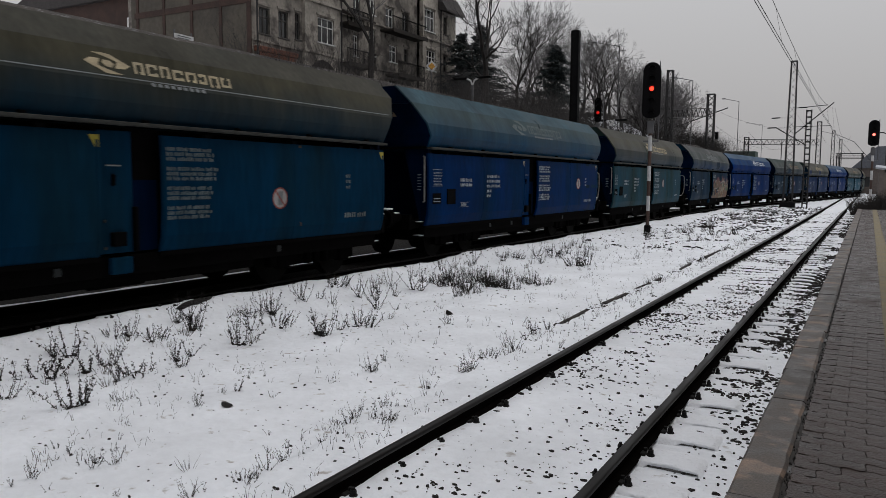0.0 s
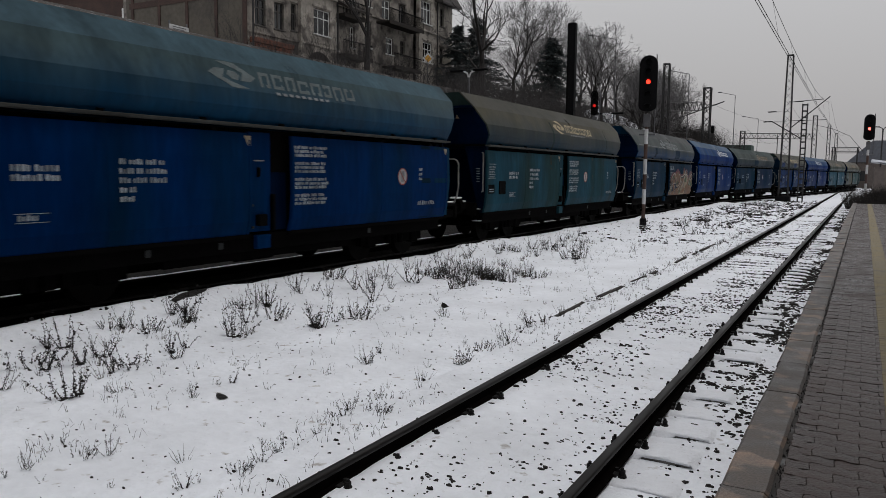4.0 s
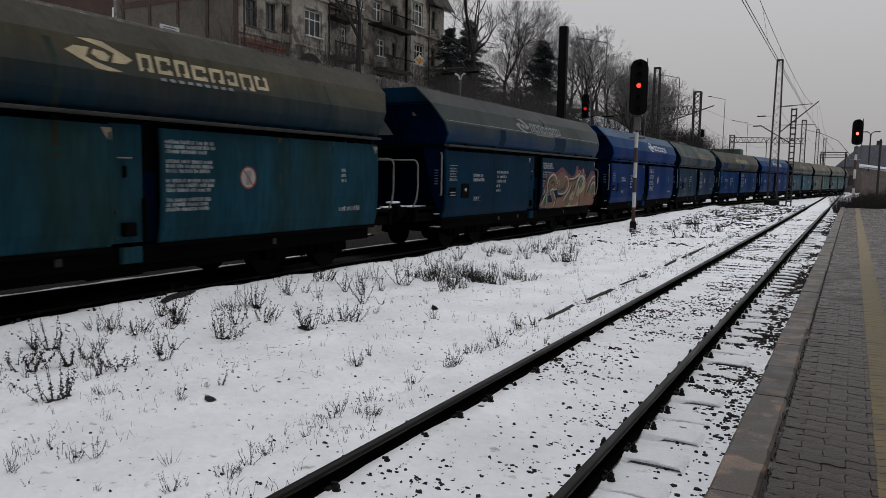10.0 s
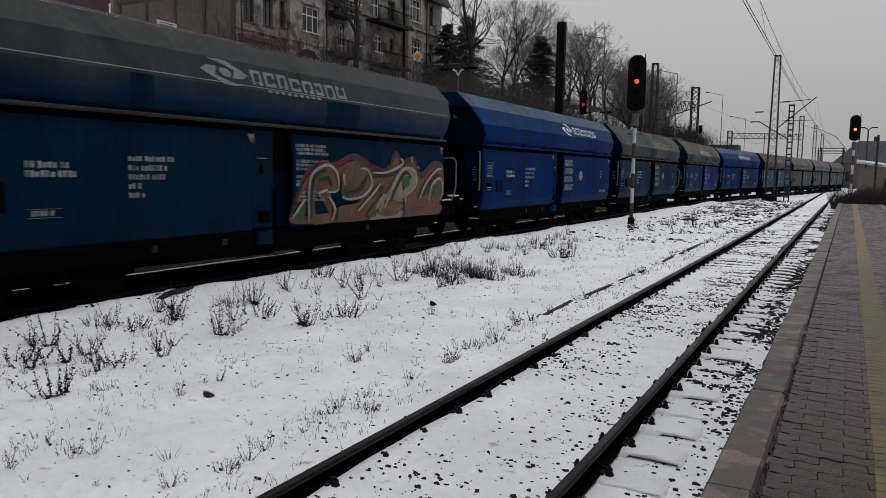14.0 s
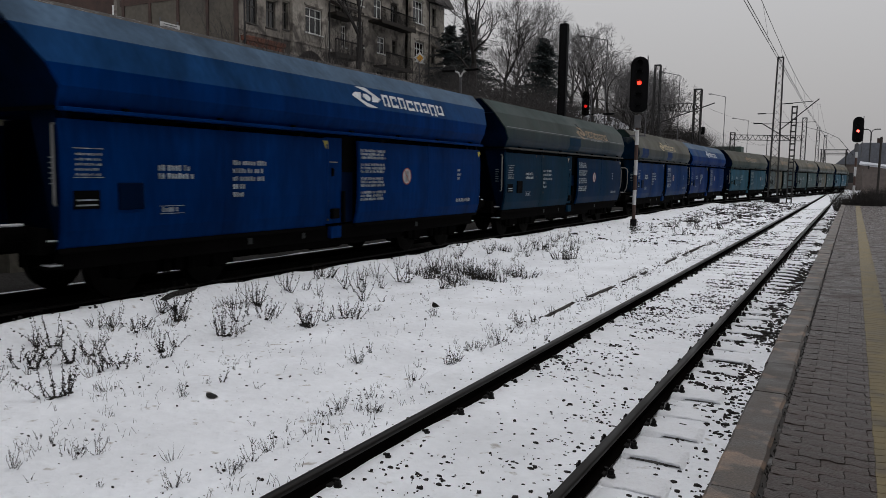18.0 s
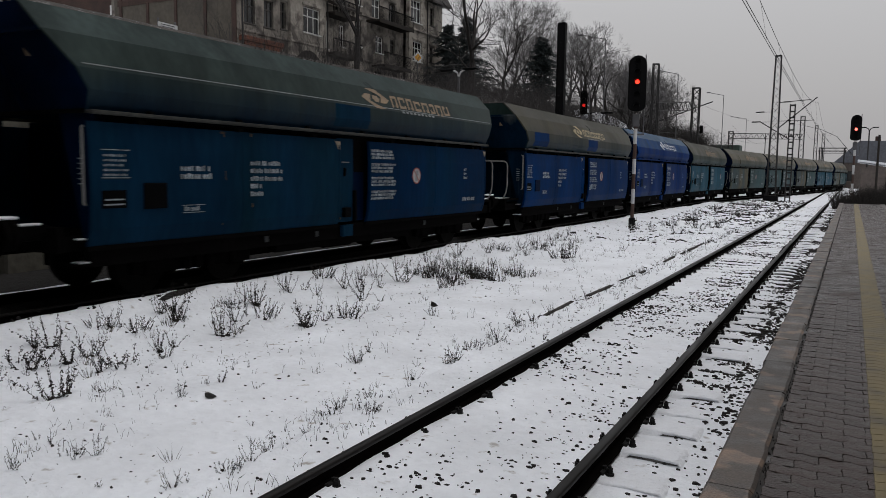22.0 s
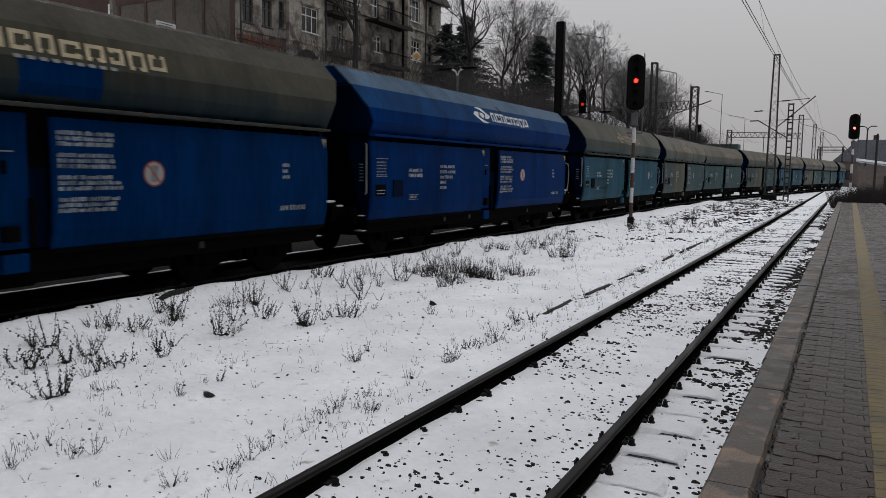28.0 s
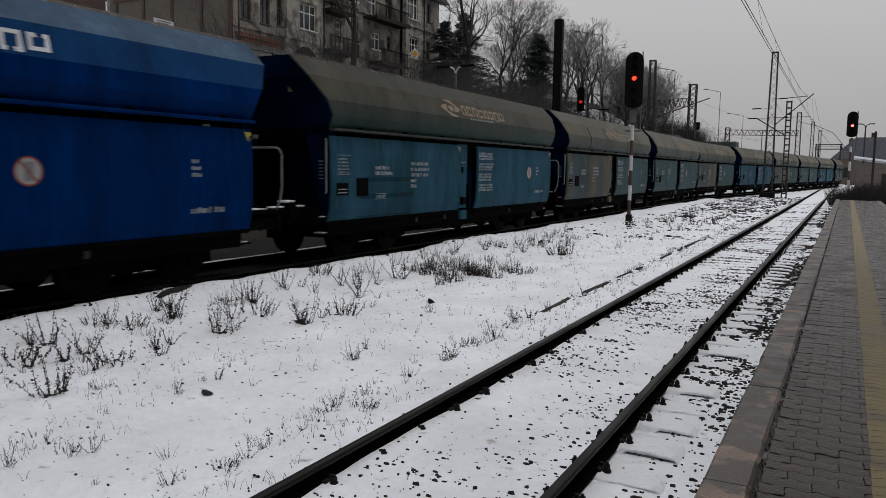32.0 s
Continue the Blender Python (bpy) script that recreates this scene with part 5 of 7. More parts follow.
prism(bm, [(y, z) for y, z in pts], 0, 0.12)
bm.transform(Matrix(((0, 1, 0, -32.27), (1, 0, 0, 0), (0, 0, 1, 0), (0, 0, 0, 1))))
part("arch_recess", bm, M["dark_wood"], tenement, "dark round-headed gateway")
part("gateway", box(B(), -32.27, -32.15, 41.3, 44.4, 7.6, 8.85), M["dark_wood"], tenement)
for y in (36.2, 44.95, 59.6):
    part("drainpipe", bar(B(), (-32.15, y, 7.5), (-32.15, y, 21.4), 0.06, None, 8), M["mast_grey"], tenement)
part("bay_roof", prism(B(), [(-32.3, 17.2), (-31.4, 17.0), (-31.4, 17.15), (-32.3, 18.6)], 59.3, 62.9), M["roof_tile"], tenement)

lowhouse = empty("brick_house")
tagged(lowhouse, "low dark brick house beyond the tenement's side wall", "house")
part("wall", box(B(), -62, -44.6, 38, 50, 7.4, 15.5), M["brick"], lowhouse)
part("roof", prism(B(), [(-62.5, 15.4), (-44.2, 15.4), (-53, 19)], 37.6, 50.4), M["roof_tile"], lowhouse)
part("window", box(B(), -46.9, -46.0, 37.92, 38.0, 12.2, 13.9), M["window_white"], lowhouse)
part("door", box(B(), -49.5, -48.4, 37.93, 38.0, 7.5, 9.6), M["dark_wood"], lowhouse)

sign = empty("priority_sign", pose(-27.5, 50.1, 7.68, 0, 0, -35))
tagged(sign, "yellow and white diamond road sign on a grey post", "road sign")
part("post", bar(B(), (0, 0, 0), (0, 0, 3.3), 0.035, None, 8), M["grey_steel"], sign)
for r, x, mt, nm in ((0.47, 0.04, "white_paint", "plate"), (0.29, 0.062, "sign_yellow", "centre")):
    bm = B()
    box(bm, -0.008, 0.008, -r / 1.414, r / 1.414, -r / 1.414, r / 1.414)
    bm.transform(Matrix.Translation((x, 0, 2.95)) @ Matrix.Rotation(radians(45), 4, "X"))
    part(nm, bm, M[mt], sign)


# ---- trees ----
def limb_into(verts, faces, p, q, r0, r1, sides):
    d = q - p
    if d.length < 1e-4:
        return
    u = d.orthogonal().normalized()
    v = d.cross(u).normalized()
    s = len(verts)
    for c, r in ((p, r0), (q, r1)):
        for k in range(sides):
            a = 2 * math.pi * k / sides
            verts.append(tuple(c + u * (r * math.cos(a)) + v * (r * math.sin(a))))
    for k in range(sides):
        j = (k + 1) % sides
        faces.append((s + k, s + j, s + sides + j, s + sides + k))


def grow(rg, store, p, d, length, r, level, top):
    """One limb in bent steps that forks at its end and sends out side shoots; store takes its surface, thick to thin."""
    n, side = (4, 3, 3, 2)[min(level, 3)], (8, 6, 5, 4, 3)[min(level, 4)]
    slot = store[0 if level == 0 else 1 if level < 4 else 2]
    r2 = max(r * 0.74, 0.008)
    for i in range(n):
        ra, rb = r + (r2 - r) * i / n, r + (r2 - r) * (i + 1) / n
        q = p + d * (length / n)
        limb_into(slot[0], slot[1], p, q, ra, rb, side)
        p = q
        d = (d + Vector((rg.uniform(-1, 1), rg.uniform(-1, 1), rg.uniform(-0.35, 0.6))) * (0.07 if level == 0 else 0.16)).normalized()
        if level < top and (level > 0 or i >= n - 2) and rg.random() < (0.55 if level < 4 else 0.35):
            fork(rg, store, p, d, length * rg.uniform(0.45, 0.7), rb * rg.uniform(0.35, 0.5), min(level + 2, top), top, rg.uniform(0.6, 1.1))
    if level < top:
        for _ in range(2 if rg.random() < 0.6 else 3):
            fork(rg, store, p, d, length * rg.uniform(0.68, 0.88), r2 * rg.uniform(0.68, 0.86), level + 1, top, rg.uniform(0.25, 0.72))


def fork(rg, store, p, d, length, r, level, top, spread):
    u = d.orthogonal().normalized()
    v = d.cross(u)
    a = rg.uniform(0, 2 * math.pi)
    nd = d * math.cos(spread) + (u * math.cos(a) + v * math.sin(a)) * math.sin(spread) + Vector((0, 0, 0.10))
    grow(rg, store, p, nd.normalized(), length, max(r, 0.007), level, top)


def bare_tree(seed, bole, r, top, total, label="bare leafless tree with dark branches on the bank"):
    """bole: the trunk's length below its first fork; total: the tree's height."""
    rg = random.Random(seed)
    store = [([], []), ([], []), ([], [])]
    grow(rg, store, Vector((0, 0, -0.3)), Vector((rg.uniform(-0.06, 0.06), rg.uniform(-0.06, 0.06), 1)).normalized(), bole, r, 0, top)
    k = total / max(v[2] for vs, fs in store for v in vs)
    store = [([(a * k, b * k, c * k) for a, b, c in vs], fs) for vs, fs in store]
    t = empty("bare_tree")
    for nm, (vs, fs) in zip(("trunk", "crown", "fine_crown"), store):
        if vs:
            ob = new(nm, data_mesh(nm, vs, fs, M["twigs" if nm == "fine_crown" else "bark"]))
            ob.parent = t
            if nm == "fine_crown":
                tagged(ob, kind="stuff")
    return tagged(t, label, "tree", "bare trees on the bank")


def data_mesh(name, verts, faces, mat):
    me = bpy.data.meshes.new(name)
    me.from_pydata(verts, [], faces)
    me.materials.append(mat)
    return me


def spruce(seed, height, width):
    rg = random.Random(seed)
    t = empty("spruce")
    vs, fs = [], []
    limb_into(vs, fs, Vector((0, 0, -0.3)), Vector((0, 0, height)), 0.22, 0.03, 8)
    ob = new("trunk", data_mesh("trunk", vs, fs, M["bark"]))
    ob.parent = t
    vs, fs = [], []
    z = height * 0.12
    while z < height:
        f = 1 - z / height
        for k in range(int(7 + 11 * f)):
            a = rg.uniform(0, 6.28)
            ln = width * f * rg.uniform(0.45, 1.12) + 0.2
            p = Vector((0, 0, z + rg.uniform(-0.2, 0.2)))
            d = Vector((math.cos(a), math.sin(a), rg.uniform(-0.25, 0.2)))
            m = 5
            for i in range(m):
                q = p + d * (ln / m)
                for _ in range(22):
                    o = Vector((rg.uniform(-1, 1), rg.uniform(-1, 1), rg.uniform(-0.7, 0.25))) * (0.40 * (1 - 0.5 * i / m) + 0.12)
                    s = len(vs)
                    u = Vector((rg.uniform(-1, 1), rg.uniform(-1, 1), rg.uniform(-1, 1))).normalized() * 0.030
                    c = q + o
                    vs += [tuple(q + u), tuple(q - u), tuple(c - u * 0.6), tuple(c + u * 0.6)]
                    fs.append((s, s + 1, s + 2, s + 3))
                p = q
                d.z -= 0.06
        z += rg.uniform(0.36, 0.62)
    ob = new("crown", data_mesh("crown", vs, fs, M["needles"]))
    ob.parent = t
    return tagged(t, "dark green spruce standing among bare trees", "tree", "conifers on the bank")


def bush_mesh(seed, n, h, spread):
    rg = random.Random(seed)
    vs, fs = [], []
    for i in range(n):
        a, q = rg.uniform(0, 6.28), spread * rg.random() ** 0.6
        p = Vector((q * math.cos(a), q * math.sin(a), -0.05))
        d = Vector((math.cos(a) * rg.uniform(0, 0.7), math.sin(a) * rg.uniform(0, 0.7), 1)).normalized()
        hh = h * rg.uniform(0.5, 1.1)
        r = rg.uniform(0.006, 0.014)
        for k in range(5):
            nx = p + d * (hh / 5)
            limb_into(vs, fs, p, nx, r, r * 0.75, 3)
            for _ in range(3):
                e = nx + (d * 0.6 + Vector((rg.uniform(-1, 1), rg.uniform(-1, 1), rg.uniform(-0.2, 0.8)))) * hh * 0.14
                limb_into(vs, fs, nx, e, r * 0.5, r * 0.3, 3)
            p, r = nx, r * 0.78
            d = (d + Vector((rg.uniform(-0.25, 0.25), rg.uniform(-0.25, 0.25), 0.05))).normalized()
    return vs, fs


rng = random.Random(31)
protos = [bare_tree(1, 3.0, 0.26, 7, 11.5), bare_tree(2, 2.6, 0.20, 7, 10.0), bare_tree(5, 3.4, 0.30, 7, 12.5), bare_tree(8, 2.2, 0.16, 6, 8.0)]
street_tree = bare_tree(12, 4.6, 0.27, 6, 15.5, "tall dark bare tree on the verge before the tenement")
street_tree.matrix_world = pose(-28.2, 43.0, 7.2, 0, 0, 70)
broad_tree = bare_tree(21, 3.4, 0.34, 7, 14.0, "broad bare tree with long spreading limbs on the bank")
broad_tree.matrix_world = pose(-25.0, 54.5, ground_z(-25.0, 54.5) - 0.1, 0, 0, 25)
protos[2].matrix_world = pose(-34.5, 84.0, ground_z(-34.5, 84.0) - 0.1)
copy_thing(protos[1], pose(-24.0, 58.5, ground_z(-24.0, 58.5) - 0.1, 0, 0, 130)).scale = (0.95, 0.95, 1.05)
for x, y, k, turn, s in ((-30.0, 78.0, 1, 40, 1.0), (-33.0, 88.0, 0, 200, 1.05), (-36.5, 92.0, 1, 300, 1.1), (-27.5, 76.0, 3, 80, 1.2), (-31.5, 96.0, 2, 10, 1.0)):
    copy_thing(protos[k], pose(x, y, ground_z(x, y) - 0.1, 0, 0, turn)).scale = (s, s, s)
protos[0].matrix_world = pose(-29.0, 80.0, ground_z(-29.0, 80.0) - 0.1)
protos[1].matrix_world = pose(-21.6, 72.0, ground_z(-21.6, 72.0) - 0.1)
protos[3].matrix_world = pose(-19.0, 67.0, ground_z(-19.0, 67.0) - 0.1)
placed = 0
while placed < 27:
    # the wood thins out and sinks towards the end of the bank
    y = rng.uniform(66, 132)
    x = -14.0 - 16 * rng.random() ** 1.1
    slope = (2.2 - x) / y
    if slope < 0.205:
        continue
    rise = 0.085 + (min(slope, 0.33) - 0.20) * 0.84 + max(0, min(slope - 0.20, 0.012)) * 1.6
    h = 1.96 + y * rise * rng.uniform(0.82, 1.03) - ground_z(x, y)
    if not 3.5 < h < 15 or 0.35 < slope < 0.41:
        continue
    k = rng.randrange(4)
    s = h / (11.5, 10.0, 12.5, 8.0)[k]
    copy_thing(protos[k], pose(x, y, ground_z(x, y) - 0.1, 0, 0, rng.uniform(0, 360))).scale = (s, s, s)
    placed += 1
fir = spruce(4, 9.5, 6.2)
fir.matrix_world = pose(-23.2, 65.0, 4.6)
copy_thing(fir, pose(-29.6, 62.5, 6.5, 0, 0, 80))
copy_thing(fir, pose(-30.5, 60.5, 5.5, 0, 0, 220))

scrub = [data_mesh("scrub", *bush_mesh(60 + i, 46, 2.6, 1.5), M["scrub"]) for i in range(3)]
for i in range(150):
    y = rng.uniform(24, 140)
    x = rng.uniform(-24, -13.6 if y < 78 else -11.5)
    ob = new("bare_shrub", rng.choice(scrub))
    s = rng.uniform(0.5, 1.05)
    ob.matrix_world = Matrix.LocRotScale((x, y, ground_z(x, y)), Euler((0, 0, rng.uniform(0, 6.28))), (s, s, s))
    tagged(ob, "bare leafless shrub on the bank", "shrub", "shrubs on the bank")


for i in range(70):
    y = rng.uniform(34, 70)
    x = 2.2 - rng.uniform(0.335, 0.55) * y
    if x > -13.6 or x < -30 or (x < -24.2 and y < 62):
        continue
    ob = new("bare_shrub", rng.choice(scrub))
    s = rng.uniform(0.55, 1.1)
    ob.matrix_world = Matrix.LocRotScale((x, y, ground_z(x, y)), Euler((0, 0, rng.uniform(0, 6.28))), (s, s, s))
    tagged(ob, "bare leafless shrub on the bank", "shrub", "shrubs on the bank")


brush = [data_mesh("scrub", *bush_mesh(80 + i, 60, 2.2, 1.6), M["bark"]) for i in range(2)]
for i in range(75):
    y = rng.uniform(74, 112)
    x = rng.uniform(-20, -10.6)
    ob = new("bare_shrub", brush[i % 2])
    s = rng.uniform(0.5, 1.05) * (1.0 if x < -13 else 0.6)
    ob.matrix_world = Matrix.LocRotScale((x, y, ground_z(x, y)), Euler((0, 0, rng.uniform(0, 6.28))), (s, s, s))
    tagged(ob, "dark leafless brush on the slope", "shrub", "shrubs on the bank")


# ---- masts, signals, wires ----
def lattice(t, x, y, z0, z1, w0, w1, legs=4, leg=0.07, brace=0.03, step=0.6, mat=None):
    """A lattice mast: corner legs and zigzag braces."""
    mat = mat or M["mast_grey"]
    cs = [(-1, -1), (1, -1), (1, 1), (-1, 1)] if legs == 4 else [(-1, 0), (1, 0)]
    at = lambda z: (w0 + (w1 - w0) * (z - z0) / (z1 - z0)) / 2
    for a, b in cs:
        part("leg", bar(B(), (x + a * at(z0), y + b * at(z0), z0), (x + a * at(z1), y + b * at(z1), z1), leg), mat, t)
    n = int((z1 - z0) / step)
    for i in range(n):
        za, zb = z0 + (z1 - z0) * i / n, z0 + (z1 - z0) * (i + 1) / n
        bm = B()
        for k in range(len(cs) if legs == 4 else 1):
            (a, b), (c, d) = cs[k], cs[(k + 1) % len(cs)]
            if i % 2:
                (a, b), (c, d) = (c, d), (a, b)
            bar(bm, (x + a * at(za), y + b * at(za), za), (x + c * at(zb), y + d * at(zb), zb), brace)
        part("brace", bm, mat, t)
    part("cap", box(B(), x - at(z1) - 0.04, x + at(z1) + 0.04, y - at(z1) * (legs == 4) - 0.04, y + at(z1) * (legs == 4) + 0.04, z1 - 0.05, z1 + 0.03), mat, t)


def signal(x, y, z0, head0, head1, red, group, label, w=0.56, lit="red_glow", face=0.0, bands=True):
    t = empty("signal", pose(x, y, 0, 0, 0, face))
    tagged(t, label, "railway signal", group)
    zb, n = z0, 0
    top = head0 - 0.05
    if bands:
        while zb < top - 0.05:
            ze = min(zb + 0.62, top)
            part("mast_band", bar(B(), (0, 0, zb), (0, 0, ze), 0.075, None, 12), M["white_paint"] if n % 2 else M["brown_band"], t)
            zb, n = ze, n + 1
    else:
        part("mast_post", bar(B(), (0, 0, zb), (0, 0, top), 0.075, None, 12), M["grey_steel"], t)
    part("foot", box(B(), -0.13, 0.13, -0.13, 0.13, z0 - 0.4, z0 + 0.03, 0.03), M["black_steel"], t)
    # round-topped head board
    hw, pts = w / 2, []
    for i in range(9):
        a = math.pi * i / 8
        pts.append((hw * math.cos(a), head1 - hw + hw * math.sin(a)))
    for i in range(9):
        a = math.pi + math.pi * i / 8
        pts.append((hw * math.cos(a), head0 + hw * 0.6 + hw * 0.6 * math.sin(a)))
    hd = part("head", prism(B(), pts, -0.06, 0.10), M["black_steel"], t, "black round-topped signal head")
    k = 5
    for i in range(k):
        z = red + (2 - i) * (head1 - red - 0.26) / 2 if i < 3 else red - (red - head0 - 0.2) * (i - 2) / 2
        on = i == 2
        part("lamp_lens", bar(B(), (0, -0.07, z), (0, -0.09, z), 0.088, None, 16), M[lit] if on else M["black_steel"], hd, "lit red lamp" if on else "")
        bm = B()
        for q in range(9):
            a = math.pi * (0.02 + 0.12 * q)
            b = math.pi * (0.02 + 0.12 * (q + 1))
            if b > math.pi * 1.0:
                break
            vs = [bm.verts.new(v) for v in ((0.13 * math.cos(a), -0.06, z + 0.13 * math.sin(a)), (0.13 * math.cos(b), -0.06, z + 0.13 * math.sin(b)), (0.12 * math.cos(b), -0.36, z + 0.115 * math.sin(b)), (0.12 * math.cos(a), -0.36, z + 0.12 * math.sin(a)))]
            bm.faces.new(vs)
        part("hood", bm, M["black_steel"], hd)
    part("cage_post", bar(B(), (0.30, 0.12, head0 - 0.9), (0.30, 0.12, head1 + 0.05), 0.02, None, 6), M["grey_steel"], t)
    part("cage_post", bar(B(), (0.30, 0.5, head0 - 0.9), (0.30, 0.5, head1 + 0.05), 0.02, None, 6), M["grey_steel"], t)
    part("maintenance_platform", box(B(), -0.3, 0.34, 0.1, 0.6, head0 - 0.95, head0 - 0.9), M["grey_steel"], t)
    part("relay_box", box(B(), -0.14, 0.14, -0.10, 0.08, head0 - 0.62, head0 - 0.1, 0.02), M["grey_steel"], t)
    return t


M["brown_band"] = material("brown_band", (0.06, 0.035, 0.028), 0.7, vary=0.25)
signal(-5.75, 31.2, 0.12, 4.55, 6.82, 5.75, "railway signals", "tall railway signal with red lamp and banded mast beside the train", 0.72, face=12)
signal(-12.2, 44.0, 3.0, 5.5, 6.95, 6.05, "railway signals", "railway signal showing dim red behind the train", 0.42, "dim_red_glow", face=14, bands=False)
signal(2.30, 57.2, 0.3, 4.40, 6.1, 5.15, "railway signals", "railway signal with glowing red lamp at the platform's end", 0.66, "pink_glow", face=2)

for x, y, z0, z1, w0, w1, label in ((-11.9, 39.0, 3.4, 10.0, 0.30, 0.30, "thick black steel mast behind the train"), (-12.1, 61.7, 3.4, 10.8, 0.5, 0.42, "dark lattice mast behind the train"), (-11.05, 73.7, 0.0, 10.1, 0.62, 0.62, "lattice gantry mast with a truss beam"), (-3.95, 71.7, -0.25, 12.35, 0.75, 0.44, "tall tapering lattice mast between the tracks"), (-3.35, 100.5, -0.2, 9.2, 0.55, 0.45, "lattice mast carrying a track gantry"), (-10.9, 96.5, -0.2, 7.3, 0.5, 0.5, "far lattice mast carrying a track gantry"), (-3.2, 135, -0.2, 10.2, 0.5, 0.4, "distant dark lattice mast"), (-2.6, 150, -0.2, 9.6, 0.5, 0.4, "distant lattice mast beside the track")):
    t = empty("lattice_mast")
    tagged(t, label, "mast", "masts along the railway")
    if y == 39.0:
        part("mast_body", box(B(), x - 0.22, x + 0.22, y - 0.16, y + 0.16, z0, z1, 0.02), M["black_steel"], t)
        for k in range(9):
            part("batten", box(B(), x - 0.235, x + 0.235, y - 0.175, y + 0.175, z0 + 0.5 + 0.72 * k, z0 + 0.56 + 0.72 * k), M["black_steel"], t)
        continue
    lattice(t, x, y, z0, z1, w0, w1, step=0.62, brace=0.06 if y == 73.7 else 0.026, leg=0.1 if y == 73.7 else 0.066)
    if y == 71.7:
        part("foot_block", box(B(), x - 0.6, x + 0.6, y - 0.5, y + 0.5, -0.5, 0.25, 0.06), M["black_steel"], t)
        part("cantilever", bar(B(), (x + 0.25, y, 6.1), (-0.75, y + 0.3, 8.75), 0.045, None, 6), M["mast_grey"], t)
        part("cantilever", bar(B(), (-5.2, y, 6.75), (-2.7, y, 5.15), 0.045, None, 6), M["mast_grey"], t)
        part("tie_arm", bar(B(), (x + 0.2, y, 8.35), (-1.2, y + 0.2, 8.55), 0.03, None, 6), M["mast_grey"], t)
        part("tie_arm", bar(B(), (x + 0.2, y, 6.75), (-0.9, y + 0.2, 6.8), 0.025, None, 6), M["mast_grey"], t)
        for a, b, z in ((0.6, 1.2, 8.38), (-1.6, -0.9, 7.55), (-1.9, -1.2, 6.7), (0.9, 1.3, 6.76)):
            part("insulator", bar(B(), (x + a, y, z), (x + b, y, z + 0.02), 0.05, None, 8), M["black_steel"], t)
            part("stay", bar(B(), (x, y, z), (x + a, y, z), 0.012, None, 5), M["mast_grey"], t)
    if y == 73.7:
        bm = B()
        for z in (8.05, 8.8):
            bar(bm, (x, y, z), (x - 1.05, y - 12, z - 0.97 - 0.13 * (z - 8.05)), 0.08)
        for i in range(9):
            a, b = i / 9, (i + 1) / 9
            c = (a + b) / 2
            bar(bm, (x - 1.05 * a, y - 12 * a, 8.05 - 0.97 * a), (x - 1.05 * c, y - 12 * c, 8.8 - 1.07 * c), 0.05)
            bar(bm, (x - 1.05 * c, y - 12 * c, 8.8 - 1.07 * c), (x - 1.05 * b, y - 12 * b, 8.05 - 0.97 * b), 0.05)
        part("truss_beam", bm, M["mast_grey"], t)
        part("cantilever", bar(B(), (x + 1.6, y - 0.5, 8.75), (x - 3.6, y - 1.5, 6.8), 0.05, None, 6), M["mast_grey"], t)
        part("insulator", box(B(), x + 0.45, x + 0.75, y - 0.1, y + 0.1, 5.9, 6.6), M["black_steel"], t)
gantry = empty("track_gantry")
tagged(gantry, "light lattice gantry beam spanning the tracks", "gantry")
for z in (6.45, 7.05):
    part("chord", bar(B(), (-11.2, 96.3, z), (-3.3, 100.5, z), 0.07), M["mast_grey"], gantry)
for i in range(26):
    a, b = i / 26, (i + 1) / 26
    za, zb = (6.45, 7.05) if i % 2 else (7.05, 6.45)
    part("lacing_bar", bar(B(), (-11.2 + 7.9 * a, 96.3 + 4.2 * a, za), (-11.2 + 7.9 * b, 96.3 + 4.2 * b, zb), 0.05), M["mast_grey"], gantry)
part("hanger", bar(B(), (-7.2, 98.4, 4.0), (-7.2, 98.4, 7.1), 0.08), M["mast_grey"], gantry)

for y, xa, xb, z in ((140, -2.3, 0.9, 5.9), (182, -4.2, 0.6, 7.4), (230, -6.0, 0.4, 8.4)):
    portal = empty("track_portal")
    tagged(portal, "thin distant portal frame over the tracks", "gantry", "distant portals")
    for x in (xa, xb):
        part("post", box(B(), x - 0.1, x + 0.1, y - 0.1, y + 0.1, -0.3, z + 0.9), M["mast_grey"], portal)
    for dz in (0.0, 0.8):
        part("beam", box(B(), xa - 0.3, xb + 0.3, y - 0.06, y + 0.06, z + dz - 0.05, z + dz + 0.05), M["mast_grey"], portal)

ladder = empty("ladder_mast")
tagged(ladder, "open ladder mast with wide rungs between the tracks", "mast", "masts along the railway")
for s in (-0.19, 0.19):
    part("leg", box(B(), -2.62 + s - 0.05, -2.62 + s + 0.05, 71.9, 72.1, -0.3, 8.2), M["mast_grey"], ladder)
for i in range(16):
    part("rung", box(B(), -2.62 - 0.15, -2.62 + 0.15, 71.92, 72.08, 0.1 + 0.53 * i, 0.22 + 0.53 * i), M["mast_grey"], ladder)

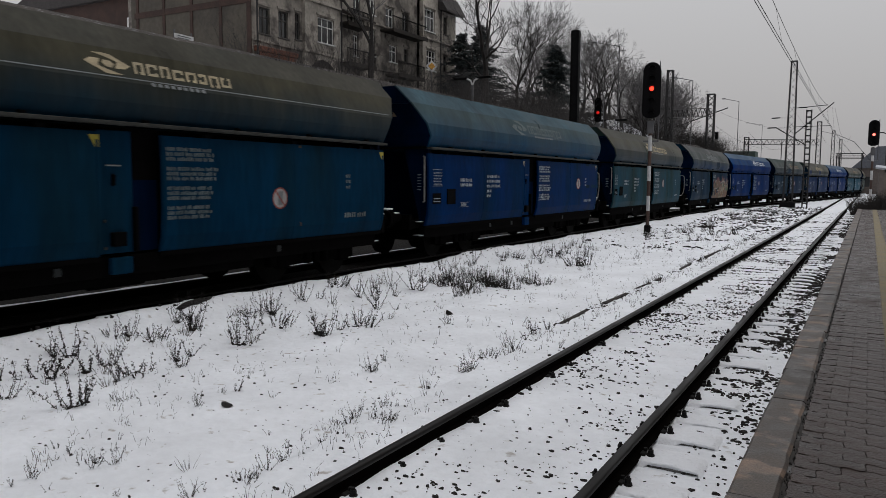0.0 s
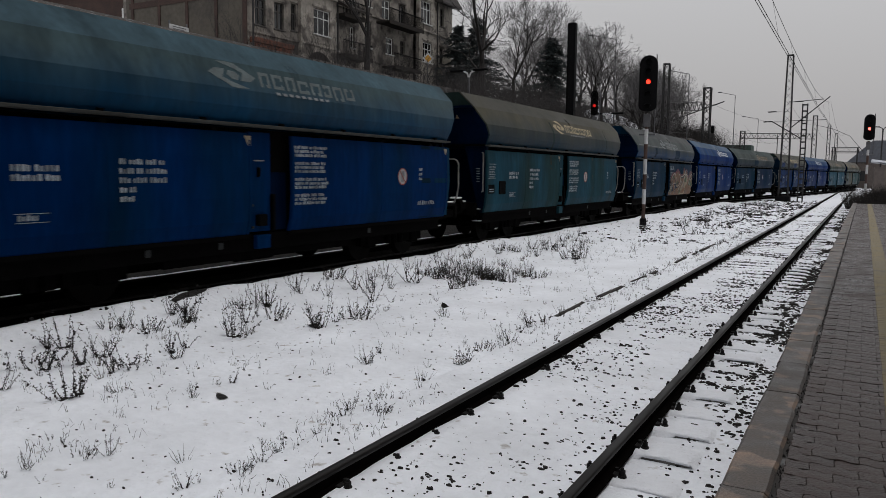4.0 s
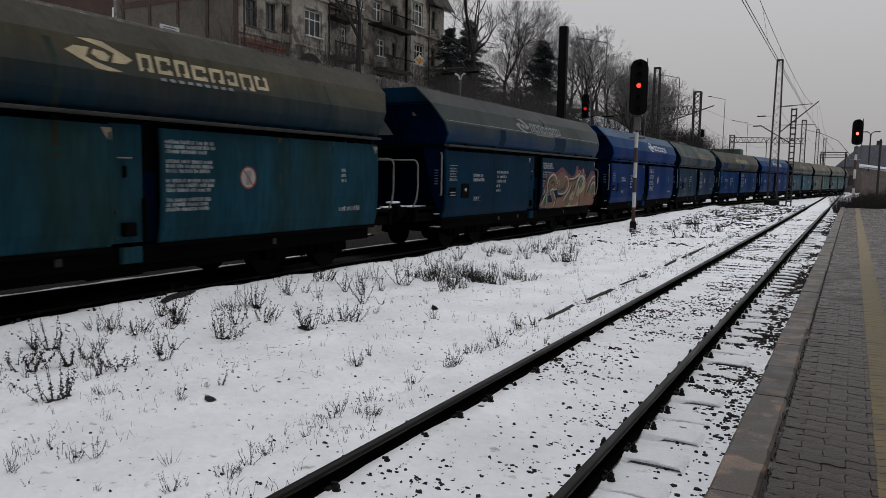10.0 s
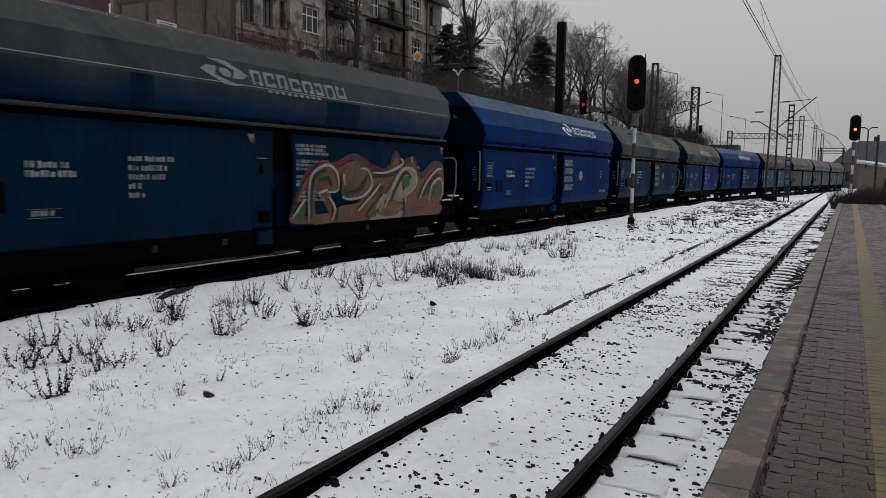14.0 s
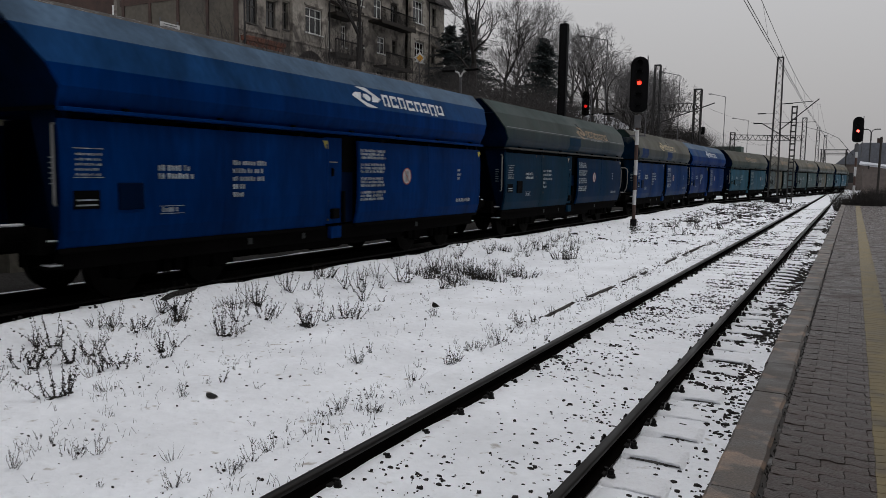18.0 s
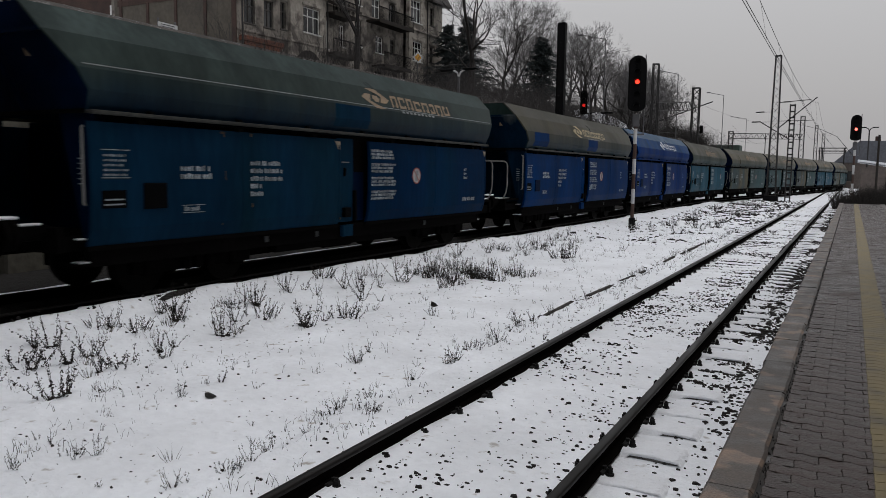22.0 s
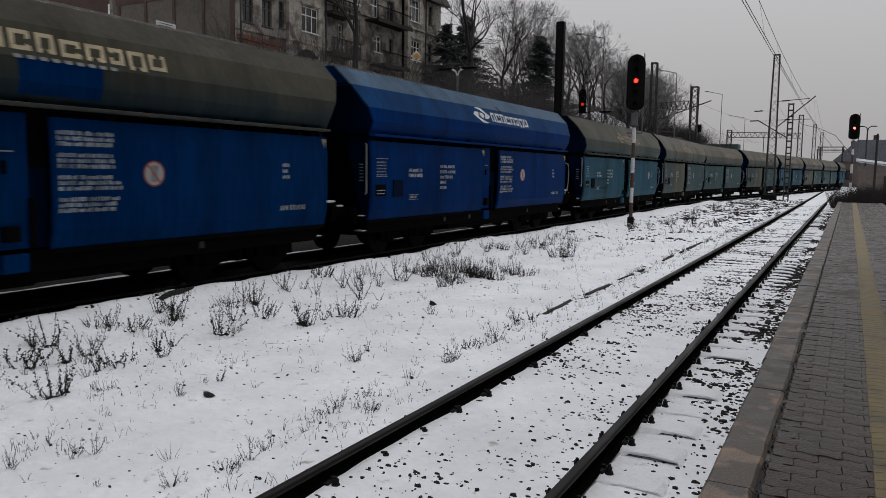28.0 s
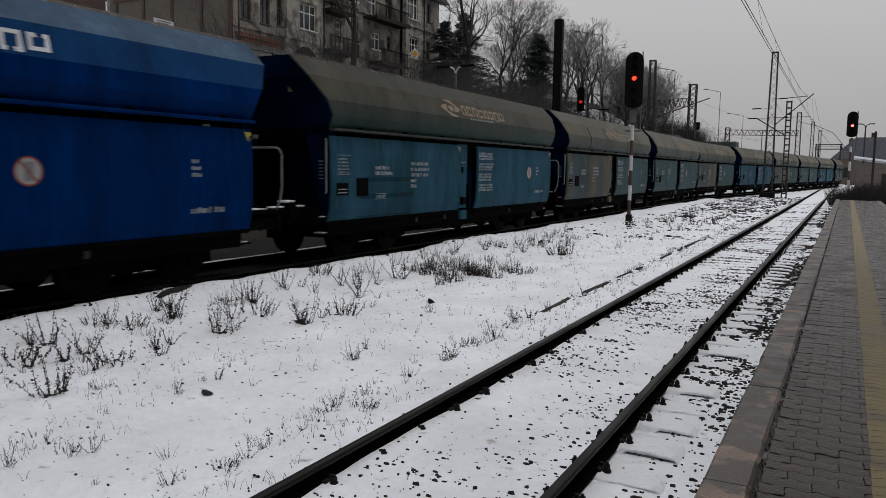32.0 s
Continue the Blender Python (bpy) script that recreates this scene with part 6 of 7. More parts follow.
for x, y, z0, h, ax, label in ((-15.9, 60.3, 5.0, 12.8, -1.7, "tall thin street lamp with one long arm"), (-12.7, 73.3, 3.4, 11.4, -1.5, "tall thin street lamp on the bank"), (-11.95, 96.5, 0, 11.6, -1.5, "thin street lamp far along the bank"), (-13.2, 130, 0, 11.1, -2, "distant thin street lamp")):
    t = empty("street_lamp")
    tagged(t, label, "street lamp", "street lamps")
    part("pole", bar(B(), (x, y, z0), (x, y, h), 0.055, 0.035, 6), M["grey_steel"], t)
    part("arm", bar(B(), (x, y, h), (x + ax, y - 0.8, h + 0.3), 0.03, None, 6), M["grey_steel"], t)
    part("head", box(B(), x + ax - 0.35, x + ax + 0.1, y - 0.95, y - 0.7, h + 0.26, h + 0.36, 0.02), M["grey_steel"], t)

for x, y, z0, z1, s, label in ((-16.62, 36.1, 4.4, 7.40, 1.0, "pale two-armed lamp post with flat dark lamp heads"), (-13.1, 49.5, 3.4, 6.0, 1.0, "two-armed lamp post behind the train"), (3.6, 92.9, 0.2, 7.3, 0.8, "two-armed lamp post beyond the platform")):
    t = empty("twin_lamp")
    tagged(t, label, "lamp post", "two-armed lamp posts")
    part("post", bar(B(), (x, y, z0), (x, y, z1 - 0.35), 0.07, None, 8), M["grey_steel"] if y < 60 else M["mast_grey"], t)
    for q in (-1, 1):
        bm = B()
        tube(bm, [(x, y, z1 - 0.4), (x + q * 0.10, y, z1 - 0.12), (x + q * 0.35, y, z1)], 0.045, 6)
        arm = part("arm", bm, M["white_paint"] if y < 60 else M["mast_grey"], t)
        part("lamp_head", box(B(), x + q * 0.3, x + q * 1.1 * s, y - 0.12, y + 0.12, z1 - 0.03, z1 + 0.07, 0.02), M["black_steel"], arm)

lines = empty("overhead_line")
tagged(lines, "thin dark overhead wires above the empty track", "overhead wire")
def wire_x(y):
    return 0.17 - 0.007 * min(y, 46)


def messenger_z(y):
    return 6.45 + 0.0012 * (y - 33) ** 2


for nm, dx, zf in (("contact_wire", -0.03, lambda y: 5.6), ("contact_wire", 0.03, lambda y: 5.6), ("messenger_wire", -0.2, messenger_z)):
    pts = [(wire_x(y) + dx - (0.4 * ((y - 30) / 44) ** 2 if zf(y) > 5.7 and y > 30 else 0), y, zf(y)) for y in steps(-8, 74, 2)]
    part(nm, tube(B(), pts, 0.011, 4), M["black_steel"], lines)
    x, y, z = pts[-1]
    pts = [(x + 0.3 * u, y + 46 * u, z - (z - 5.6) * 2.4 * u * (1 - u)) for u in (0, 0.25, 0.5, 0.75, 1)]
    part(nm, tube(B(), pts, 0.011, 4), M["black_steel"], lines)
for y in (16, 22, 28, 35, 43, 52, 60):
    part("dropper", bar(B(), (wire_x(y), y, 5.6), (wire_x(y) - 0.2, y, messenger_z(y)), 0.006, None, 4), M["black_steel"], lines)
for (x0, y0, z0), (x1, y1, z1) in (((-11.0, 73.7, 8.8), (-3.9, 100.5, 8.6)), ((-11.0, 73.7, 7.5), (-7.2, 98.4, 6.0)), ((-3.9, 71.7, 8.5), (-3.3, 100.5, 8.4)), ((-3.3, 100.5, 8.3), (-3.2, 135, 8.2)), ((-1.0, 74, 6.8), (-0.6, 135, 6.6)), ((-7.4, 71.7, 6.4), (-6.5, 98.0, 6.2))):
    pts = [(x0 + (x1 - x0) * i / 8, y0 + (y1 - y0) * i / 8, z0 + (z1 - z0) * i / 8 - 0.9 * (1 - (i / 4 - 1) ** 2)) for i in range(9)]
    part("span_wire", tube(B(), pts, 0.012, 4), M["black_steel"], lines)
part("anchor_wire", tube(B(), [(-3.2, 100.4, 8.1), (-1.2, 96, 7.35), (0.55, 92, 6.35), (2.0, 84, 4.35), (2.25, 80, 3.9)], 0.035, 4), M["black_steel"], lines)

# ---- beyond the platform ----
bush = [data_mesh("platform_bush", *bush_mesh(90 + i, 330, 1.0, 0.95), M["hedge"]) for i in range(2)]
for x, y, s in ((1.9, 55.6, 0.7), (2.9, 56.2, 1.0), (3.7, 56.6, 1.15), (4.6, 57.0, 1.2), (2.3, 57.8, 1.1), (3.4, 58.4, 1.2), (5.6, 58.2, 1.3), (6.6, 58, 1.3), (4.4, 60, 1.3)):
    ob = new("platform_bush", bush[int(x * 10) % 2])
    ob.matrix_world = Matrix.LocRotScale((x, y, -0.1), Euler((0, 0, x * 7)), (s, s, s * 1.15))
    tagged(ob, "dense dark leafless bush beyond the platform's end", "bush", "bushes at the platform's end")
hut = empty("line_hut")
tagged(hut, "low brick hut with a snowy roof beyond the platform", "hut")
column_wall("wall", hut, M["far_wall"], 3.0, 3.3, 86, 96, -0.2, 3.0, [(88, 89, 1.2, 2.3), (92, 93, 1.2, 2.3)])
part("wall", box(B(), 3.3, 9.5, 86, 86.3, -0.2, 3.0), M["far_wall"], hut)
part("roof", prism(B(), [(2.7, 3.55), (10, 2.55), (10, 2.75), (2.7, 3.75)], 85.6, 96.4), M["bed_snow"], hut, "roof under snow")
part("door", box(B(), 5.2, 6.1, 85.94, 86.0, -0.1, 2.0), M["dark_wood"], hut)
station = empty("station_building")
tagged(station, "distant station building with a steep grey roof", "station building")
part("wall", box(B(), -0.4, 24, 172, 190, -0.3, 5.0), M["far_wall"], station)
part("roof", prism(B(), [(-1.2, 4.9), (24.8, 4.9), (20, 9.2), (3.2, 9.2)], 171.5, 190.5), M["far_roof"], station)
for i in range(7):
    part("window", box(B(), 1 + 3.2 * i, 2.2 + 3.2 * i, 171.94, 172.0, 1.2, 3.2), M["pane"], station)
part("chimney", box(B(), 6, 7, 178, 179, 8.5, 10.4), M["brick"], station)
# Unseen block, added to keep sky light off the near flaps and platform.
hall = empty("station_hall")
tagged(hall, "unseen brick hall added beside the platform, shading the near wagons", "station building")
column_wall("wall", hall, M["brick"], 5.6, 6.0, -48, 17, -0.4, 11.2, [(y, y + 1.4, z, z + 2.0) for y in range(-44, 14, 4) for z in (1.3, 5.4)])
for y in range(-44, 14, 4):
    for z in (1.3, 5.4):
        part("window", box(B(), 5.78, 5.84, y, y + 1.4, z, z + 2.0), M["pane"], hall)
part("wall", box(B(), 6.0, 16, 16.6, 17, -0.4, 11.2), M["brick"], hall)
part("wall", box(B(), 6.0, 16, -48, -47.6, -0.4, 11.2), M["brick"], hall)
part("wall", box(B(), 15.6, 16, -47.6, 16.6, -0.4, 11.2), M["brick"], hall)
part("roof", prism(B(), [(5.2, 11.1), (16.4, 11.1), (10.8, 14.6)], -48.4, 17.4), M["roof_tile"], hall)
post = thing("wooden_pole", bar(B(), (3.85, 64, -0.2), (3.85, 64, 5.1), 0.09, 0.075, 8), M["dark_wood"], "dark wooden pole beyond the platform", "pole")
cabin = thing("trackside_cabin", box(B(), -16.5, -12.3, 116, 119, 3.6, 6.4, 0.05), M["green_hut"], "dull green cabin on the bank", "cabin")
M["far_wood"] = material("far_wood", (0.045, 0.042, 0.042), 0.95, vary=0.5, scale=0.05, fine=0.6, bump=0)
bm = B()
rings = []
for i in range(90):
    y = 150 + 8 * i
    x = -60 - 2 * abs(i - 20)
    h = 7 + 4 * noise.noise(Vector((i * 0.35, 0, 0))) + 2 * noise.noise(Vector((i * 1.7, 3, 0)))
    rings.append([bm.verts.new((x, y, -1)), bm.verts.new((x - 10, y, h))])
for a, b in zip(rings, rings[1:]):
    bm.faces.new((a[0], a[1], b[1], b[0]))
thing("far_wood", bm, M["far_wood"], "distant dark winter wood", "wood", kind="structure")

# ---- pavers, stones, weeds ----
PX, PY = 0.25, 0.125


def wave_y(x):
    """The wavy joint between two rows repeats every half paver, so that staggered rows fit together."""
    return 0.0105 * math.sin(4 * math.pi * x / PX)


def wavy_block(verts, faces, x0, x1, y, z, side=0.004, gap=0.0009, depth=0.02):
    """A paver from x0 to x1 with wavy long sides and S-shaped short ones; its top edge is rounded off."""
    n = max(int(round((x1 - x0) / PX * 12)), 4)
    xs = [x0 + gap + (x1 - x0 - 2 * gap) * i / n for i in range(n + 1)]
    lo = [(x, y - PY / 2 + gap + wave_y(x)) for x in xs]
    hi = [(x, y + PY / 2 - gap + wave_y(x)) for x in xs[::-1]]
    o = lo + [(xs[-1] + side, y - PY / 5), (xs[-1] - side, y + PY / 5)] + hi + [(xs[0] - side, y + PY / 5), (xs[0] + side, y - PY / 5)]
    k, s, c = len(o), len(verts), ((x0 + x1) / 2, y)
    for f, dz in ((0.0, -depth), (0.0, -0.0025), (0.0022, 0.0)):
        for px, py in o:
            verts.append((px - f * (1 if px > c[0] else -1), py - f * (1 if py > c[1] else -1), z + dz))
    for r in range(2):
        for i in range(k):
            j = (i + 1) % k
            faces.append((s + r * k + i, s + r * k + j, s + (r + 1) * k + j, s + (r + 1) * k + i))
    faces.append(tuple(s + 2 * k + i for i in range(k)))


vs, fs = [], []
wavy_block(vs, fs, -PX / 2, PX / 2, 0, 0)
me_paver = data_mesh("paver", vs, fs, M["paver"])
rng = random.Random(21)
vs, fs = [], []
for row in range(-30, 432):
    y = 0.05 + PY * row
    x = 1.925 - (PX / 2 if row % 2 else 0)
    while x < 3.86:
        dz = rng.uniform(-0.003, 0.003)
        if 3.4 < y < 11.5 and x > 1.915 and x + PX < 3.2:
            piece("paver", me_paver, platform, pose(x + PX / 2, y, 0.292 + dz, rng.uniform(-0.5, 0.5), rng.uniform(-0.4, 0.4), rng.uniform(-0.4, 0.4)))
        else:
            wavy_block(vs, fs, max(x, 1.922), min(x + PX, 3.9), y, 0.292 + dz)
        x += PX
rest = new("paver_field", data_mesh("paver_field", vs, fs, M["paver"]))
rest.parent = platform
tagged(rest, kind="stuff")
# worn yellow line, painted over the pavers row by row
vs, fs = [], []
for row in range(-30, 432):
    y = 0.05 + PY * row
    a, b = 2.455 + rng.uniform(-0.004, 0.004), 2.70 + rng.uniform(-0.004, 0.004)
    wavy_block(vs, fs, a, b, y, 0.2985, side=0.001, gap=0.0022 + rng.random() * 0.001, depth=0.004)
line = new("yellow_line", data_mesh("yellow_line", vs, fs, M["yellow_line"]))
line.parent = platform
line["label"] = "worn yellow safety line"
# moss and grit in the seam behind the kerb
vs, fs = [], []
for i in range(900):
    y = rng.uniform(3.2, 40)
    x, r = 1.912 + rng.uniform(-0.014, 0.014), rng.uniform(0.004, 0.012)
    s = len(vs)
    vs += [(x - r, y - r, 0.27), (x + r, y - r, 0.27), (x + r, y + r, 0.27), (x - r, y + r, 0.27), (x, y, 0.285 + r)]
    fs += [(s, s + 1, s + 4), (s + 1, s + 2, s + 4), (s + 2, s + 3, s + 4), (s + 3, s, s + 4)]
grit = new("seam_grit", data_mesh("seam_grit", vs, fs, M["stone"]))
grit.parent = platform
tagged(grit, kind="stuff")


# loose ballast stones showing through the snow
def stone_into(verts, faces, x, y, z, r, rg):
    s = len(verts)
    k = rg.choice((4, 5, 5, 6))
    a0 = rg.uniform(0, 6)
    st = rg.uniform(0.7, 1.6)
    ring = []
    for i in range(k):
        a = a0 + 2 * math.pi * i / k
        q = r * rg.uniform(0.6, 1.25)
        ring.append((x + q * math.cos(a) * st, y + q * math.sin(a) / st))
    verts.extend((px, py, z - r * 0.5) for px, py in ring)
    verts.extend((x + (px - x) * 0.8, y + (py - y) * 0.8, z + r * rg.uniform(0.25, 0.6)) for px, py in ring)
    verts.append((x, y, z + r * rg.uniform(0.5, 0.8)))
    for i in range(k):
        j = (i + 1) % k
        faces.append((s + i, s + j, s + k + j, s + k + i))
        faces.append((s + k + i, s + k + j, s + 2 * k))


rng = random.Random(5)
vs, fs = [], []


def stones(count, fx, fy, rmin, rmax, dense=None):
    made = 0
    while made < count:
        x, y = fx(), fy()
        if dense is not None and noise.noise(Vector((x * 1.2, y * 0.8, 4))) < dense + rng.uniform(-0.35, 0.35):
            continue
        stone_into(vs, fs, x, y, ground_z(x, y) + rng.uniform(-0.008, 0.007), rmin + (rmax - rmin) * rng.random() ** 2.6, rng)
        made += 1


near_y = lambda: 2.5 + 40 * rng.random() ** 1.6
stones(1100, lambda: rng.uniform(1.0, 1.6), near_y, 0.010, 0.03, -0.15)
stones(900, lambda: 1.6 - 0.5 * rng.random() ** 1.5, lambda: 5 + 27 * rng.random() ** 0.8, 0.008, 0.036, 0.08)
stones(650, lambda: rng.uniform(-0.66, 0.66), near_y, 0.005, 0.024, -0.05)
stones(1300, lambda: rng.uniform(-0.66, 0.66), lambda: rng.uniform(7.5, 26), 0.008, 0.028, 0.0)
# stones bared along the edges of the sleepers
sleeper_edge = lambda lo, hi: 4.438 + 0.59 * rng.randint(lo, hi) - 0.17 + rng.gauss(0, 0.035)
stones(1300, lambda: rng.uniform(-0.66, 0.66), lambda: sleeper_edge(8, 40), 0.008, 0.026, 0.0)
stones(160, lambda: rng.uniform(-0.66, 0.66), lambda: sleeper_edge(-3, 8), 0.006, 0.024, 0.0)
stones(260, lambda: rng.uniform(-1.6, -0.85), near_y, 0.006, 0.02)
stones(2600, lambda: rng.uniform(-6.6, -1.0), near_y, 0.003, 0.017)
stones(520, lambda: rng.uniform(-0.66, 0.66), lambda: 2.5 + 12 * rng.random(), 0.005, 0.024, -0.1)
stones(500, lambda: rng.uniform(0.85, 1.6), lambda: 2.5 + 14 * rng.random(), 0.006, 0.02)
stones(900, lambda: rng.uniform(-0.66, 0.66), lambda: 3 + 30 * rng.random(), 0.003, 0.012)
stones(1700, lambda: rng.uniform(-6.2, -1.0), lambda: rng.uniform(24, 64), 0.015, 0.07, 0.12)
stones(1900, lambda: rng.uniform(-0.66, 1.5), lambda: rng.uniform(24, 60), 0.015, 0.055, 0.05)
stones(900, lambda: rng.uniform(0.85, 1.6), lambda: rng.uniform(18, 52), 0.02, 0.06, 0.1)
stones(1500, lambda: rng.uniform(-5.6, -0.9), lambda: rng.uniform(36, 74), 0.03, 0.10, 0.1)
stones(420, lambda: 1.62 - 0.38 * rng.random() ** 1.3, lambda: rng.uniform(3.4, 15), 0.008, 0.034, 0.1)
stones(900, lambda: 1.63 - 0.55 * rng.random() ** 1.3, lambda: 8.0 + 28 * rng.random() ** 0.9, 0.02, 0.055, 0.30)
# dark stones here stand in for the shaded edges of the sleepers
stones(1300, lambda: rng.uniform(0.86, 1.36), lambda: sleeper_edge(6, 46), 0.010, 0.034, 0.0)
stones(900, lambda: rng.uniform(-0.66, 0.66), lambda: sleeper_edge(18, 60), 0.014, 0.036, -0.1)
stones(1200, lambda: rng.uniform(-0.66, 0.66), lambda: 6 + 18 * rng.random(), 0.006, 0.026, 0.12)
stones(700, lambda: rng.uniform(-6.4, -0.9), lambda: 4 + 26 * rng.random() ** 1.2, 0.006, 0.022, 0.15)
stones(260, lambda: rng.uniform(-1.9, -1.65), lambda: rng.uniform(9, 34), 0.01, 0.03, 0.0)
ob = new("ballast_stones", data_mesh("ballast_stones", vs, fs, M["stone"]))
tagged(ob, "dark ballast stones poking through the snow", "stones", kind="stuff")
# edge of the train's ballast bed
vs, fs = [], []
for i in range(4200):
    y = 1 + 58 * rng.random() ** 1.3
    x = track_x(y) + rng.uniform(0.9, 1.36) + (rng.random() ** 3 * 0.4 if i % 3 == 0 else 0)
    z = -0.17 if x - track_x(y) < 1.36 else ground_z(x, y)
    stone_into(vs, fs, x, y, z + rng.uniform(-0.01, 0.02), rng.uniform(0.012, 0.034), rng)
ob = new("ballast_edge_stones", data_mesh("ballast_edge_stones", vs, fs, M["ballast"]))
tagged(ob, "loose dark stones along the ballast shoulder", "stones", kind="stuff")


# dry weeds
def stem_into(verts, faces, x, y, z, h, lean, ang, r, rg, heads):
    p = Vector((x, y, z))
    d = Vector((math.cos(ang) * lean, math.sin(ang) * lean, 1)).normalized()
    n = 4
    prev = None
    for i in range(n + 1):
        q = r * (1 - 0.75 * i / n)
        s = len(verts)
        for k in range(3):
            a = 2.1 * k
            verts.append((p.x + q * math.cos(a), p.y + q * math.sin(a), p.z))
        if prev is not None:
            for k in range(3):
                j = (k + 1) % 3
                faces.append((prev + k, prev + j, s + j, s + k))
        prev = s
        if heads and i < n:
            for _ in range(heads * 2 + (3 if i == 0 else 0)):
                # a crumpled hanging leaf close to the stem
                c = p + d * (h / n) * rg.random()
                o = Vector((rg.uniform(-1, 1), rg.uniform(-1, 1), rg.uniform(-0.9, 0.9))).normalized() * rg.uniform(0.013, 0.034)
                u = o.cross(Vector((rg.uniform(-1, 1), rg.uniform(-1, 1), 1))).normalized() * rg.uniform(0.005, 0.0105)
                m, e = c + o * 0.5, c + o
                k2 = o.cross(u).normalized() * 0.004
                t = len(verts)
                verts.extend([tuple(c), tuple(m + u), tuple(e), tuple(m - u), tuple(m + k2)])
                faces.extend([(t, t + 1, t + 4), (t + 1, t + 2, t + 4), (t + 2, t + 3, t + 4), (t + 3, t, t + 4)])
            if rg.random() < 0.5 and i >= 1:
                # a short side twig
                e = p + (d + Vector((rg.uniform(-1, 1), rg.uniform(-1, 1), 0.4))).normalized() * h * 0.22
                t = len(verts)
                w = r * 0.6
                verts.extend([(p.x - w, p.y, p.z), (p.x + w, p.y, p.z), (p.x, p.y + w, p.z), (e.x, e.y, e.z)])
                faces.extend([(t, t + 1, t + 3), (t + 1, t + 2, t + 3), (t + 2, t, t + 3)])
        p = p + d * (h / n)
        d = (d + Vector((rg.uniform(-0.22, 0.22), rg.uniform(-0.22, 0.22), rg.uniform(-0.05, 0.28)))).normalized()


def tuft_mesh(seed, count, height, spread, heads, base):
    rg = random.Random(seed)
    verts, faces = [], []
    for i in range(count):
        a, q = rg.uniform(0, 6.28), spread * rg.random()
        stem_into(verts, faces, q * math.cos(a), q * math.sin(a), 0, height * rg.uniform(0.45, 1.1), rg.uniform(0.12, 0.95), a + rg.uniform(-0.8, 0.8), rg.uniform(0.003, 0.0048), rg, heads)
    for i in range(base):
        stone_into(verts, faces, rg.uniform(-spread, spread) * 0.5, rg.uniform(-spread, spread) * 0.5, 0, rg.uniform(0.012, 0.035), rg)
    return verts, faces


WEEDS = []
for i, (n, h, sp, hd, bs) in enumerate(((9, 0.40, 0.11, 3, 9), (6, 0.48, 0.09, 4, 6), (5, 0.28, 0.06, 3, 5), (16, 0.30, 0.24, 3, 9), (14, 0.24, 0.10, 0, 1), (3, 0.22, 0.04, 2, 2), (6, 0.30, 0.08, 0, 0))):
    WEEDS.append(data_mesh("dry_weed", *tuft_mesh(100 + i, n, h, sp, hd, bs), M["straw"] if i in (4, 6) else M["weed"]))
KINDS = ["dry brown weed with seed heads standing in the snow", "tall dry weed stalks standing in the snow", "small dry weed standing in the snow", "wide clump of dry weeds in the snow", "pale dry grass tuft in the snow", "few short dry stalks in the snow", "thin pale grass blades in the snow"]


def weed(kind, x, y, scale, turn):
    ob = new("dry_weed", WEEDS[kind])
    ob.matrix_world = Matrix.LocRotScale((x, y, ground_z(x, y) - 0.01), Euler((0, 0, turn)), (scale, scale, scale))
    tagged(ob, KINDS[kind], "weed", "dry weeds in the snow")


rng = random.Random(17)
SPOTS = [(-4.9, 6.03), (-4.9, 7.08), (-4.83, 5.39), (-5.25, 5.1), (-5.88, 5.28), (-5.47, 4.66), (-4.01, 4.63), (-4.27, 4.25), (-5.79, 7.08), (-5.79, 8.63), (-4.32, 8.12), (-4.26, 8.9), (-4.9, 10.25), (-5.28, 12.32), (-4.31, 12.16), (-4.27, 13.54), (-3.87, 14.34), (-3.83, 17.4), (-3.48, 20.97), (-2.9, 30.69), (-2.05, 31.44), (-3.18, 9.62), (-2.59, 6.82), (-1.66, 7.41), (-1.78, 8.16), (-1.71, 8.77), (-1.78, 9.57), (-3.5, 5.81), (-3.25, 4.88), (-3.0, 3.09), (-3.2, 3.51), (-2.74, 3.58), (-2.85, 3.44), (-1.72, 3.41), (-1.46, 3.67), (-1.58, 4.21), (-1.46, 3.9), (-1.56, 4.66), (-1.77, 5.4), (-1.7, 5.85), (-1.37, 5.27), (-5.08, 28.75), (-4.01, 33.76), (-1.81, 20.48), (-4.87, 20.84), (-6.35, 10.96)]
for x, y in SPOTS:
    f = 1.2 if x < -4.2 else 0.42 if y < 6.5 else 0.6
    weed(rng.choice((0, 0, 1, 3, 2)), x, y, f * rng.uniform(0.75, 1.05), rng.uniform(0, 6.28))
    weed(rng.choice((1, 2, 5, 4)), x + rng.gauss(0, 0.14), y + rng.gauss(0, 0.16), f * rng.uniform(0.6, 1.0), rng.uniform(0, 6.28))
for i in range(88):
    y = 4 + 20 * rng.random() ** 1.2
    weed(rng.choice((0, 1, 2, 3, 4)), track_x(y) + 2.1 + abs(rng.gauss(0, 0.8)), y, rng.uniform(0.55, 1.0), rng.uniform(0, 6.28))
low_vs, low_fs = [], []


def low_weed(kind, x, y, scale, turn):
    m = Matrix.LocRotScale((x, y, ground_z(x, y) - 0.01), Euler((0, 0, turn)), (scale, scale, scale))
    k = len(low_vs)
    low_vs.extend(tuple(m @ v.co) for v in WEEDS[kind].vertices)
    low_fs.extend(tuple(k + i for i in f.vertices) for f in WEEDS[kind].polygons)


for i in range(80):
    low_weed(rng.choice((2, 5, 2, 4, 5)), rng.uniform(-6.0, -1.0), 3 + 22 * rng.random() ** 1.4, rng.uniform(0.25, 0.55), rng.uniform(0, 6.28))
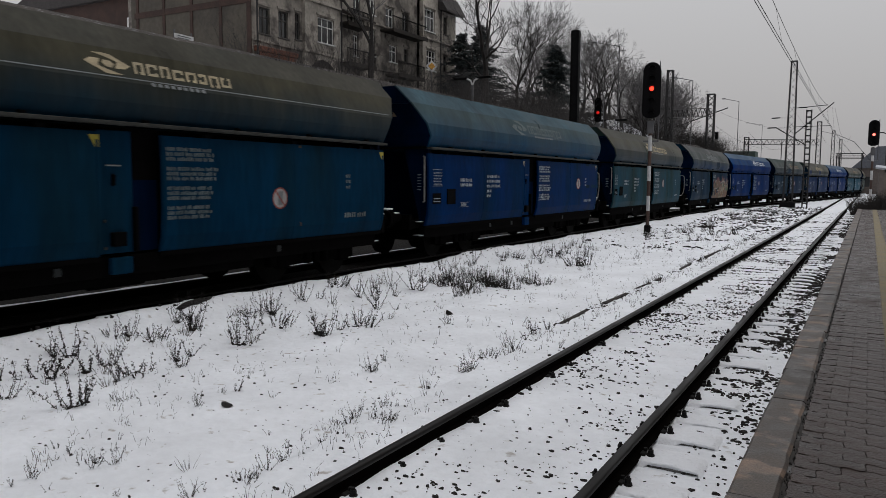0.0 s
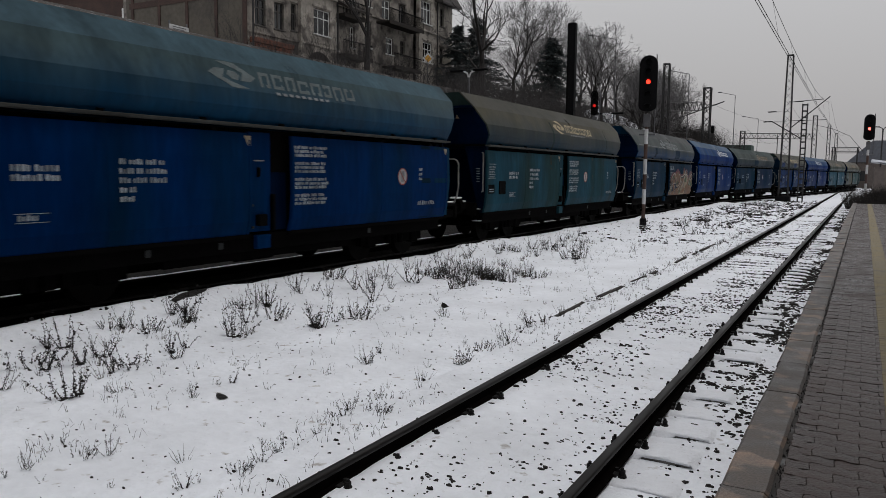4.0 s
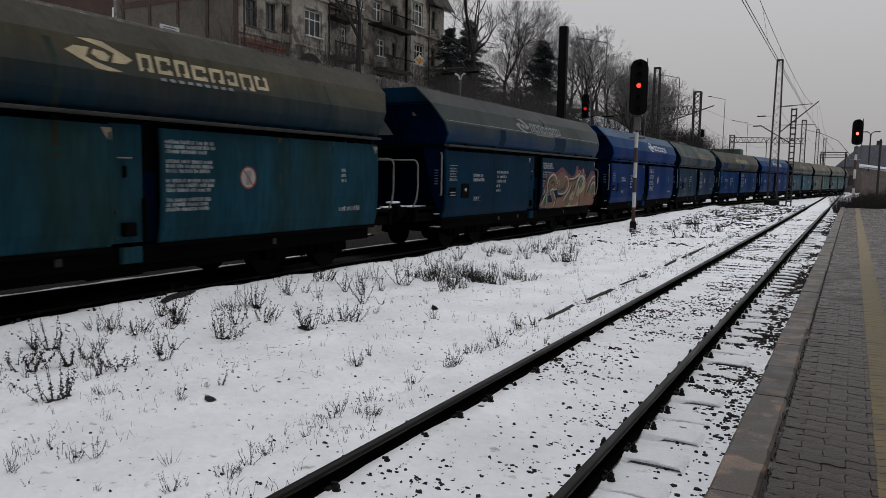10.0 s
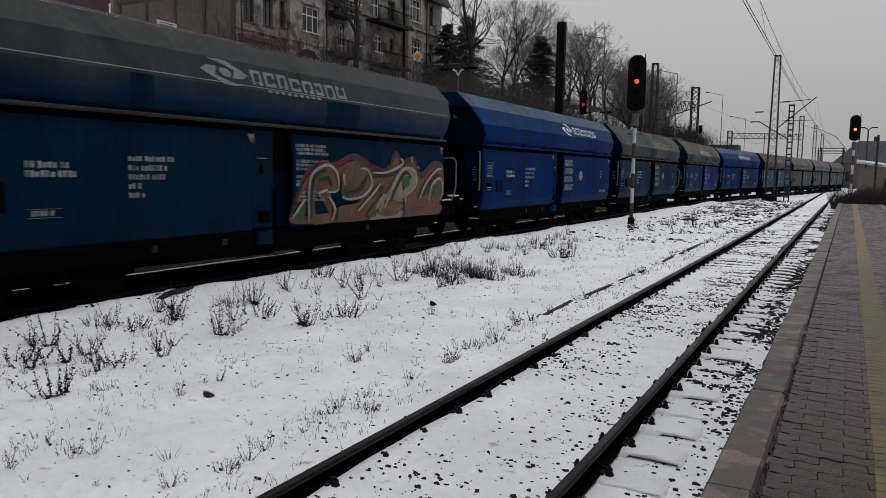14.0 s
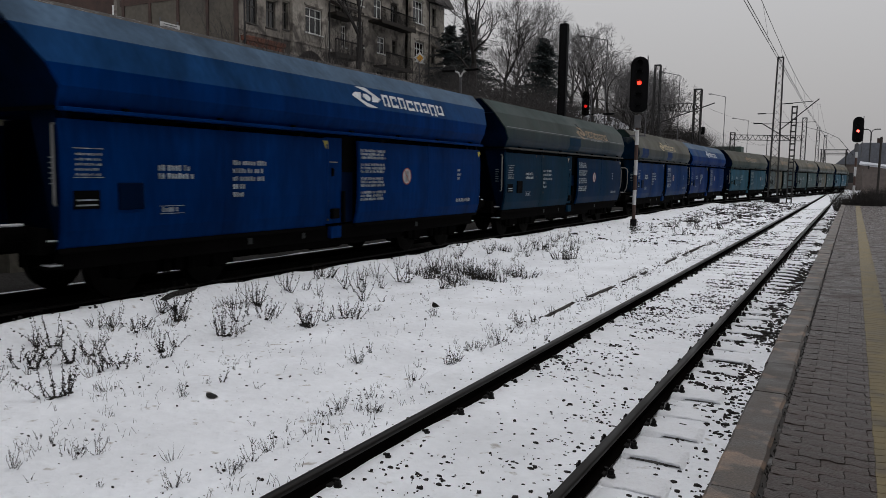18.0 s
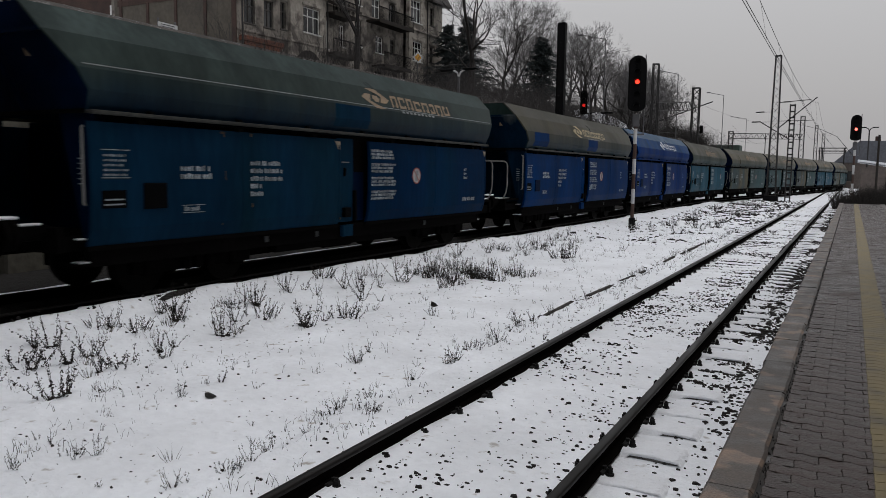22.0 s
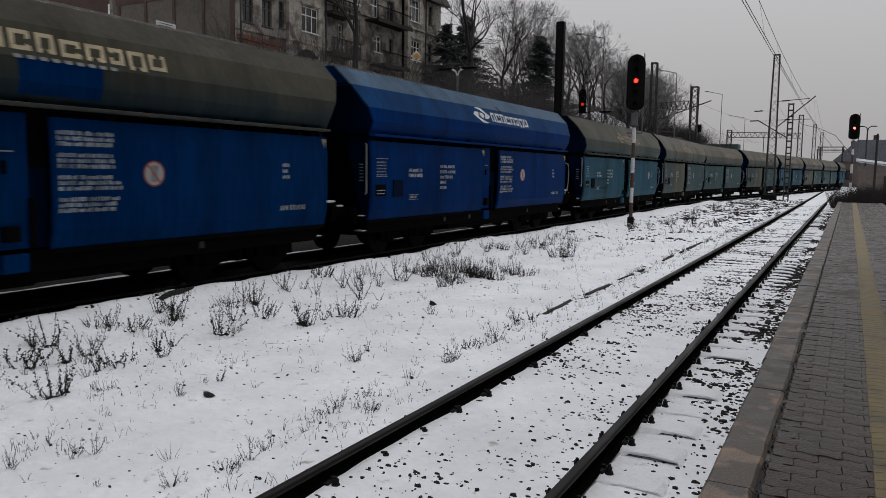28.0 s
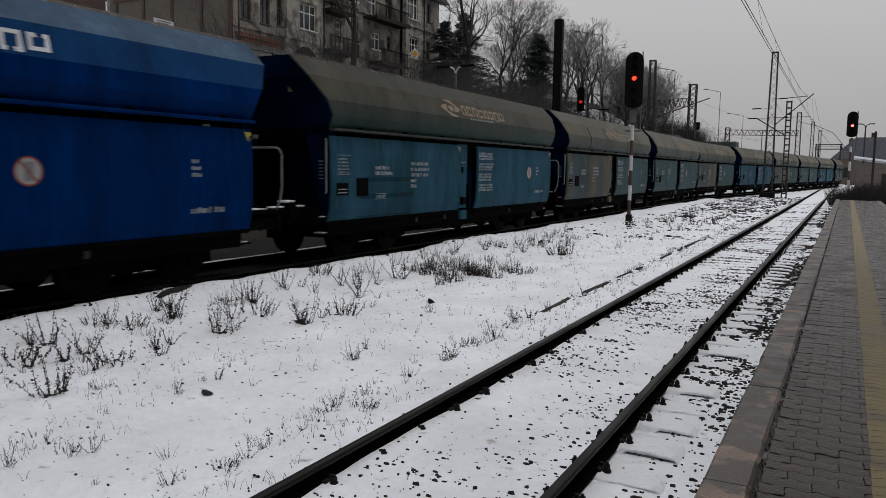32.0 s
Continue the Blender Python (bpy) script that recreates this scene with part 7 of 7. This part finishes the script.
for i in range(70):
    low_weed(rng.choice((2, 4, 5, 6)), -1.72 + rng.gauss(0, 0.1), rng.uniform(5, 36), rng.uniform(0.4, 0.7), rng.uniform(0, 6.28))
tagged(new("low_weeds", data_mesh("low_weeds", low_vs, low_fs, M["weed"])), "short dry weed stalks scattered over the snow", "weeds", kind="stuff")
# a long thicket near the ballast, upright tufts farther off
for i in range(34):
    f = 0.12 + 0.72 * rng.random()
    weed(rng.choice((0, 3, 3, 4)), -5.9 + 2.5 * f + rng.gauss(0, 0.15), 13.4 + 0.6 * f + rng.gauss(0, 0.5), rng.uniform(0.65, 1.1), rng.uniform(0, 6.28))
for x, y in ((-4.07, 18.1), (-4.0, 18.3), (-4.2, 18.2), (-2.5, 32.5), (-2.7, 32.9), (-3.8, 34.3), (-3.0, 40.4), (-4.7, 38.7)):
    weed(rng.choice((0, 3)), x, y, 1.2, rng.uniform(0, 6.28))
for i in range(30):
    y = rng.uniform(26, 62)
    weed(rng.choice((0, 3, 3)), rng.uniform(-5.6, -2.0), y, rng.uniform(0.8, 1.2), rng.uniform(0, 6.28))


# thin dead grass blades and bent stalks all over the field
rg = random.Random(77)
vs, fs = [], []
for i in range(1700):
    y = 2.6 + 30 * rg.random() ** 1.7
    x = rg.uniform(-6.6, -0.95) if i % 6 else rg.uniform(-1.9, -1.2)
    if noise.noise(Vector((x * 0.7, y * 0.5, 21))) < -0.12:
        continue
    z = ground_z(x, y) - 0.005
    for _ in range(rg.choice((1, 1, 2, 3))):
        h, a, w = rg.uniform(0.02, 0.09), rg.uniform(0, 6.28), rg.uniform(0.0018, 0.0042)
        b = Vector((x + rg.gauss(0, 0.02), y + rg.gauss(0, 0.02), z))
        m = b + Vector((math.cos(a) * h * 0.25, math.sin(a) * h * 0.25, h))
        fold = rg.random() < 0.3
        e = m + Vector((math.cos(a) * h * 0.5, math.sin(a) * h * 0.5, -h * 0.8 if fold else h * 0.35))
        for p, q in ((b, m), (m, e)):
            s0 = len(vs)
            vs += [(p.x - w, p.y, p.z), (p.x + w, p.y, p.z), (p.x, p.y + w, p.z), (q.x, q.y, q.z + 0.001)]
            fs += [(s0, s0 + 1, s0 + 3), (s0 + 1, s0 + 2, s0 + 3), (s0 + 2, s0, s0 + 3)]
    if rg.random() < 0.3:
        stone_into(vs, fs, x, y, z, rg.uniform(0.004, 0.013), rg)
ob = new("dead_grass", data_mesh("dead_grass", vs, fs, M["weed"]))
tagged(ob, "thin dead grass blades and specks in the snow", "grass", kind="stuff")

rg = random.Random(52)
y = 10.6
while y < 23.5:
    ln = rg.uniform(0.35, 1.5)
    x = -1.76 + rg.uniform(-0.03, 0.03)
    wd = rg.uniform(0.02, 0.045)
    thing("old_timber", box(B(), -wd, wd, -ln / 2, ln / 2, -0.05, rg.uniform(0.015, 0.04), 0.008), M["dark_wood"], "dark old timber lying half buried in the snow", "timber", "timbers in the snow", m=pose(x, y + ln / 2, ground_z(x, y + ln / 2), 0, 0, rg.uniform(-1.5, 2.5)))
    y += ln + rg.uniform(0.2, 1.7)


def bare_patch(x, y, rx, ry, turn, seed, label):
    """A bare dark patch where the snow has melted, following the ground."""
    rg = random.Random(seed)
    bm = B()
    k = 22
    mid = bm.verts.new((x, y, ground_z(x, y) + 0.012))
    ring = []
    for i in range(k):
        a = 2 * math.pi * i / k
        f = 0.95 + 0.12 * math.sin(3 * a + seed) + rg.uniform(-0.08, 0.08)
        u, v = rx * f * math.cos(a), ry * f * math.sin(a)
        px, py = x + u * math.cos(turn) - v * math.sin(turn), y + u * math.sin(turn) + v * math.cos(turn)
        ring.append(bm.verts.new((px, py, ground_z(px, py) + 0.008)))
    for i in range(k):
        bm.faces.new((mid, ring[i], ring[(i + 1) % k]))
    thing("bare_patch", bm, M["ballast"], label, "bare ground", "bare patches in the snow")


bare_patch(-6.72, 8.0, 0.11, 0.55, 0.35, 1, "dark bare patch of ballast in the snow bank")
bare_patch(-4.5, 8.2, 0.07, 0.13, 0.9, 2, "small dark bare patch in the snow")
bare_patch(-3.0, 5.0, 0.05, 0.10, 1.1, 3, "small dark bare patch in the snow")
# a torn scrap lying on the snow
bm = B()
z = ground_z(-3.53, 10.3)
vs2 = [bm.verts.new(v) for v in ((-3.58, 10.27, z + 0.01), (-3.50, 10.24, z), (-3.47, 10.34, z + 0.005), (-3.55, 10.38, z + 0.04), (-3.60, 10.34, z + 0.07))]
bm.faces.new(vs2[:4]), bm.faces.new((vs2[0], vs2[3], vs2[4]))
bmesh.ops.solidify(bm, geom=bm.faces[:], thickness=0.006)
thing("litter_scrap", bm, M["weed"], "torn dark scrap of litter on the snow", "litter")

# ---- what moves ----
def arc_point(a):
    """Place on the train's track a metres along it (equal to y on the straight part)."""
    y, x, s, d = 52.0, track_x(52.0), 52.0, 0.5
    if a <= 52:
        return track_x(a), a, 0.0
    while s < a:
        nx = track_x(y + d)
        s += math.hypot(nx - x, d)
        x, y = nx, y + d
    h = track_x(y + 0.5) - track_x(y - 0.5)
    return x, y - (s - a), math.degrees(math.atan2(h, 1))


ARC = [arc_point(0.5 * i) for i in range(-160, 800)]


def wagon_pose(a):
    i = min(max((a + 80) / 0.5, 0), 958)
    k = int(i)
    u = i - k
    x, y, h = (p + (q - p) * u for p, q in zip(ARC[k], ARC[k + 1]))
    return pose(x, y, 0, 0, 0, -h)


def travel(t):
    for (t0, s0), (t1, s1) in zip(TRAVEL, TRAVEL[1:]):
        if t <= t1:
            u = (t - t0) / (t1 - t0)
            i = TRAVEL.index((t0, s0))
            p0 = TRAVEL[max(i - 1, 0)][1]
            p3 = TRAVEL[min(i + 2, len(TRAVEL) - 1)][1]
            m0, m1 = (s1 - p0) / (2 if i else 1), (p3 - s0) / (2 if i + 2 < len(TRAVEL) else 1)
            return (2 * u ** 3 - 3 * u ** 2 + 1) * s0 + (u ** 3 - 2 * u ** 2 + u) * m0 + (-2 * u ** 3 + 3 * u ** 2) * s1 + (u ** 3 - u ** 2) * m1
    return TRAVEL[-1][1]


def motions():
    times = [0.5 * i for i in range(65)]
    at = {t: travel(t) for t in times}
    spin = [0.18 * i for i in range(178)]
    spin = [t for t in spin if t < 31.95] + [32.0]
    turn = [math.degrees((travel(0) - travel(t)) / 0.46) for t in spin]
    for wagon, home, sets in WAGONS:
        walk(wagon, [(t, wagon_pose(at[t] + home)) for t in times])
        for ws, wy in sets:
            walk(ws, [(t, pose(0, wy, 0.46, a)) for t, a in zip(spin, turn)])


motions()
